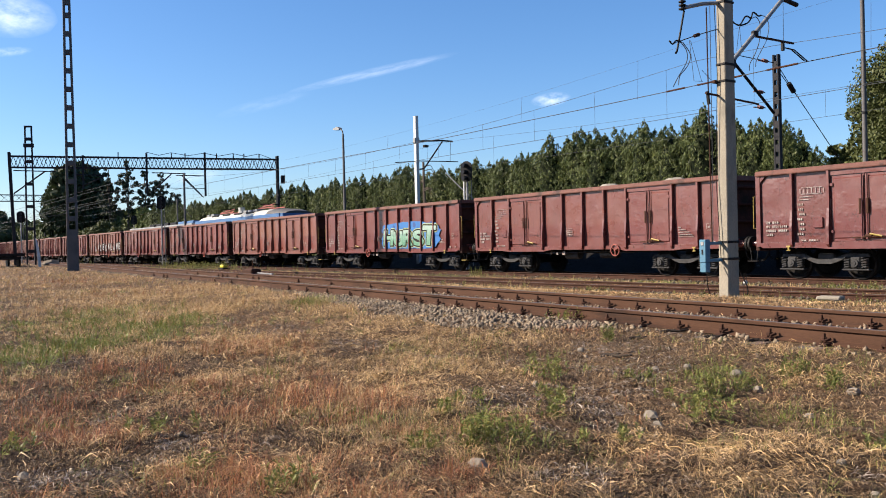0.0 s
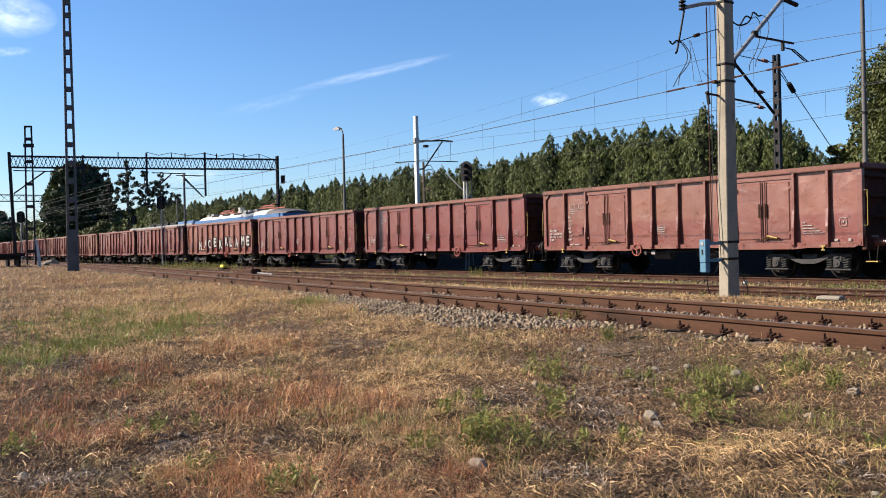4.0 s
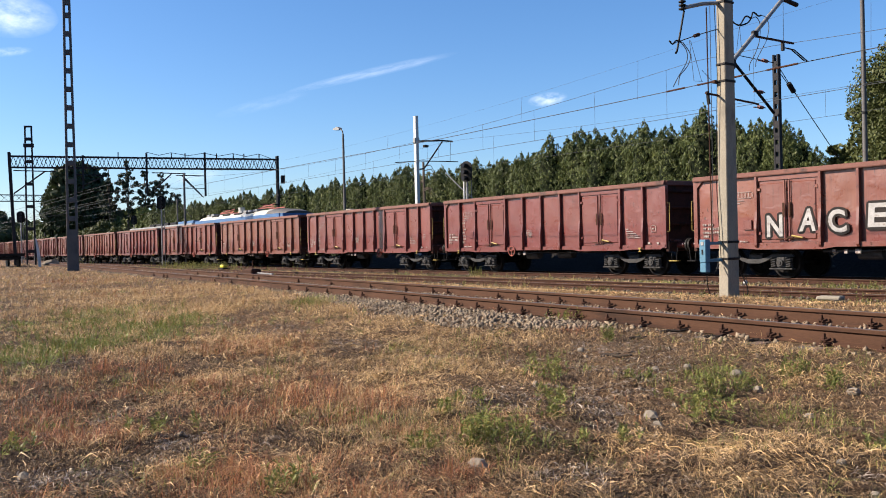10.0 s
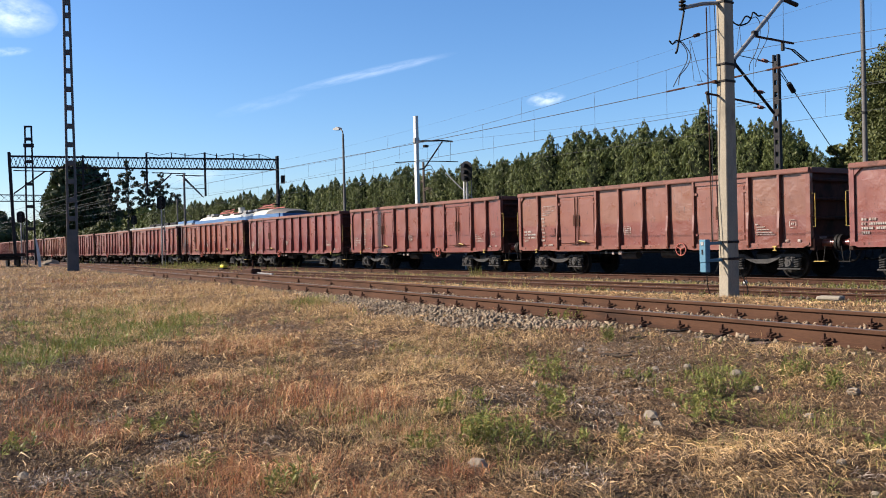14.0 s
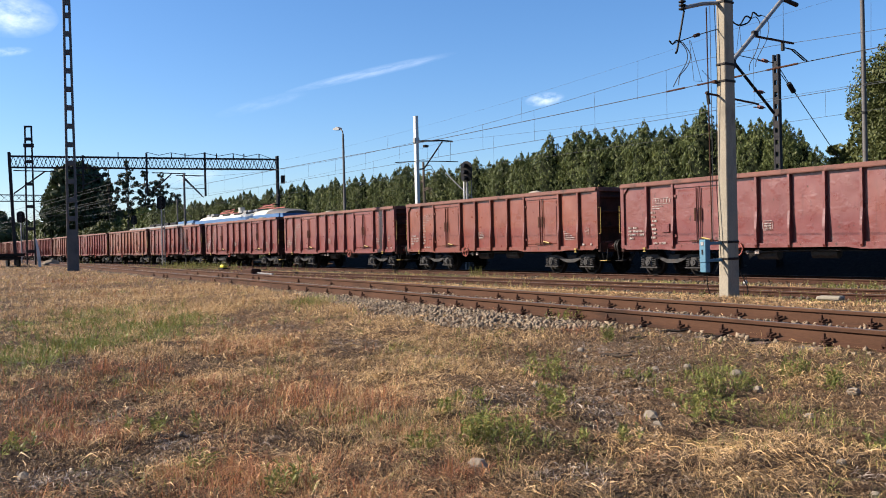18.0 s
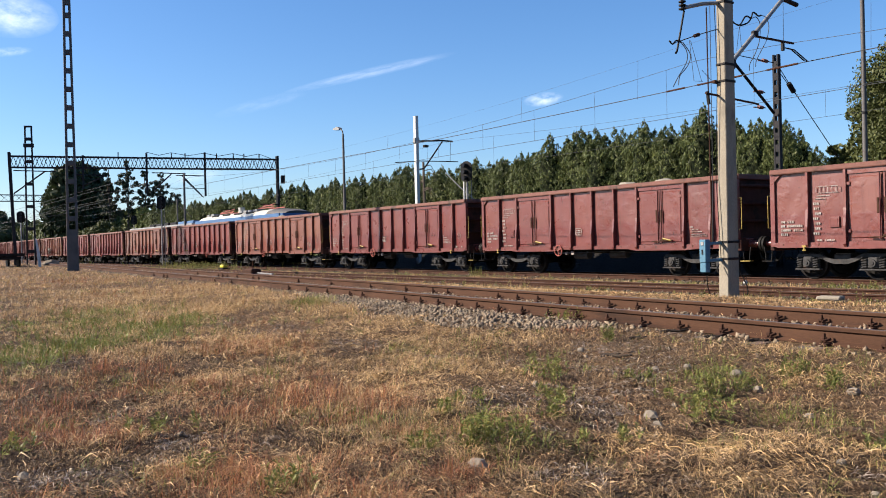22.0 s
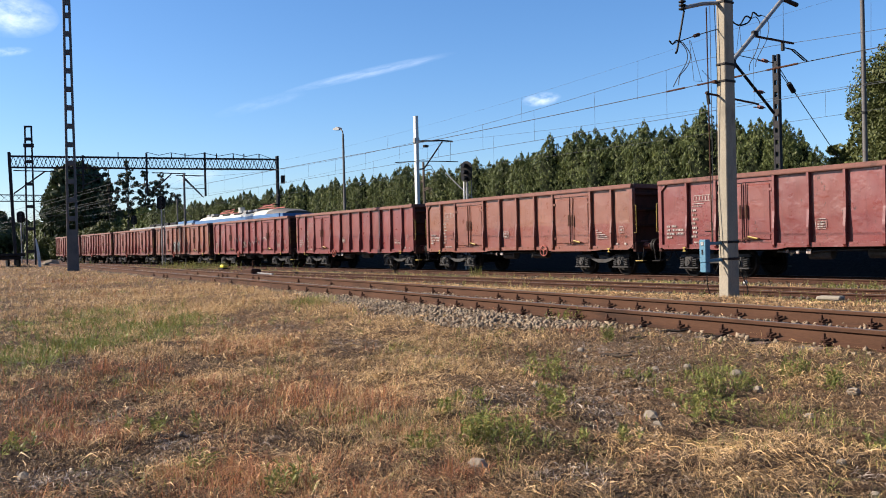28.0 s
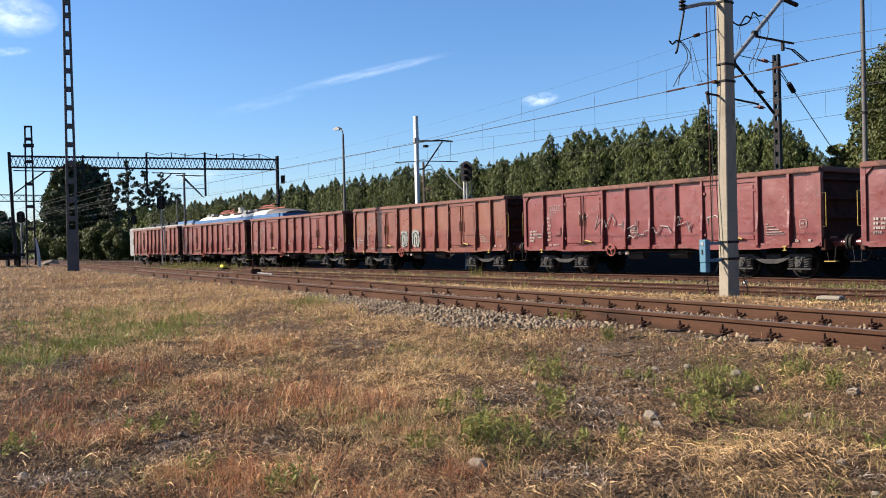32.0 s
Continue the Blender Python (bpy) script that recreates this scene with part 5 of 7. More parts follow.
# ---- portal across the yard, a little askew to the tracks ----
def portal(m, span, top, depth, label, step, thick=1.0, rake=0.0):
    """Two legs and a lattice beam from y = -span to y = 0 of its own space."""
    t = thing("portal_gantry", m, label, "signal gantry")
    for y, lean in ((-span, rake), (0.0, 0.0)):
        for s in (-0.22, 0.22):
            part("leg_channel", Geo().bar((s, y + lean, -0.1), (s, y, top + 0.3), 0.14 * thick, 0.2 * thick, 0.01), DARK_MAST, t)
        z = 0.6
        while z < top:
            part("batten", Geo().box(0, y + lean * (1 - z / top), z, 0.44, 0.22 * thick, 0.12), DARK_MAST, t)
            z += 1.1
    for s in (-0.25, 0.25):
        for z in (top, top - depth):
            part("chord", Geo().bar((s, -span, z), (s, 0, z), 0.09 * thick, 0.1 * thick), DARK_MAST, t)
    n = int(span / step)
    for i in range(n):
        a, b = -span + span * i / n, -span + span * (i + 1) / n
        za, zb = (top, top - depth) if i % 2 else (top - depth, top)
        part("diagonal", Geo().bar((0.25, a, za), (0.25, b, zb), 0.05 * thick, 0.05 * thick), DARK_MAST, t)
        part("diagonal", Geo().bar((-0.25, a, zb), (-0.25, b, za), 0.04 * thick, 0.04 * thick), DARK_MAST, t)
    return t


pg = portal(pose(-71.0, 31.8, 0, 0, 0, -13.7), 21.1, 8.97, 0.88, "dark steel lattice portal carrying overhead lines", 0.31, 1.0, 0.3)


def on_beam(y, z):
    """From a place square across the yard to the skew portal's own space."""
    u = (y - 10.6) / 21.2
    return (0.3, -21.1 * (1 - u), 1.27 + (z - 1.27) * (1.07 - 0.07 * u))


for y, z0, z1 in ((20.9, 9.07, 5.62), (25.6, 9.3, 5.67), (16.0, 8.7, 6.13)):
    part("hanger_post", Geo().bar(on_beam(y, z0), on_beam(y, z1), 0.16, 0.16), DARK_MAST, pg)
for y in (18.7, 22.9, 24.0, 26.6, 28.0, 28.9, 30.2):
    a = on_beam(y, 8.6)
    part("top_peg", Geo().bar((0.2, a[1], 8.9), (0.2, a[1], 9.4), 0.08, 0.08), DARK_MAST, pg)
for a, b_ in (((10.9, 5.7), (13.2, 7.4)), ((21.5, 6.15), (22.9, 7.5)), ((25.3, 5.7), (23.7, 7.35)), ((15.9, 6.3), (17.7, 7.2))):
    part("bracket_tube", Geo().tube([on_beam(*a), on_beam(*b_)], 0.06, 6), DARK_MAST, pg)
for a, c, z in ((10.9, 14.0, 7.4), (21.3, 24.0, 7.5), (23.2, 25.6, 7.35), (15.5, 17.8, 7.2)):
    part("top_tube", Geo().tube([on_beam(a, z), on_beam(c, z)], 0.045, 6), DARK_MAST, pg)
for a, c, z in ((14.5, 20.9, 5.95), (21.0, 25.6, 6.3)):
    part("span_wire", Geo().tube([on_beam(a, z), on_beam(c, z)], 0.025, 5), BLACK_STEEL, pg)
pts = [(0, on_beam(20.9, 0)[1], 9.45)]
for a, c in ((20.9, 22.9), (22.9, 25.6), (25.6, 28.0), (28.0, 30.2), (30.2, 31.5)):
    pts += [(0, on_beam((a + c) / 2, 0)[1], 9.2), (0, on_beam(c, 0)[1], 9.43 if c < 31 else 8.95)]
part("earth_wire", Geo().tube(pts, 0.025, 5), BLACK_STEEL, pg)
part("strain_box", Geo().box(0.35, 0.4, 7.2, 0.3, 0.35, 0.7, 0.03), BLACK_STEEL, pg)
portal(pose(-182.0, 33.0, 0), 19.0, 12.4, 1.2, "distant lattice portal over the yard", 1.2, 1.5)
for x, y, h in ((-96, 31.0, 7.0), (-71.2, 23.6, 7.7), (-120, 20.5, 7.6)):
    t = thing("bracket_pole", pose(x, y, -0.1), "slender grey overhead-line pole at the far yard end", "railway mast")
    part("post", Geo().tube([(0, 0, 0), (0, 0, h)], 0.09, 8), GREY_MAST, t)
    part("bracket_tube", Geo().tube([(0, 0, h - 0.5), (0, 1.6, h - 2.0)], 0.04, 6), GREY_MAST, t)


# ---- overhead wires ----
def wire(name, pts, r, label):
    return tagged(part(name, Geo().tube(pts, r, 5), WIRE), label, "overhead wire", "overhead wires")


def sag(x0, x1, y, z, dip, span, phase=0.0, y1=None):
    out = []
    n = int((x1 - x0) / 3) + 1
    for i in range(n + 1):
        x = x0 + (x1 - x0) * i / n
        u = ((x - phase) / span) % 1.0
        yy = y if y1 is None else y + (y1 - y) * i / n
        out.append((x, yy, z - dip * 4 * u * (1 - u)))
    return out


def catenary(y, zc, zm, dip, phase, span, x0=-260, x1=40, r=0.009, label="bronze contact wire over a track", step=6.5):
    wire("contact_wire", [(x0, y, zc), (x1, y, zc)], r, label)
    wire("messenger_wire", sag(x0, x1, y, zm, dip, span, phase), r * 0.85, "sagging messenger wire over a track")
    k = phase - 2.2 - step * int((phase - 2.2 - x0) / step)
    while k < x1:
        u = ((k - phase) / span) % 1.0
        z = zm - dip * 4 * u * (1 - u)
        if -75 < k < -5:
            wire("dropper_wire", [(k, y, zc), (k, y, z)], 0.005, "thin dropper between two overhead wires")
        k += step


catenary(24.07, 5.48, 7.33, 1.0, -18.5, 53.0, step=3.55)
mid_wire = wire("contact_wire", [(-58, 18.4, 5.25), (-40, 18.1, 5.16), (-25.7, 17.87, 5.03), (-16, 17.7, 5.05), (-11.22, 17.6, 5.08), (40, 18.4, 5.1)], 0.011, "bronze contact wire over the middle track")
for a, c in ((-15.2, -14.6), (-14.2, -12.9), (-12.2, -11.4)):
    part("splice", Geo().tube([(q, 17.6 - (q + 11.22) * 0.0209, 5.08 + (q + 11.22) * 0.0063) for q in (a, c)], 0.024, 6), RUST_DARK, mid_wire, "rusty splice clamp")
mid_messenger = sag(-58, 40, 17.95, 6.45, 0.95, 50.0, -11.2)
wire("messenger_wire", mid_messenger, 0.0022, "thin messenger wire over the middle track")
for x in (-29.5, -21.3, -16.4, -9.9, -6.0):
    u = ((x + 11.2) / 50.0) % 1.0
    wire("dropper_wire", [(x, 17.9, 5.05), (x, 17.95, 6.45 - 0.95 * 4 * u * (1 - u))], 0.0035, "thin dropper between two overhead wires")
catenary(29.6, 5.55, 7.3, 0.8, -41.9, 55.0, -260, 40, 0.007)
for y0, z0, y1, z1 in ((12.0, 6.2, 16.5, 6.0), (13.2, 7.0, 19.5, 7.1), (12.6, 5.6, 18.8, 5.7), (11.5, 5.2, 17.0, 5.1), (16, 6.8, 22.5, 7.2), (15, 5.7, 21.3, 5.6)):
    wire("yard_wire", [(-260, y0 + 18, z0 + 0.4), (-130, y0 + 6, z0), (-71, y1, z1)], 0.014, "overhead wire fanning across the far yard")


# ---- standing multiple unit behind the train ----
CREAM = surface("cream_coach_paint", (0.30, 0.29, 0.25), (0.42, 0.405, 0.35), 0.55, 0, 1.2, 40, (0.13, 0.12, 0.1), 0.58)
COACH_BLUE = surface("blue_coach_paint", (0.025, 0.075, 0.19), (0.05, 0.12, 0.25), 0.4, 0, 2, 40, (0.06, 0.07, 0.1), 0.68)
ROOF_GREY = surface("grey_roof_paint", (0.1, 0.105, 0.11), (0.17, 0.175, 0.18), 0.7, 0, 2, 30, (0.14, 0.12, 0.1), 0.6)
WINDOW_GLASS = surface("dark_glass", (0.012, 0.015, 0.02), (0.03, 0.035, 0.045), 0.06, 0, 2, 20)


def coach(name, x0, x1, roof, lower, label, nose, top=4.28, seed=1):
    t = thing(name, pose(0, 29.5, 0), label, "train unit")
    low = [(-1.4, 0.75), (1.4, 0.75), (1.42, 3.93), (-1.42, 3.93)]
    part("body", Geo().prism(low, x0, x1 - (1.0 if nose else 0), "x"), lower, t, "blue body side")
    crown = [(1.42, 3.93), (1.38, 4.0), (1.15, top - 0.2), (0.6, top - 0.05), (0, top), (-0.6, top - 0.05), (-1.15, top - 0.2), (-1.38, 4.0), (-1.42, 3.93)]
    if nose:
        g = Geo()
        n = len(crown)
        secs = [(x0, 0.35), (x0 + 0.8, 0.75), (x0 + 2.2, 1.0), (x1 - 4.2, 1.0), (x1 - 3.6, 0.98)]
        for x, k in secs:
            g.v += [(x, u * (0.6 + 0.4 * k), 3.93 + (v - 3.93) * k) for u, v in crown]
        g.f = [(i * n + j, i * n + (j + 1) % n, (i + 1) * n + (j + 1) % n, (i + 1) * n + j) for i in range(len(secs) - 1) for j in range(n)] + [tuple(range(n))[::-1], tuple(range((len(secs) - 1) * n, len(secs) * n))]
        part("roof", g, roof, t, smooth=50)
        g = Geo()
        secs = [(x1 - 3.6, 0.975), (x1 - 2.6, 0.9), (x1 - 1.2, 0.7), (x1 - 0.5, 0.4)]
        for x, k in secs:
            g.v += [(x, u * (0.6 + 0.4 * k), 3.93 + (v - 3.93) * k) for u, v in crown]
        g.f = [(i * n + j, i * n + (j + 1) % n, (i + 1) * n + (j + 1) % n, (i + 1) * n + j) for i in range(len(secs) - 1) for j in range(n)] + [tuple(range(n))[::-1], tuple(range((len(secs) - 1) * n, len(secs) * n))]
        part("cab_roof", g, GREY_MAST, t, "dark grey cab roof", smooth=50)
        part("cab_front", Geo().prism([(x1 - 1.0, 0.8), (x1, 0.8), (x1, 2.2), (x1 - 0.5, 3.92), (x1 - 1.0, 3.92)], -1.35, 1.35, "y"), lower, t)
        part("cab_window", Geo().prism([(x1 - 0.08, 2.25), (x1 + 0.02, 2.2), (x1 - 0.48, 3.3), (x1 - 0.56, 3.3)], -1.1, 1.1, "y"), WINDOW_GLASS, t)
    else:
        part("roof", Geo().prism(crown, x0, x1, "x"), roof, t, smooth=50)
    part("eaves_band", Geo().box((x0 + x1 - 4.5 * nose) / 2, -1.425, 3.5, x1 - x0 - 4.5 * nose, 0.03, 0.2, 0.008), lower, t)
    x = x0 + 1.2
    while x < x1 - 3:
        part("window", Geo().box(x + 0.6, -1.42, 2.45, 1.1, 0.03, 0.8, 0.01), WINDOW_GLASS, t)
        x += 1.7
    for k in range(2):
        part("bogie", Geo().box(x0 + 3.2 + k * (x1 - x0 - 6.4), 0, 0.5, 2.6, 2.1, 0.5, 0.05), BLACK_STEEL, t)
        for e in (-1.2, 1.2):
            part("wheel", Geo().tube([(x0 + 3.2 + k * (x1 - x0 - 6.4) + e, -0.84, 0.46), (x0 + 3.2 + k * (x1 - x0 - 6.4) + e, 0.84, 0.46)], 0.46, 20), BLACK_STEEL, t)
    return t


def pantograph(t, x, z):
    """A folded current collector."""
    p = part("pantograph", Geo().bar((x - 1.6, -0.5, z), (x + 1.6, -0.5, z), 0.06, 0.08), RED_PAINT, t, "folded red pantograph")
    part("base_bar", Geo().bar((x - 1.6, 0.5, z), (x + 1.6, 0.5, z), 0.06, 0.08), RED_PAINT, p)
    for s in (-1, 1):
        part("insulator", Geo().tube([(x + s * 1.3, -0.5, z - 0.32), (x + s * 1.3, -0.5, z)], 0.07, 8), RED_PAINT, p)
        part("lower_arm", Geo().tube([(x + s * 1.5, -0.4, z + 0.08), (x - s * 0.1, -0.25, z + 0.2)], 0.03, 6), RED_PAINT, p)
        part("upper_arm", Geo().tube([(x - s * 0.1, -0.25, z + 0.2), (x + s * 1.2, -0.2, z + 0.3)], 0.025, 6), RED_PAINT, p)
        part("collector_head", Geo().tube([(x + s * 0.2, -0.9, z + 0.28), (x + s * 0.2, 0.9, z + 0.28)], 0.035, 6), BLACK_STEEL, p)


unit = coach("electric_train_unit", -81.9, -61.6, CREAM, COACH_BLUE, "cream-roofed blue electric train unit standing on a far track", 1, 4.42)
pantograph(unit, -76.0, 4.5)
pantograph(unit, -67.2, 4.55)
part("roof_vent", Geo().tube([(-72.9, -0.3, 4.2), (-72.9, -0.3, 4.85)], 0.28, 12), CREAM, unit, smooth=40)
for x in (-71.6, -70.6, -69.6, -68.4, -79.6, -78.4):
    part("roof_box", Geo().box(x, -0.6, 4.38, 0.7, 0.7, 0.2, 0.04), GREY_STEEL, unit)
for x in (-77.0, -74.3, -71.6, -68.9):
    part("side_grille", Geo().box(x, -1.16, 4.2, 1.7, 0.12, 0.2, 0.02), BLACK_STEEL, unit)
c2 = coach("train_coach", -104.5, -82.8, ROOF_GREY, ROOF_GREY, "grey weathered coach standing on a far track", 0, 4.12)
c2.scale.z = 0.955
for x, w_, m_ in ((-97.5, 1.6, BLACK_STEEL), (-95.2, 1.8, BLACK_STEEL), (-92.6, 1.5, BLACK_STEEL), (-90.2, 1.9, BLACK_STEEL), (-87.6, 2.0, COACH_BLUE), (-84.8, 1.8, COACH_BLUE)):
    part("roof_box", Geo().box(x, -0.3, 4.16, w_, 1.2, 0.3, 0.06), m_, c2)


# ---- small yard things ----
CASE_YELLOW = surface("bright_yellow_paint", (0.4, 0.36, 0.02), (0.5, 0.44, 0.03), 0.5, 0, 6, 50)


def yellow_case():
    t = thing("points_box", pose(-55.8, 21.0, -0.1), "small bright yellow points box in weeds", "points box")
    part("case", Geo().box(0, 0, 0.22, 0.6, 0.35, 0.2, 0.05), CASE_YELLOW, t, "bright yellow case")
    part("foot", Geo().box(0, 0, 0.06, 0.9, 0.5, 0.12, 0.02), BLACK_STEEL, t)


yellow_case()
t = thing("leaning_board", pose(-67.4, 11.55, 0.2, 0, 0, 75), "leaning whitewashed concrete stub post", "post")
part("stub", Geo().prism([(0.2, 0.0), (0.36, 0.0), (0.3, 1.0), (0.14, 1.9), (0.0, 2.2), (0.1, 1.0)], -0.06, 0.06, "y"), WHITE_STEEL, t)
rng = random.Random(4)
tagged(part("rubble_mound", Geo().rock((-75.3, 14.0, 0.35), 1.1, 0.7, 0.42, rng), RUSTY_BALLAST), "low dark heap of spoil in the grass", "heap")
t = thing("flat_trolley", pose(-69.0, 9.6, 0.3, 0, 0, 5), "low black flat track trolley", "track trolley")
part("deck", Geo().box(0, 0, 0.9, 4.5, 2.0, 0.2, 0.03), BLACK_STEEL, t)
part("frame", Geo().box(0, 0, 0.68, 4.2, 1.6, 0.22, 0.03), BLACK_STEEL, t)
for sx in (-1.5, 1.5):
    for sy in (-0.75, 0.75):
        part("wheel", Geo().tube([(sx, sy - 0.06, 0.36), (sx, sy + 0.06, 0.36)], 0.36, 16), BLACK_STEEL, t)
t = thing("points_lever", pose(-37.9, 15.6, 0.05), "rusty points machine lying between the tracks", "points machine")
part("case", Geo().box(0, 0, 0.14, 1.0, 0.5, 0.28, 0.05), RUST_DARK, t)
part("lever", Geo().tube([(0.1, 0, 0.2), (0.35, -0.1, 0.65)], 0.03, 6), RUST_DARK, t)
part("rod", Geo().bar((0.3, 0.1, 0.1), (3.2, -0.4, 0.1), 0.08, 0.05), GREY_STEEL, t)
t = thing("cable_lid", pose(-9.4, 15.4, 0.04, 0, 0, 12), "pale concrete cable trough lid", "trough lid")
part("slab", Geo().box(0, 0, 0.03, 0.45, 0.3, 0.08, 0.025), CONCRETE, t)


# ---- trees ----
def quick_mesh(name, verts, quads):
    me = bpy.data.meshes.new(name)
    nv, nf = len(verts), len(quads)
    k = quads.shape[1]
    me.vertices.add(nv)
    me.vertices.foreach_set("co", np.ascontiguousarray(verts, dtype=np.float32).ravel())
    me.loops.add(nf * k)
    me.loops.foreach_set("vertex_index", np.ascontiguousarray(quads, dtype=np.int32).ravel())
    me.polygons.add(nf)
    me.polygons.foreach_set("loop_start", np.arange(nf, dtype=np.int32) * k)
    me.update(calc_edges=True)
    return me


def leaves(c, size, rng, out=None, flat=0.0, long=1.5):
    """Small bent leaf quads at the points c, facing about outwards."""
    n = len(c)
    d = rng.normal(size=(n, 3))
    if out is not None:
        d = d * 0.75 + out
    d /= np.linalg.norm(d, axis=1, keepdims=True) + 1e-9
    up = rng.normal(size=(n, 3)) + np.array([0, 0, flat])
    a = np.cross(d, up)
    a /= np.linalg.norm(a, axis=1, keepdims=True) + 1e-9
    b = np.cross(a, d)
    s = (size * rng.uniform(0.6, 1.3, n))[:, None]
    v = np.stack([c - a * s * 0.5 - b * s * 0.2, c - b * s * long * 0.55, c + a * s * 0.5 - b * s * 0.2, c + b * s * long * 0.6], 1).reshape(-1, 3)
    q = np.arange(n * 4).reshape(n, 4)
    return v, q


def thuja_crown(h, r, seed, per=22, big=1.0):
    """A dense column of leaf clumps with a ragged leader."""
    rng = np.random.default_rng(seed)
    k = 480
    u = np.where(rng.random(k) < 0.12, rng.random(k) * 0.42, 0.4 + 0.6 * rng.random(k) ** 0.85)
    z = 0.25 + u * (h - 0.25)
    prof = r * np.interp(u, [0, 0.05, 0.1, 0.72, 0.82, 0.9, 0.96, 1.0], [0.75, 0.9, 1, 1.0, 0.8, 0.46, 0.19, 0.02])
    a = rng.uniform(0, 2 * np.pi, k)
    rr = prof * (0.86 + 0.14 * np.sin(a * 3 + seed) * np.sin(z * 1.1 + a + seed * 2) + 0.12 * rng.normal(size=k))
    c = np.stack([rr * np.cos(a), rr * np.sin(a), z], 1)
    # leaders of uneven height share the top
    tops = rng.uniform(-0.55, 0.55, (3, 2)) * r
    tops[0] = 0
    fall = np.array([0.0, 0.6, 0.35])
    w = np.minimum(rng.integers(0, 4, k), 2)
    up = np.clip((u - 0.76) / 0.12, 0, 1)
    c[:, 0] += tops[w, 0] * up
    c[:, 1] += tops[w, 1] * up
    c[:, 2] -= fall[w] * up
    # each clump: a tuft of sprays over the upper, outer half of a small dome
    rad = rng.uniform(0.08, 0.2, k) * np.interp(u, [0, 0.8, 0.92, 1.0], [1.1, 1.0, 0.7, 0.4])
    d = rng.normal(size=(k, per, 3)) + np.stack([np.cos(a), np.sin(a), 0.55 + 0 * a], 1)[:, None, :] * 0.9
    d /= np.linalg.norm(d, axis=2, keepdims=True)
    p = (c[:, None, :] + d * (rad[:, None] * rng.uniform(0.7, 1.15, (k, per)))[..., None] * np.array([1, 1, 1.25])).reshape(-1, 3)
    v, q = leaves(p, 0.046 * big, rng, d.reshape(-1, 3), 2.5, 3.0)
    # thin shoots standing out of the top
    n = 240
    t = rng.integers(0, 3, n)
    g = rng.random(n)
    e = np.stack([tops[t, 0] + rng.normal(0, 0.13, n) * (1.15 - g), tops[t, 1] + rng.normal(0, 0.13, n) * (1.15 - g), h - fall[t] - 0.75 + 0.95 * g], 1)
    v2, q2 = leaves(e, 0.04 * big, rng, None, 3.0, 3.6)
    # inner body: its dark green stands for the shade inside the crown
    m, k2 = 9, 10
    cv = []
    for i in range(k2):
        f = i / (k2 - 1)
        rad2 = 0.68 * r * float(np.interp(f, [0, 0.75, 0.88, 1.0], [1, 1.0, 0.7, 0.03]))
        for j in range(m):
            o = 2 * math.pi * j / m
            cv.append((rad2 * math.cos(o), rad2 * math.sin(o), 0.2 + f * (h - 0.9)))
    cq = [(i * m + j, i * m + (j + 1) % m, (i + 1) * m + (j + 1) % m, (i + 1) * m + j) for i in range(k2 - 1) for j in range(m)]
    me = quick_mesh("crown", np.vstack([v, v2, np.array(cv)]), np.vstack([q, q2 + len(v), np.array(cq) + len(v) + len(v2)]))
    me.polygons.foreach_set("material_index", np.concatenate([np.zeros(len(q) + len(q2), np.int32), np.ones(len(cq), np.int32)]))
    return me


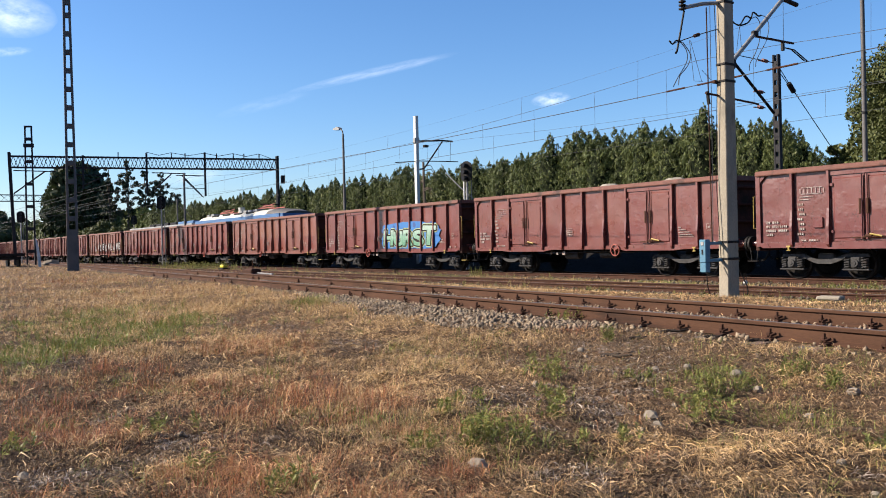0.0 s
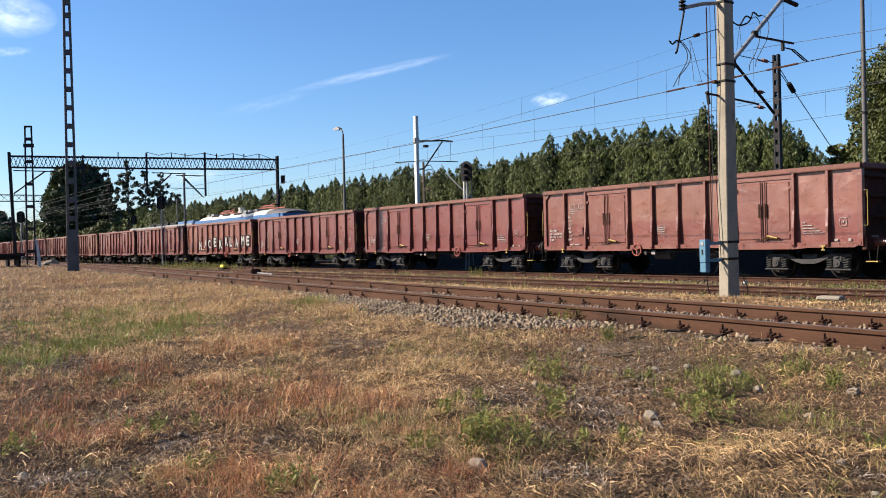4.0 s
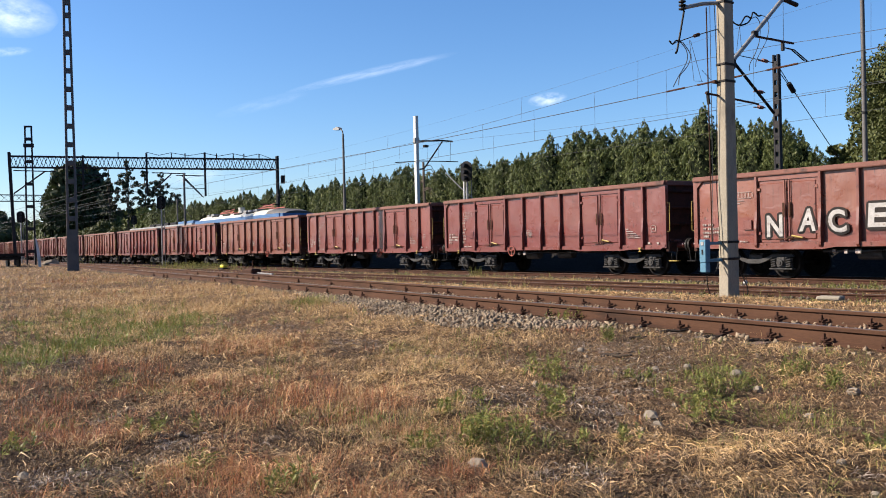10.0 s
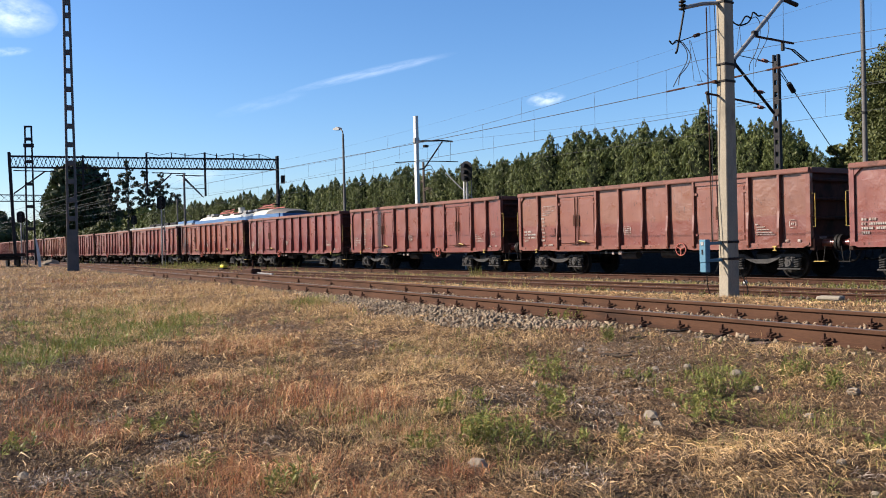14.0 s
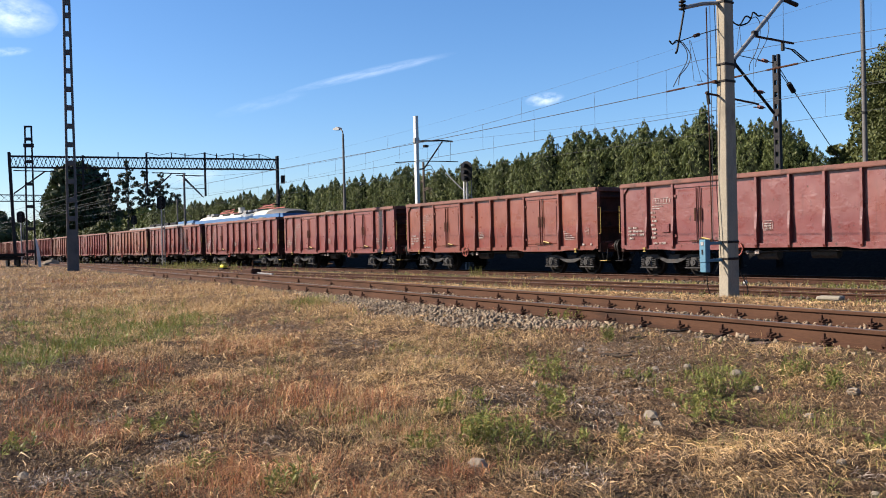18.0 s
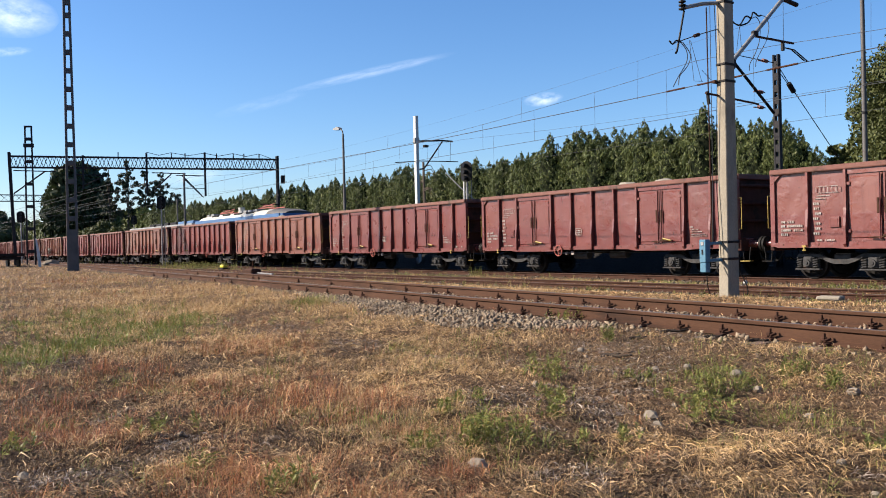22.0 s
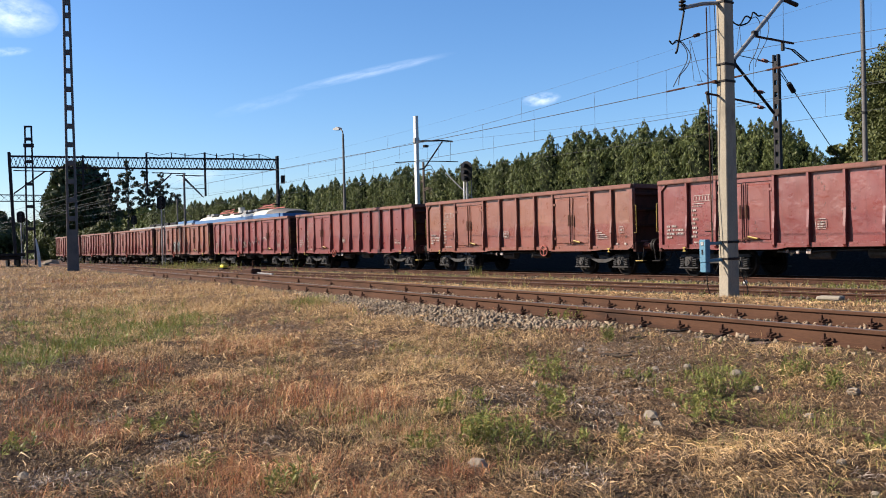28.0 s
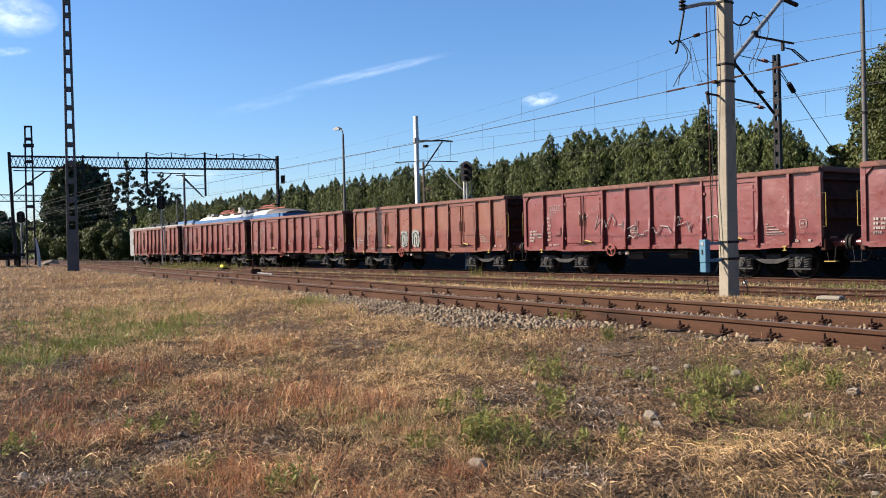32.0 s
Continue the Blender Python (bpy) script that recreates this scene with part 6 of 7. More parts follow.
def hedge():
    protos = []
    sizes = ((7.6, 1.15), (7.8, 1.1), (7.4, 1.2), (7.7, 1.1), (7.95, 1.15))
    for i, (h, r) in enumerate(sizes * 2):
        t = thing("thuja_tree", pose(0, 0, 0), "tall dense green thuja tree in a clipped row", "tree", "thuja hedge trees")
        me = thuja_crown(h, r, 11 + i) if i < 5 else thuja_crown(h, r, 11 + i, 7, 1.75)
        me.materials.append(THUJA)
        me.materials.append(INNER_SHADE)
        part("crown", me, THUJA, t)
        part("trunk", Geo().tube([(0, 0, 0), (0, 0, 2.5)], 0.12, 7, True, 0.09), BARK, t)
        protos.append(t)
    rng = random.Random(21)
    x, first_use = -24.6, set()
    while x > -135:
        i = rng.randrange(5) + (5 if x < -72 else 0)
        s = rng.uniform(0.94, 1.02) * (0.91 if x > -52 else 1.0)
        if -44 < x < -29.5:
            s *= 1.05
        elif x > -27.5:
            s *= 0.92 - 0.1 * (x > -26.2) - 0.12 * (x > -25.3)
        elif -60 < x < -44:
            s *= 0.95
        m = pose(x, 39.5 + rng.uniform(-0.5, 0.5), 0.7 if x > -52 else -0.1, 0, 0, rng.uniform(0, 360))
        if i in first_use:
            o = copy_thing(protos[i], m)
        else:
            o = protos[i]
            o.matrix_basis = m
            first_use.add(i)
        o.scale = (s * rng.uniform(0.95, 1.1), s, s)
        x -= rng.uniform(0.65, 1.0) if x > -70 else rng.uniform(0.95, 1.35)
    rng2 = np.random.default_rng(5)
    vs, qs, k = [], [], 0
    # a second, thinner row behind the first
    x = -28.0
    while x > -135:
        h = rng2.uniform(6.7, 7.3) * (0.94 if x > -52 else 1.0)
        n = 420
        u = 0.35 + 0.65 * rng2.random(n)
        a = rng2.uniform(0, 2 * np.pi, n)
        rr = 1.3 * np.minimum(1, 9 * (1 - u) ** 1.2 + 0.03) * rng2.uniform(0.6, 1.1, n)
        c = np.stack([x + rr * np.cos(a), 41.0 + rr * np.sin(a), (0.7 if x > -52 else 0) + u * h], 1)
        v, q = leaves(c, 0.17, rng2, np.stack([np.cos(a), np.sin(a), 0.4 + 0 * a], 1), 2.0, 1.6)
        vs.append(v)
        qs.append(q + k)
        k += len(v)
        x -= 1.5
    x = -136.0
    while x > -300:
        h = rng2.uniform(7.0, 8.2)
        n = 360
        u = rng2.random(n)
        a = rng2.uniform(0, 2 * np.pi, n)
        rr = 1.5 * np.minimum(1, 1.2 * (1 - u) ** 0.7 + 0.03) * rng2.uniform(0.5, 1.1, n)
        c = np.stack([x + rr * np.cos(a), 39.5 + rr * np.sin(a), 0.2 + u * h], 1)
        v, q = leaves(c, 0.65, rng2, np.stack([np.cos(a), np.sin(a), 0.4 + 0 * a], 1), 2.0, 1.5)
        vs.append(v)
        qs.append(q + k)
        k += len(v)
        x -= 1.7
    tagged(part("far_hedge", quick_mesh("far_hedge", np.vstack(vs), np.vstack(qs)), THUJA), "far end of the dense green thuja hedge", "hedge", "", "stuff")


hedge()


def broad_tree(name, m, h, rx, rz, seed, mat_, label, n=9000, size=0.5, clumps=70, trunk=0.3, sparse=1.0, low=0.15):
    """A trunk with limbs and a crown of leaf clumps with gaps."""
    rng = np.random.default_rng(seed)
    t = thing(name, m, label, "tree")
    cz = h - rz
    cs = []
    while len(cs) < clumps:
        p = rng.uniform(-1, 1, 3)
        if 0.25 < np.linalg.norm(p) < 1:
            cs.append(p)
    cs = np.array(cs)
    cs = cs * np.array([rx, rx, rz]) * 0.86
    cs[:, 2] += cz
    cs = cs[cs[:, 2] > h * low]
    per = max(1, n // len(cs))
    pts = []
    outs = []
    for c in cs:
        r = rx * rng.uniform(0.2, 0.36) * sparse
        d = rng.normal(size=(per, 3))
        d /= np.linalg.norm(d, axis=1, keepdims=True)
        pts.append(c + d * (r * rng.uniform(0.6, 1.05, per))[:, None] * np.array([1, 1, 0.8]))
        outs.append(d)
    v, q = leaves(np.vstack(pts), size, rng, np.vstack(outs), -1.2, 2.0)
    part("crown", quick_mesh("crown", v, q), mat_, t)
    part("trunk", Geo().tube([(0, 0, -0.2), (0.1, 0, h * 0.3), (0, 0.1, h * 0.62), (0.05, 0, h * 0.9)], trunk, 9, True, trunk * 0.25), BARK, t)
    for c in cs[:: max(1, len(cs) // 14)]:
        z0 = min(c[2] * 0.75, h * 0.75)
        part("limb", Geo().tube([(0, 0, z0), (c[0] * 0.5, c[1] * 0.5, (z0 + c[2]) / 2 + 0.2), tuple(c)], trunk * 0.35, 6, True, trunk * 0.08), BARK, t)
    return t


broad_tree("broadleaf_tree", pose(-19.75, 41.6, 0.9), 11.3, 3.9, 5.6, 31, LEAF, "leafy green broadleaf tree behind the tracks", 120000, 0.078, 320, 0.3, 0.8, 0.02)
broad_tree("young_tree", pose(-24.7, 41.5, 0.9), 5.2, 0.85, 2.5, 35, LEAF, "small young leafy tree beside the hedge", 6000, 0.11, 60, 0.1, 1.3, 0.02)
# added tree: fills the large tree's lower outline as the camera sees it
broad_tree("young_tree", pose(-23.2, 42.2, 0.9), 7.6, 1.7, 3.7, 36, LEAF, "leafy tree filling out the larger one's lower side", 20000, 0.105, 90, 0.12, 1.1, 0.02)
broad_tree("broadleaf_tree", pose(-159.0, 34.0, 0), 17.6, 5.5, 8.6, 41, LEAF_DARK, "large dark rounded broadleaf tree at the yard end", 34000, 0.62, 230, 0.5, 0.95, 0.02)
for k, (x, y, h, r) in enumerate(((-145.5, 36.0, 14.6, 1.7), (-144.0, 38.5, 15.2, 1.9), (-142.5, 40.8, 13.6, 1.7), (-141.5, 43.0, 13.4, 1.6), (-140.0, 44.8, 10.5, 1.6))):
    broad_tree("pine_tree", pose(x, y, 0), h * 1.1, r * 1.05, h * 0.42, 51 + k, PINE, "slender sparse pine tree at the yard end", 2400, 0.2, 70, 0.2, 0.62, 0.3)
for k, (x, y, h, r) in enumerate(((-138.0, 33.0, 6.4, 2.7), (-144, 32, 5.0, 2.4), (-131, 33.6, 4.6, 2.3), (-152, 31.0, 4.0, 2.6), (-163, 30, 4.2, 2.8))):
    broad_tree("shrub", pose(x, y, 0), h, r, h * 0.5, 61 + k, LEAF, "leafy green shrub at the yard end", 12000, 0.2, 60, 0.1, 1.2, 0.02)
for k, (x, y, h, r) in enumerate(((-286, 38, 14.5, 6), (-290, 48, 12, 6), (-280, 33, 11, 5), (-300, 60, 13, 7), (-262, 31, 8, 4), (-245, 33, 9, 5), (-240, 42, 8, 5), (-330, 32, 14, 7))):
    broad_tree("distant_tree", pose(x, y, 0), h, r, h * 0.45, 71 + k, LEAF_DARK, "distant dark green tree", 5000, 0.8, 60, 0.3, 1.1, 0.02)


# ---- clouds: thin sheets far off ----
def cloud_mat(name, stretch, lo, hi, strength, alpha):
    m, t, s = nodes_of(name)
    t.nodes.remove(s)
    uv = t.nodes.new("ShaderNodeTexCoord").outputs["Object"]
    mp = t.nodes.new("ShaderNodeMapping")
    mp.inputs["Scale"].default_value = stretch
    t.links.new(uv, mp.inputs["Vector"])
    nz = noise_tex(t, mp.outputs["Vector"], 1.0, 6, 0.6)
    # soft fall-off to the sheet's rim: object coordinates run from -1 to 1
    ln = t.nodes.new("ShaderNodeVectorMath")
    ln.operation = "LENGTH"
    t.links.new(uv, ln.inputs[0])
    rim = ramp(t, ln.outputs["Value"], [(0.0, (1, 1, 1)), (0.45, (0.75, 0.75, 0.75)), (1.0, (0, 0, 0))])
    body = ramp(t, nz, [(lo, (0, 0, 0)), (hi, (1, 1, 1))])
    fac = mix(t, 1.0, rim, body, "MULTIPLY")
    fac = mix(t, 1.0, fac, (alpha, alpha, alpha), "MULTIPLY")
    em = t.nodes.new("ShaderNodeEmission")
    em.inputs["Color"].default_value = (1.0, 0.98, 0.96, 1)
    em.inputs["Strength"].default_value = strength
    tr = t.nodes.new("ShaderNodeBsdfTransparent")
    mx = t.nodes.new("ShaderNodeMixShader")
    t.links.new(fac, mx.inputs[0])
    t.links.new(tr.outputs[0], mx.inputs[1])
    t.links.new(em.outputs[0], mx.inputs[2])
    t.links.new(mx.outputs[0], t.nodes["Material Output"].inputs["Surface"])
    return m


RIGHT = CAM_POSE.to_3x3() @ Vector((1, 0, 0))
UP = CAM_POSE.to_3x3() @ Vector((0, 1, 0))
AHEAD = CAM_POSE.to_3x3() @ Vector((0, 0, -1))
CLOUDS = []


def cloud(x, y, w, h, turn, material, label, drift, dist=2600.0):
    """A thin sheet across the sky; x, y in tenths of the view from its middle."""
    c = EYE + (AHEAD + RIGHT * x + UP * y) * dist
    n = 12
    vs = [(0, 0, 0)] + [(math.cos(6.28318 * i / n), math.sin(6.28318 * i / n), 0) for i in range(n)]
    g = Geo().add(vs, [(0, 1 + i, 1 + (i + 1) % n) for i in range(n)])
    ob = part("cloud", g, material)
    tagged(ob, label, "cloud", "", "structure")
    ob.visible_shadow = False
    rot = CAM_POSE.to_3x3().to_4x4() @ pose(0, 0, 0, 0, 0, turn)
    ob.scale = (w * dist, h * dist, 1)
    ob.matrix_basis = Matrix.Translation(c) @ rot @ Matrix.Diagonal((w * dist, h * dist, 1, 1))
    CLOUDS.append((ob, c, rot, RIGHT * drift * dist))


def sky_at(x, y):
    return (x - 784) / 1545.77, (441 - y) / 1545.77


TRAIL = cloud_mat("contrail_vapour", (2.6, 1.1, 1), 0.3, 0.7, 0.9, 0.17)
FRAYED = cloud_mat("frayed_vapour", (2.6, 1.1, 1), 0.34, 0.78, 0.9, 0.07)
PUFF = cloud_mat("small_cloud_vapour", (1.1, 0.75, 1), 0.38, 0.68, 0.95, 0.42)
HAZE = cloud_mat("thin_cloud_vapour", (1.5, 1.5, 1), 0.3, 0.75, 1.0, 0.42)
cloud(*sky_at(660, 129), 0.105, 0.0062, 13.0, TRAIL, "faint white contrail across blue sky", -0.005)
cloud(*sky_at(470, 184), 0.06, 0.008, 14, FRAYED, "faint frayed end of a white contrail", -0.005)
cloud(*sky_at(975, 176), 0.024, 0.0085, 9, PUFF, "small white cloud in blue sky", -0.0125)
cloud(*sky_at(12, 25), 0.06, 0.028, -8, HAZE, "soft white cloud in blue sky", 0.003)
cloud(*sky_at(15, 92), 0.03, 0.006, 4, TRAIL, "thin white cloud streak", 0.0)
cloud(*sky_at(330, 310), 0.05, 0.012, 5, TRAIL, "thin pale cloud low over the yard", 0.0)

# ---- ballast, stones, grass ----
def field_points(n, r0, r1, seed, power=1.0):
    """Random places round the tripod, most of them in the camera's viewing sector."""
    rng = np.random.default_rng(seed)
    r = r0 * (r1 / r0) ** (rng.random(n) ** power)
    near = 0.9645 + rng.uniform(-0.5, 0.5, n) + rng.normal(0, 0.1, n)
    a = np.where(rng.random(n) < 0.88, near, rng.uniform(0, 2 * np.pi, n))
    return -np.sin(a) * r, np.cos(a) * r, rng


def view_axes(x, y):
    """View axes: u to the camera's right, v along its aim."""
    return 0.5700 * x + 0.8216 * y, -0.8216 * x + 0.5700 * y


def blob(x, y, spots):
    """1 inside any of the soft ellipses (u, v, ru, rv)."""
    u, q = view_axes(x, y)
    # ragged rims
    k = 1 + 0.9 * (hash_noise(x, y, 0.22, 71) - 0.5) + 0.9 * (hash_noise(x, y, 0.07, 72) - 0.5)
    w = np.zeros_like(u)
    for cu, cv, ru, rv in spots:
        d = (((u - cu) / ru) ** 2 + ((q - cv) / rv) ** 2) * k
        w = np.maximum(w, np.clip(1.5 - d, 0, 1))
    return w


def blades(x, y, a, l, h, width, base_drop=0.012, fine=True):
    """Bent blades leaning along the angle a by l times their height."""
    n = len(x)
    z = ground_z(x, y) - base_drop
    dx, dy = np.cos(a), np.sin(a)
    tx, ty = -dy * width / 2, dx * width / 2
    b = np.stack([x, y, z], 1)
    tip = b + np.stack([dx * h * l, dy * h * l, h * (1 - 0.3 * np.minimum(l, 2.2))], 1)
    t = np.stack([tx, ty, 0 * tx], 1)
    if not fine:
        return np.stack([b - t, b + t, tip], 1).reshape(-1, 3), np.arange(n * 3).reshape(n, 3)
    mid = b + np.stack([dx * h * l * 0.3, dy * h * l * 0.3, h * 0.55], 1)
    v = np.stack([b - t, b + t, mid + t * 0.8, mid - t * 0.8, tip], 1).reshape(-1, 3)
    k = np.arange(n) * 5
    f = np.concatenate([np.stack([k, k + 1, k + 2], 1), np.stack([k, k + 2, k + 3], 1), np.stack([k + 3, k + 2, k + 4], 1)])
    return v, f


# patches placed to fit the camera's view, as (u, v, ru, rv)
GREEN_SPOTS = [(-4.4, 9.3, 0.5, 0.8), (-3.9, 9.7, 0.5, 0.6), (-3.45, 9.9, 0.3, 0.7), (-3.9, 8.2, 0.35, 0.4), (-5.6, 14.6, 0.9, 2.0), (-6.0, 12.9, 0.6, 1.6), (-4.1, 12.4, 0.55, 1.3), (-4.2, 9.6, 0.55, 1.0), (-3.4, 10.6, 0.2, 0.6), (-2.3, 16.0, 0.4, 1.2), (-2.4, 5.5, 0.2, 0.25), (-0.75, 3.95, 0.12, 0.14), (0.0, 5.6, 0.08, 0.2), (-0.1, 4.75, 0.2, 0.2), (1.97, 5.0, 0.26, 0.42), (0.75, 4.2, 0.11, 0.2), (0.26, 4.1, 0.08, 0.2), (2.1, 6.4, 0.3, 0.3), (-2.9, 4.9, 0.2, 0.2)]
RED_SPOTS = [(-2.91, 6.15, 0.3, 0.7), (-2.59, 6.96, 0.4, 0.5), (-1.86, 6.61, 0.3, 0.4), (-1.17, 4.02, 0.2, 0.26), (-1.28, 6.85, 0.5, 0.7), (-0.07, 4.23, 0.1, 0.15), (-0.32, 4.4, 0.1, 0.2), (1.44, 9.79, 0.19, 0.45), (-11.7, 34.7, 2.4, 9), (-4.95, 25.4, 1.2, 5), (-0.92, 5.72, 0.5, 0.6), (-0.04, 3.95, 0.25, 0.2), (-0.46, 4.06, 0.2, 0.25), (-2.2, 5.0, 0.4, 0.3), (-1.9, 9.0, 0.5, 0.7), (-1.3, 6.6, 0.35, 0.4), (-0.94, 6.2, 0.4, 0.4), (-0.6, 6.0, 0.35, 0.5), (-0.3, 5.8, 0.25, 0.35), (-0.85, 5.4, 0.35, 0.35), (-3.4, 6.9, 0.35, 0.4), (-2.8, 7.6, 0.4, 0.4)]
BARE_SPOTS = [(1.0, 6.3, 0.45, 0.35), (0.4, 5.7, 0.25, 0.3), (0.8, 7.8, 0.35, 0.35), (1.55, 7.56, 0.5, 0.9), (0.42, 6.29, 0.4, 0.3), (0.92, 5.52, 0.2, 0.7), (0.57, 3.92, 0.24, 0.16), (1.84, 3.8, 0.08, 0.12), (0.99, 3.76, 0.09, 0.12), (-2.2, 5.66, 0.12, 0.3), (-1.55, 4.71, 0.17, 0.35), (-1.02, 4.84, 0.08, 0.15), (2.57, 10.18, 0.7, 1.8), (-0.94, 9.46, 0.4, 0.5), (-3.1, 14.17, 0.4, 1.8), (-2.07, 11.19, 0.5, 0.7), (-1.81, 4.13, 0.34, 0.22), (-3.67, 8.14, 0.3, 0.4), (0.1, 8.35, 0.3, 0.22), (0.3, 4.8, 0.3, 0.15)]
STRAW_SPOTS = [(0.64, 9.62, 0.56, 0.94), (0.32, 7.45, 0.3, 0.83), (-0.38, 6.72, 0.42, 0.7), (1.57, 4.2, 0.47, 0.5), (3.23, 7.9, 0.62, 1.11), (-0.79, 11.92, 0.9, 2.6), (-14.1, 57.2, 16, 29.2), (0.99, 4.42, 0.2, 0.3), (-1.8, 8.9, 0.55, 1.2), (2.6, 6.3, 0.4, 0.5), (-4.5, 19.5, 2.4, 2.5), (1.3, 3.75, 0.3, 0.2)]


def verge(x, y):
    """Where plants can stand: not on the stone shoulder or in the beds."""
    n = across_near(x, y) - NEAR_B
    w = np.where(n < -0.5, 1.0, np.where((n > 2.6) & (y < 16.8), 0.9, 0.04 * (y < 16.8)))
    s = -(NEAR_ALONG.x * x + NEAR_ALONG.y * y)
    wide = np.interp(s, [7, 9, 13, 18], [0.5, 1.5, 1.2, 0.5]) + 0.5 * (hash_noise(x, y, 0.5, 44) - 0.5)
    return w * (1 - 0.96 * np.where((n < 0) & (n > -wide), np.interp(s, [7, 8.2, 15.5, 19], [0, 1, 1, 0.1]), 0))


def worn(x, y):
    """Less grass right of the camera's aim, out to 12 m, fitted to its view."""
    u, q = view_axes(x, y)
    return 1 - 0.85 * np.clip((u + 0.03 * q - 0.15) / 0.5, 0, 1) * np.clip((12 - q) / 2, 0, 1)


def grass_layer(name, n, per, r0, r1, seed, material, label, pick, hmin, hmax, wk, lean=0.35, fine=True):
    """Tufts of blades, each tuft spreading from its own root."""
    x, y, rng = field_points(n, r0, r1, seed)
    patch = hash_noise(x, y, 1.3, seed) * 0.35 + hash_noise(x, y, 0.33, seed + 1) * 0.4 + hash_noise(x, y, 0.11, seed + 2) * 0.25
    keep = rng.random(n) < np.clip(pick(x, y, patch, blob(x, y, BARE_SPOTS)), 0, 1) * verge(x, y)
    x, y = np.repeat(x[keep], per), np.repeat(y[keep], per)
    stand = 0.5 + 0.7 * np.clip((np.repeat(patch[keep], per) - 0.42) * 5, 0, 1)
    m = len(x)
    d = np.hypot(x, y)
    a = rng.uniform(0, 2 * np.pi, m)
    off = np.abs(rng.normal(0, 0.02, m)) * (1 + d / 7)
    size = np.repeat(rng.uniform(0.5, 1.3, m // per), per)
    h = rng.uniform(hmin, hmax, m) * size * stand * np.where(y > 8.6, 0.6, 1.0) * np.clip(0.9 + d / 90, 1, 1.35)
    l = np.abs(rng.normal(lean, 0.45, m))
    l = np.where(rng.random(m) < 0.3, l + 1.2, l)
    w = wk * (0.45 + d / 5) * rng.uniform(0.5, 1.4, m)
    v, f = blades(x + np.cos(a) * off, y + np.sin(a) * off, a + rng.normal(0, 0.6, m), l, h, w, fine=fine)
    tagged(part(name, quick_mesh(name, v, f), material), label, "grass", "", "stuff")


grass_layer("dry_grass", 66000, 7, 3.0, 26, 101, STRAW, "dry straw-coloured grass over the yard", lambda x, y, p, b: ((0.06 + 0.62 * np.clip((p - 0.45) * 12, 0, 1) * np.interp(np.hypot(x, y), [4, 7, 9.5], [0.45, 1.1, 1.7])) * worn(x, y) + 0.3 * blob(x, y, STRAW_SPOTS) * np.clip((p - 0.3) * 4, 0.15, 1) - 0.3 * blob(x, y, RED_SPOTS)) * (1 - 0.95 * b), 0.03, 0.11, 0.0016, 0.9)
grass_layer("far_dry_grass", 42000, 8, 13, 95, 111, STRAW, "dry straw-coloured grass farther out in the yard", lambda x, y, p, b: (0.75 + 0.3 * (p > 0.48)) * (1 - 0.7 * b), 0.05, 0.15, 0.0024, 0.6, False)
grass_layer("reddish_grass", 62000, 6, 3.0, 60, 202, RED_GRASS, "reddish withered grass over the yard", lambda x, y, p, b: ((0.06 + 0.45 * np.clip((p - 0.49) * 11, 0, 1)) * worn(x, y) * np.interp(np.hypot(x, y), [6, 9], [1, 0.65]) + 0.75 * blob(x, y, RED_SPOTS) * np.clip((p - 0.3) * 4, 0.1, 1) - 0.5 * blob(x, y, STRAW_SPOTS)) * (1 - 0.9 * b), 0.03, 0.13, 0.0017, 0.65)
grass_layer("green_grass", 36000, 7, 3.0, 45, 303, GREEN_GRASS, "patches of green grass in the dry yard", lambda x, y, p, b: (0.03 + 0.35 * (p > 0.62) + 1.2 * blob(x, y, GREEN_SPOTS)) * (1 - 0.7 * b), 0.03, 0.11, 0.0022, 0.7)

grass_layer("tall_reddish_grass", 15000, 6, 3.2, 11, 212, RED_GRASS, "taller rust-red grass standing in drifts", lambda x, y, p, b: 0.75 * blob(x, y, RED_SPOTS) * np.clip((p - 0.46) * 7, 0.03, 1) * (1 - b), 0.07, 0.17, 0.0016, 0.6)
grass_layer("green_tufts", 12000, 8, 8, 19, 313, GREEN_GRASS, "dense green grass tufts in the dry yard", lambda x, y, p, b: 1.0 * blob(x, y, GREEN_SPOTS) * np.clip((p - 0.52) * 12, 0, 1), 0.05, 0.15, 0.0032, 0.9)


def track_grass(name, n, seed, material, label, lo, hi, at, wide):
    """Low tufts in the strips between the tracks."""
    rng = np.random.default_rng(seed)
    x = -6 - rng.random(n) ** 1.4 * 74
    strip = rng.random(n)
    y = np.where(strip < 0.42, rng.normal(15.9, 0.55, n), np.where(strip < 0.75, rng.normal(21.2, 0.55, n), rng.normal(18.4, 0.5, n)))
    keep = (hash_noise(x, y, 1.8, seed) * 0.6 + hash_noise(x, y, 0.5, seed + 1) * 0.4 > at) & (across_near(x, y) > NEAR_B + 2.7)
    x, y = np.repeat(x[keep], 6), np.repeat(y[keep], 6)
    m = len(x)
    a = rng.uniform(0, 2 * np.pi, m)
    v, f = blades(x + rng.normal(0, 0.07, m), y + rng.normal(0, 0.07, m), a, np.abs(rng.normal(0.6, 0.4, m)), rng.uniform(lo, hi, m), wide * (1 + np.hypot(x, y) / 25), fine=False)
    tagged(part(name, quick_mesh(name, v, f), material), label, "grass", "", "stuff")


track_grass("dry_track_grass", 9000, 611, STRAW, "dry grass between the tracks", 0.05, 0.17, 0.46, 0.007)
track_grass("green_track_grass", 8000, 622, GREEN_GRASS, "green grass between the tracks", 0.05, 0.16, 0.54, 0.008)


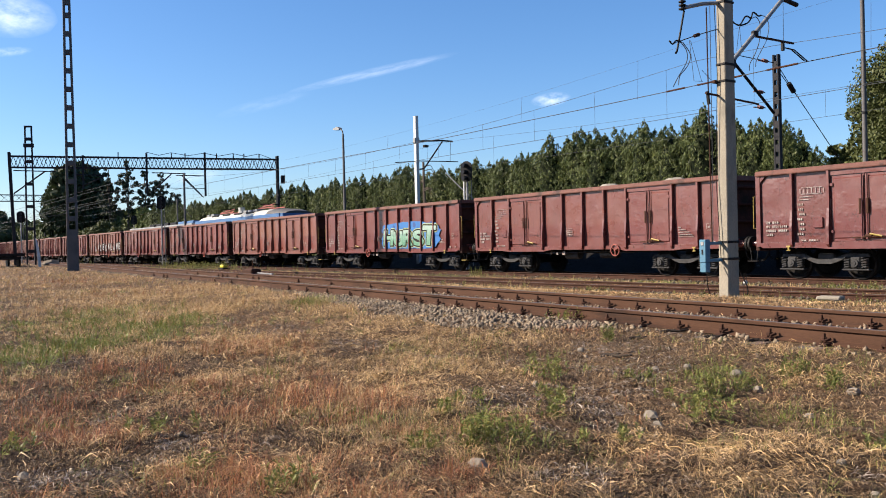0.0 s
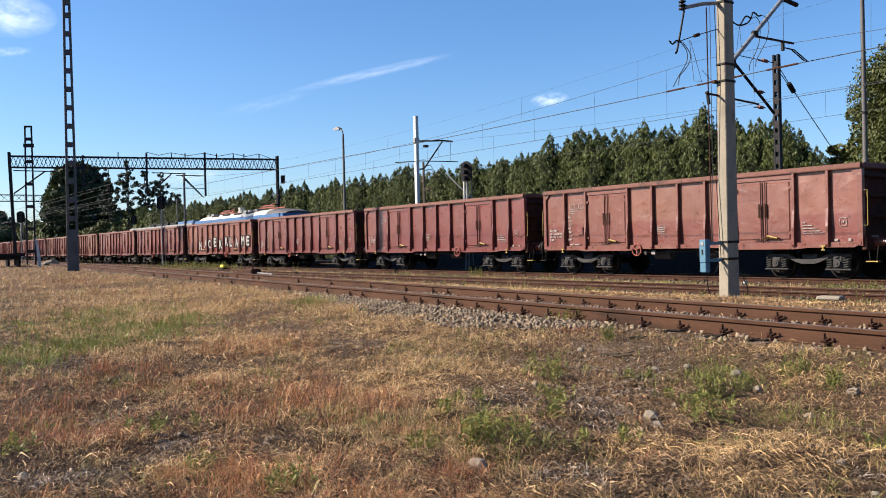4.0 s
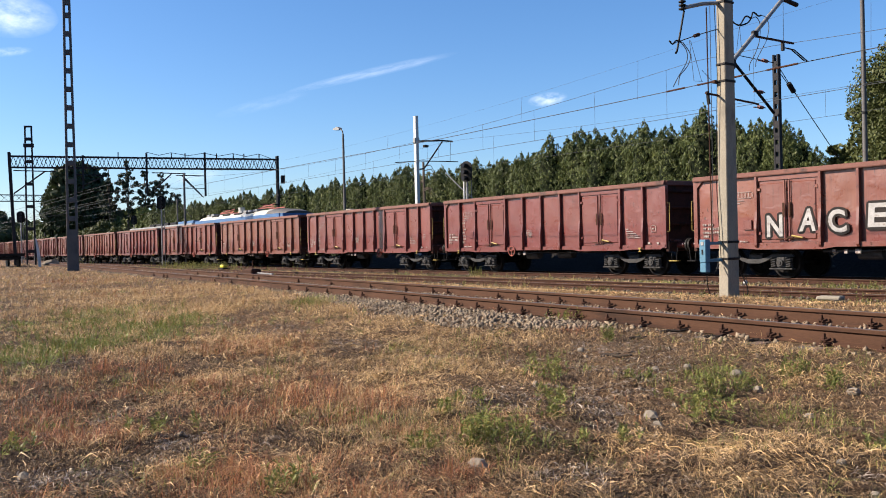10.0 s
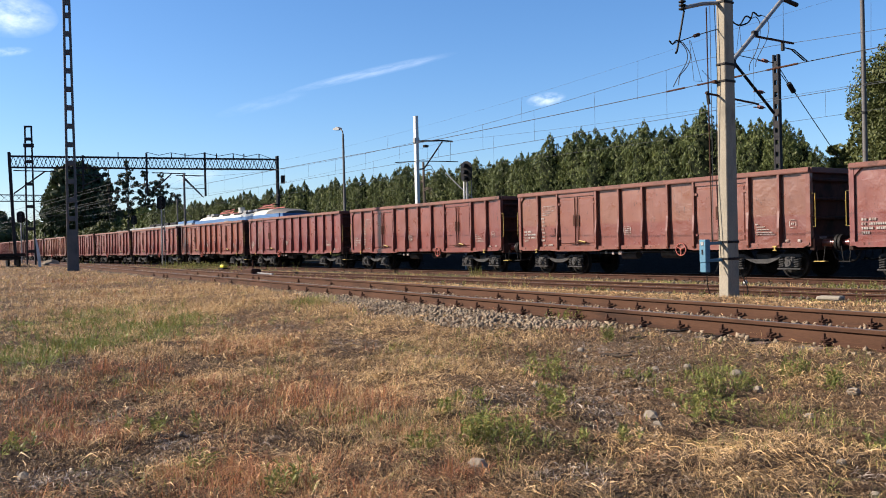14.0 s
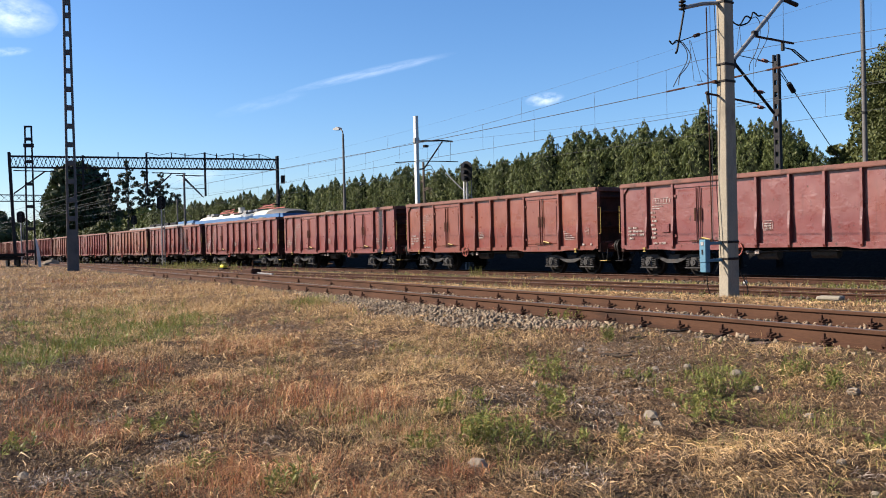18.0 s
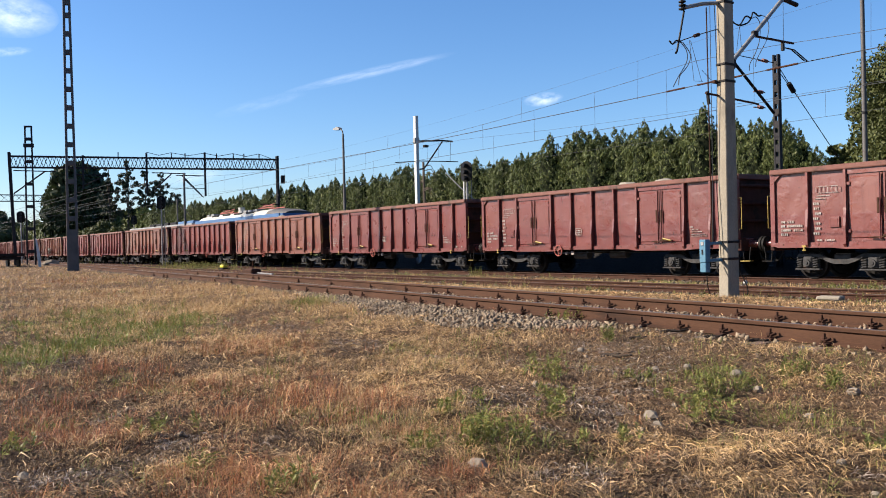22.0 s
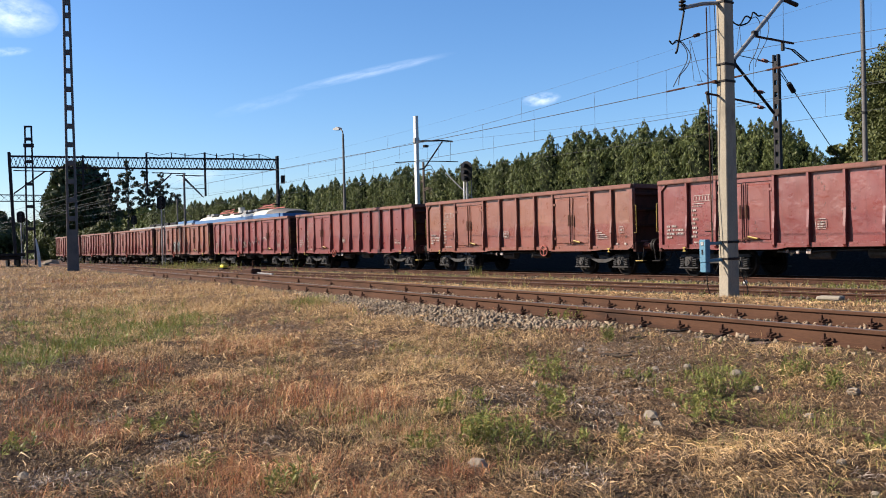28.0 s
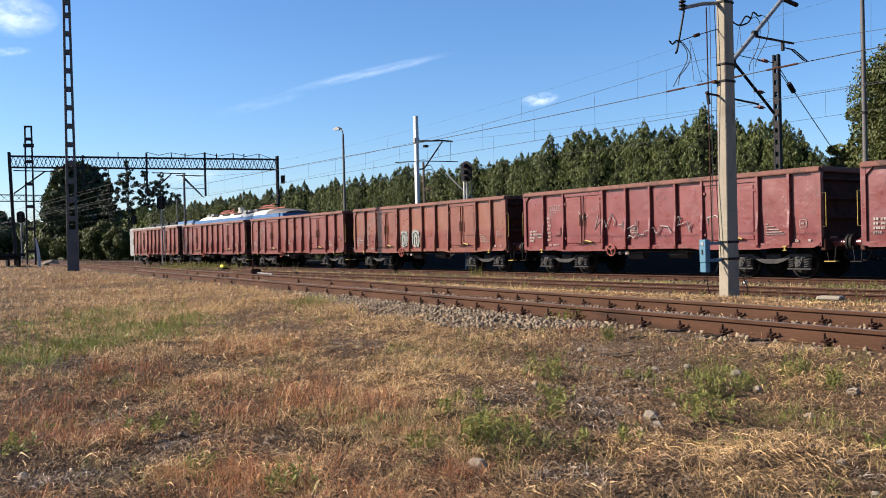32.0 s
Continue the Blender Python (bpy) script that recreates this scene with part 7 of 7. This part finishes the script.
def straw_mat(name, n, r0, r1, seed, material, label, thick, lo, hi, pick, wide=0.0007, cat="litter"):
    """Bent dry stalks lying crosswise, heaped where the grass has fallen over."""
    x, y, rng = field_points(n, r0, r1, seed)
    clump = hash_noise(x, y, 0.45, seed) * 0.4 + hash_noise(x, y, 0.14, seed + 2) * 0.6
    keep = rng.random(n) < np.clip(pick(x, y, clump, blob(x, y, BARE_SPOTS)), 0, 1) * verge(x, y)
    x, y, clump = x[keep], y[keep], clump[keep]
    n = len(x)
    d = np.hypot(x, y)
    z = ground_z(x, y) + rng.random(n) ** 1.5 * thick * np.clip((clump - 0.3) * 3, 0.15, 1) + 0.003
    # stalks of one clump lie much the same way
    a = hash_noise(x, y, 0.3, seed + 5) * 6 + rng.normal(0, 0.8, n)
    l = rng.uniform(lo, hi, n)
    hw = wide * (1 + d / 6) * rng.uniform(0.5, 1.5, n)
    bend = rng.normal(0, 0.5, n)
    tx, ty = -np.sin(a) * hw, np.cos(a) * hw
    rise = rng.uniform(0.0, 0.35, n) * l
    drop = rng.uniform(-0.4, 0.15, n) * l
    t = np.stack([tx, ty, hw * rng.normal(0, 0.8, n)], 1)
    p0 = np.stack([x - np.cos(a) * l / 2, y - np.sin(a) * l / 2, z - 0.006], 1)
    p1 = np.stack([x, y, z + rise], 1)
    p2 = np.stack([x + np.cos(a + bend) * l / 2, y + np.sin(a + bend) * l / 2, z + rise + drop], 1)
    v = np.stack([p0, p1 + t, p2, p1 - t], 1).reshape(-1, 3)
    k = np.arange(n) * 4
    f = np.concatenate([np.stack([k, k + 1, k + 3], 1), np.stack([k + 1, k + 2, k + 3], 1)])
    tagged(part(name, quick_mesh(name, v, f), material), label, cat, "", "stuff")


straw_mat("brown_litter", 320000, 3.2, 19, 404, LITTER, "brown withered stalks and crumbs lying on the soil", 0.03, 0.015, 0.075, lambda x, y, c, b: 0.62 + 2.2 * (c - 0.45) - 0.4 * b, 0.00075)
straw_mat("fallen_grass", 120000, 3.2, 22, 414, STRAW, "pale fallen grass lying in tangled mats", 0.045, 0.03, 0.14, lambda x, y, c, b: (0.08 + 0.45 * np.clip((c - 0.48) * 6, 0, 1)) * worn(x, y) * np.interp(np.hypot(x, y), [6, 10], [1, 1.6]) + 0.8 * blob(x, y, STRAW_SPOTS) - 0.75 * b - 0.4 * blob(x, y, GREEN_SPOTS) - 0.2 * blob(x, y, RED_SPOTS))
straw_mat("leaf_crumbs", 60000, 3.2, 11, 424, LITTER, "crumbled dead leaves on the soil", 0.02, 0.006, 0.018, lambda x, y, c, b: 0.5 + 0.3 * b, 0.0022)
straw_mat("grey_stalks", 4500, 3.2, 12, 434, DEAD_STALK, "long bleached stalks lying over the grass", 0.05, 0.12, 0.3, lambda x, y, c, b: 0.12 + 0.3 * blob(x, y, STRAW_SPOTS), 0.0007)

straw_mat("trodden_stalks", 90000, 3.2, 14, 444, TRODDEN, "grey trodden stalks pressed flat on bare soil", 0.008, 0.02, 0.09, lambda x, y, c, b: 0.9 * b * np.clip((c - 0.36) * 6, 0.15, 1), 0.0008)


def stones(name, x, y, size, rng, material, label, sink=0.3, cat="gravel"):
    """Many small angular stones as one stuff object."""
    base = np.array([[1, 0, 0], [0, 1, 0], [-1, 0, 0], [0, -1, 0], [0.1, 0.1, 0.9], [0, 0, -0.8]])
    tri = np.array([[0, 1, 4], [1, 2, 4], [2, 3, 4], [3, 0, 4], [1, 0, 5], [2, 1, 5], [3, 2, 5], [0, 3, 5]])
    n = len(x)
    z = ground_z(x, y)
    a = rng.uniform(0, 2 * np.pi, n)
    p = base[None] * (1 + rng.uniform(-0.4, 0.35, (n, 6, 3))) * size[:, None, None] * rng.uniform(0.65, 1.25, (n, 1, 3))
    t = rng.normal(0, 0.5, n)
    py = p[..., 1] * np.cos(t)[:, None] - p[..., 2] * np.sin(t)[:, None]
    pz = p[..., 1] * np.sin(t)[:, None] + p[..., 2] * np.cos(t)[:, None]
    px_ = p[..., 0] * np.cos(a)[:, None] - py * np.sin(a)[:, None]
    py_ = p[..., 0] * np.sin(a)[:, None] + py * np.cos(a)[:, None]
    v = np.stack([px_ + x[:, None], py_ + y[:, None], pz + (z + size * sink)[:, None]], -1).reshape(-1, 3)
    f = (tri[None] + 6 * np.arange(n)[:, None, None]).reshape(-1, 3)
    tagged(part(name, quick_mesh(name, v, f), material), label, cat, "", "stuff")


def beds():
    rng = np.random.default_rng(77)
    # shoulder and crib of the siding
    n = 46000
    s = -rng.uniform(0, 1, n) ** 1.3 * 45 - 0.5
    d = NEAR_B + rng.uniform(-1.5, 2.6, n)
    along = np.interp(-s, [0, 4, 7.2, 8.2, 15.5, 19, 30], [0.03, 0.07, 0.2, 1, 1, 0.3, 0.06])
    wide = np.interp(-s, [7, 9, 13, 18], [0.5, 1.5, 1.2, 0.5])
    p = np.where(d > NEAR_B - 0.1, 0.3 + 0.5 * along, along * (d > NEAR_B - wide))
    keep = rng.random(n) < p
    s, d = s[keep], d[keep]
    x, y = s * NEAR_ALONG.x + d * NEAR_ACROSS.x, s * NEAR_ALONG.y + d * NEAR_ACROSS.y
    stones("siding_ballast", x, y, rng.uniform(0.014, 0.036, len(x)), rng, BALLAST, "grey and tan crushed-stone ballast of the siding")
    n = 15000
    x = -rng.uniform(0, 1, n) ** 1.3 * 75 - 7
    y = rng.uniform(16.6, 26.4, n)
    stones("main_ballast", x, y, rng.uniform(0.025, 0.06, n), rng, RUSTY_BALLAST, "rust-stained crushed-stone ballast of the main tracks")
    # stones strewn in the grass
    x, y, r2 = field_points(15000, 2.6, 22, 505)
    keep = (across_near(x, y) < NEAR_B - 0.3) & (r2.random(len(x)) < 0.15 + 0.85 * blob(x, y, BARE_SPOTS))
    x, y = x[keep], y[keep]
    # fine grit on the bare patches beside the siding
    gx = r2.uniform(-8.5, -2.5, 26000)
    gy = r2.uniform(3.4, 6.4, 26000)
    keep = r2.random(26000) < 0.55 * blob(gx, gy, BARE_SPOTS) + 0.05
    gx, gy = gx[keep], gy[keep]
    stones("siding_grit", gx, gy, r2.uniform(0.003, 0.011, len(gx)), r2, BALLAST, "fine grey grit trodden into bare soil", 0.2)
    stones("strewn_stones", x, y, r2.uniform(0.003, 0.014, len(x)) * (1 + 0.8 * (r2.random(len(x)) > 0.93)), r2, BALLAST, "small stones strewn on bare soil", 0.2)


beds()

ROCK_MAT = surface("field_stone", (0.1, 0.08, 0.06), (0.19, 0.158, 0.12), 0.9, 0, 9, 60, (0.1, 0.08, 0.06), 0.62, 0.5, 0.01)
rng = random.Random(12)
STONES = [(-3.6, 3.98, 0.062), (-3.36, 3.77, 0.045), (-4.39, 3.33, 0.025), (-3.36, 2.5, 0.06), (-3.75, 4.37, 0.024), (-2.53, 2.88, 0.015), (-4.74, 5.31, 0.035), (-5.03, 4.31, 0.035), (-6.01, 5.71, 0.04), (-4.03, 5.38, 0.065), (-3.64, 5.08, 0.035), (-3.11, 5.34, 0.05), (-4.59, 0.71, 0.045), (-4.31, 1.2, 0.03), (-4.16, 1.53, 0.02), (-5.19, 1.51, 0.03), (-3.8, 1.81, 0.03), (-2.22, 3.7, 0.03), (-1.94, 3.47, 0.025), (-2.98, 4.65, 0.04), (-2.35, 4.5, 0.035), (-4.5, 5.4, 0.04)]
for x, y, r in STONES:
    z = float(ground_z(x, y))
    r *= 0.9
    tagged(part("stone", Geo().rock((x, y, z + r * 0.45), r * rng.uniform(0.9, 1.2), r * rng.uniform(0.7, 1.0), r * 0.8, rng), ROCK_MAT), "pale angular stone on dry soil", "stone", "stones in the grass")


def weed_stem(seed, h):
    """One upright stem set with narrow leaves."""
    r = np.random.default_rng(seed)
    lx, ly = r.normal(0, 0.2, 2)
    n = int(9 + h * 70)
    u = r.random(n) ** 0.75
    c = np.stack([lx * u * h, ly * u * h, u * h], 1)
    a = r.uniform(0, 2 * np.pi, n)
    ln = (0.026 + 0.034 * r.random(n)) * (1.2 - 0.6 * u)
    d = np.stack([np.cos(a), np.sin(a), r.uniform(0.2, 1.7, n)], 1)
    d /= np.linalg.norm(d, axis=1, keepdims=True)
    sd = np.stack([-np.sin(a), np.cos(a), r.normal(0, 0.4, n)], 1)
    w = ln * 0.13
    v = np.stack([c, c + d * (ln * 0.5)[:, None] + sd * w[:, None], c + d * ln[:, None] - np.array([0, 0, 0.008]), c + d * (ln * 0.5)[:, None] - sd * w[:, None]], 1).reshape(-1, 3)
    st = np.array([[-0.002, 0, -0.03], [0.002, 0, -0.03], [lx * h + 0.001, ly * h, h], [lx * h - 0.001, ly * h, h]])
    return np.vstack([v, st]), np.arange(4 * n + 4).reshape(n + 1, 4)


STEMS = []
for i in range(10):
    v, q = weed_stem(900 + i, 0.06 + 0.02 * i)
    me = quick_mesh("stem", v, q)
    me.materials.append(WEED)
    STEMS.append(me)
# x, y, half width and height of each clump
WEEDS = [(-5.15, 4.59, 0.18, 0.24), (-6.17, 6.22, 0.08, 0.19), (-8.06, 7.43, 0.2, 0.17), (-4.7, 4.94, 0.05, 0.1), (-4.59, 5.06, 0.04, 0.09), (-4.01, 4.58, 0.04, 0.09), (-4.23, 3.81, 0.07, 0.12), (-4.61, 3.4, 0.08, 0.09), (-3.79, 4.81, 0.07, 0.24), (-3.6, 4.46, 0.15, 0.14), (-3.78, 5.65, 0.04, 0.18), (-3.76, 5.79, 0.03, 0.12), (-3.31, 5.43, 0.08, 0.18), (-5.9, 7.65, 0.04, 0.1), (-3.73, 5.01, 0.05, 0.09)]
WEEDS += [(-5.23, 1.53, 0.14, 0.13), (-5.1, 0.76, 0.09, 0.12), (-4.24, 1.45, 0.07, 0.09), (-3.52, 1.59, 0.1, 0.15), (-4.43, 3.04, 0.06, 0.11), (-3.87, 2.53, 0.13, 0.1), (-3.63, 2.67, 0.07, 0.22), (-3.75, 2.85, 0.07, 0.2), (-3.48, 2.85, 0.11, 0.2), (-3.85, 3.45, 0.06, 0.17), (-3.36, 3.18, 0.03, 0.08), (-3.12, 3.28, 0.05, 0.13), (-3.33, 4.11, 0.13, 0.19), (-2.31, 4.15, 0.05, 0.1), (-4.57, 4.0, 0.1, 0.1)]
WEEDS += [(-15.0, 3.0, 0.3, 0.18), (-14.2, 3.4, 0.3, 0.16), (-13.3, 3.1, 0.3, 0.18), (-15.6, 3.6, 0.3, 0.15), (-12.6, 2.6, 0.25, 0.16), (-12.4, 3.9, 0.3, 0.18), (-13.2, 4.4, 0.25, 0.15), (-10.9, 3.2, 0.2, 0.16), (-9.9, 2.3, 0.2, 0.15), (-10.3, 1.7, 0.2, 0.14), (-9.4, 2.0, 0.2, 0.14), (-11.4, 1.9, 0.25, 0.17), (-9.9, 3.3, 0.12, 0.12), (-14.3, 7.0, 0.25, 0.12), (-13.6, 6.7, 0.2, 0.13)]
WEEDS += [(-29.0, 21.6, 0.2, 0.5), (-28.7, 21.7, 0.15, 0.55), (-16.6, 16.5, 0.2, 0.22), (-17.0, 16.4, 0.15, 0.2), (-13.2, 21.4, 0.2, 0.24), (-12.6, 21.4, 0.2, 0.24), (-12.0, 21.4, 0.2, 0.24)]
rng = random.Random(33)
for x, y, half, tall in WEEDS:
    m = thing("weed", pose(x, y, float(ground_z(x, y))), "leafy yellow-green weed clump in dry grass" if tall > 0.12 else "low green weed in dry grass", "weed", "weeds in the yard")
    for _ in range(max(4, min(20, int(55 * half + 50 * tall)))):
        want = tall * rng.uniform(0.55, 1.0)
        i = max(0, min(9, int((want - 0.05) / 0.02)))
        k = part("stem", STEMS[i], WEED, m)
        k.matrix_basis = pose(rng.gauss(0, half * 0.68), rng.gauss(0, half * 0.68), 0, 0, 0, rng.uniform(0, 360)) @ Matrix.Diagonal((1, 1, max(1.0, want / 0.24), 1))


def track_weeds():
    """Ragged weeds between the tracks."""
    r = np.random.default_rng(55)
    vs, fs, k = [], [], 0
    for _ in range(620):
        x = r.uniform(-78, -8)
        band = r.random()
        y = r.uniform(20.0, 22.0) if band < 0.6 else r.uniform(15.4, 17.0)
        big = hash_noise(np.array([x]), np.array([y]), 4.0, 12)[0]
        if big < 0.45:
            continue
        v, q = weed_stem(int(r.integers(1, 9999)), r.uniform(0.12, 0.3) * (1.0 if x > -45 else 2.0))
        v = v * np.array([1.6, 1.6, 1.0]) + np.array([x, y, float(ground_z(x, y))])
        vs.append(v)
        fs.append(q + k)
        k += len(v)
    # a denser patch by the points box
    for _ in range(260):
        x, y = r.uniform(-70, -55), r.uniform(20.8, 22.3)
        v, q = weed_stem(int(r.integers(1, 9999)), r.uniform(0.3, 0.62))
        v = v * np.array([2.2, 2.2, 1.0]) + np.array([x, y, float(ground_z(x, y))])
        vs.append(v)
        fs.append(q + k)
        k += len(v)
    tagged(part("trackside_weeds", quick_mesh("trackside_weeds", np.vstack(vs), np.vstack(fs)), WEED), "green weeds growing between the tracks", "weeds", "", "stuff")


track_weeds()

# broken branches by the siding
TIMBER = surface("old_timber", (0.02, 0.015, 0.011), (0.055, 0.042, 0.032), 0.9, 0, 5, 60, None, 0.6, 0.6, 0.01, (0.3, 3, 3))
rng = random.Random(61)
for x, y, rz, l in ((-6.1, 7.14, 62, 0.3), (-5.5, 7.0, 70, 0.22), (-5.0, 7.02, 66, 0.26), (-5.46, 5.61, 14, 0.3), (-6.0, 6.48, 40, 0.16)):
    z = float(ground_z(x, y))
    g = Geo().tube([(-l / 2, 0, -0.006), (-l / 5, 0.018, 0.006), (l / 6, -0.012, 0.002), (l / 2, 0.02, 0.012)], 0.02, 7, True, 0.009)
    g.tube([(-l / 8, 0.01, 0.004), (l / 12, 0.05, 0.02)], 0.009, 5, True, 0.004)
    tagged(part("broken_branch", g, TIMBER), "dark broken branch piece on bare soil", "branch", "branch pieces by the siding").matrix_basis = pose(x, y, z + 0.012, 0, rng.uniform(-4, 4), rz)


# ---- movement ----
def motions():
    for k, wg in WAGONS.items():
        rows = []
        for i in range(17):
            t = 2.0 * i
            rows.append((t, pose(train_x(t) + 14.04 * k + HALF, TRAIN_Y, 0)))
        walk(wg, rows)
    # clouds drift slowly
    for ob, c, rot, drift in CLOUDS:
        walk(ob, [(0.0, Matrix.Translation(c) @ rot), (32.0, Matrix.Translation(c + drift) @ rot)])
    # the wheels roll with the train: one turn in 2.89 m
    turning = {}
    start = train_x(0)
    for wg in WAGONS.values():
        for b in wg.children:
            for ws in b.children:
                if ws.name.startswith("wheelset"):
                    key = round(ws.location.x, 2)
                    if key not in turning:
                        rows = []
                        for i in range(481):
                            t = i / 15
                            rows.append((t, Matrix.Translation((key, 0, 0.46)) @ Matrix.Rotation((train_x(t) - start) / 0.46, 4, "Y")))
                        walk(ws, rows)
                        turning[key] = ws.animation_data
                    else:
                        ws.rotation_mode = "QUATERNION"
                        ad = ws.animation_data_create()
                        ad.action = turning[key].action
                        ad.action_slot = turning[key].action_slot


motions()
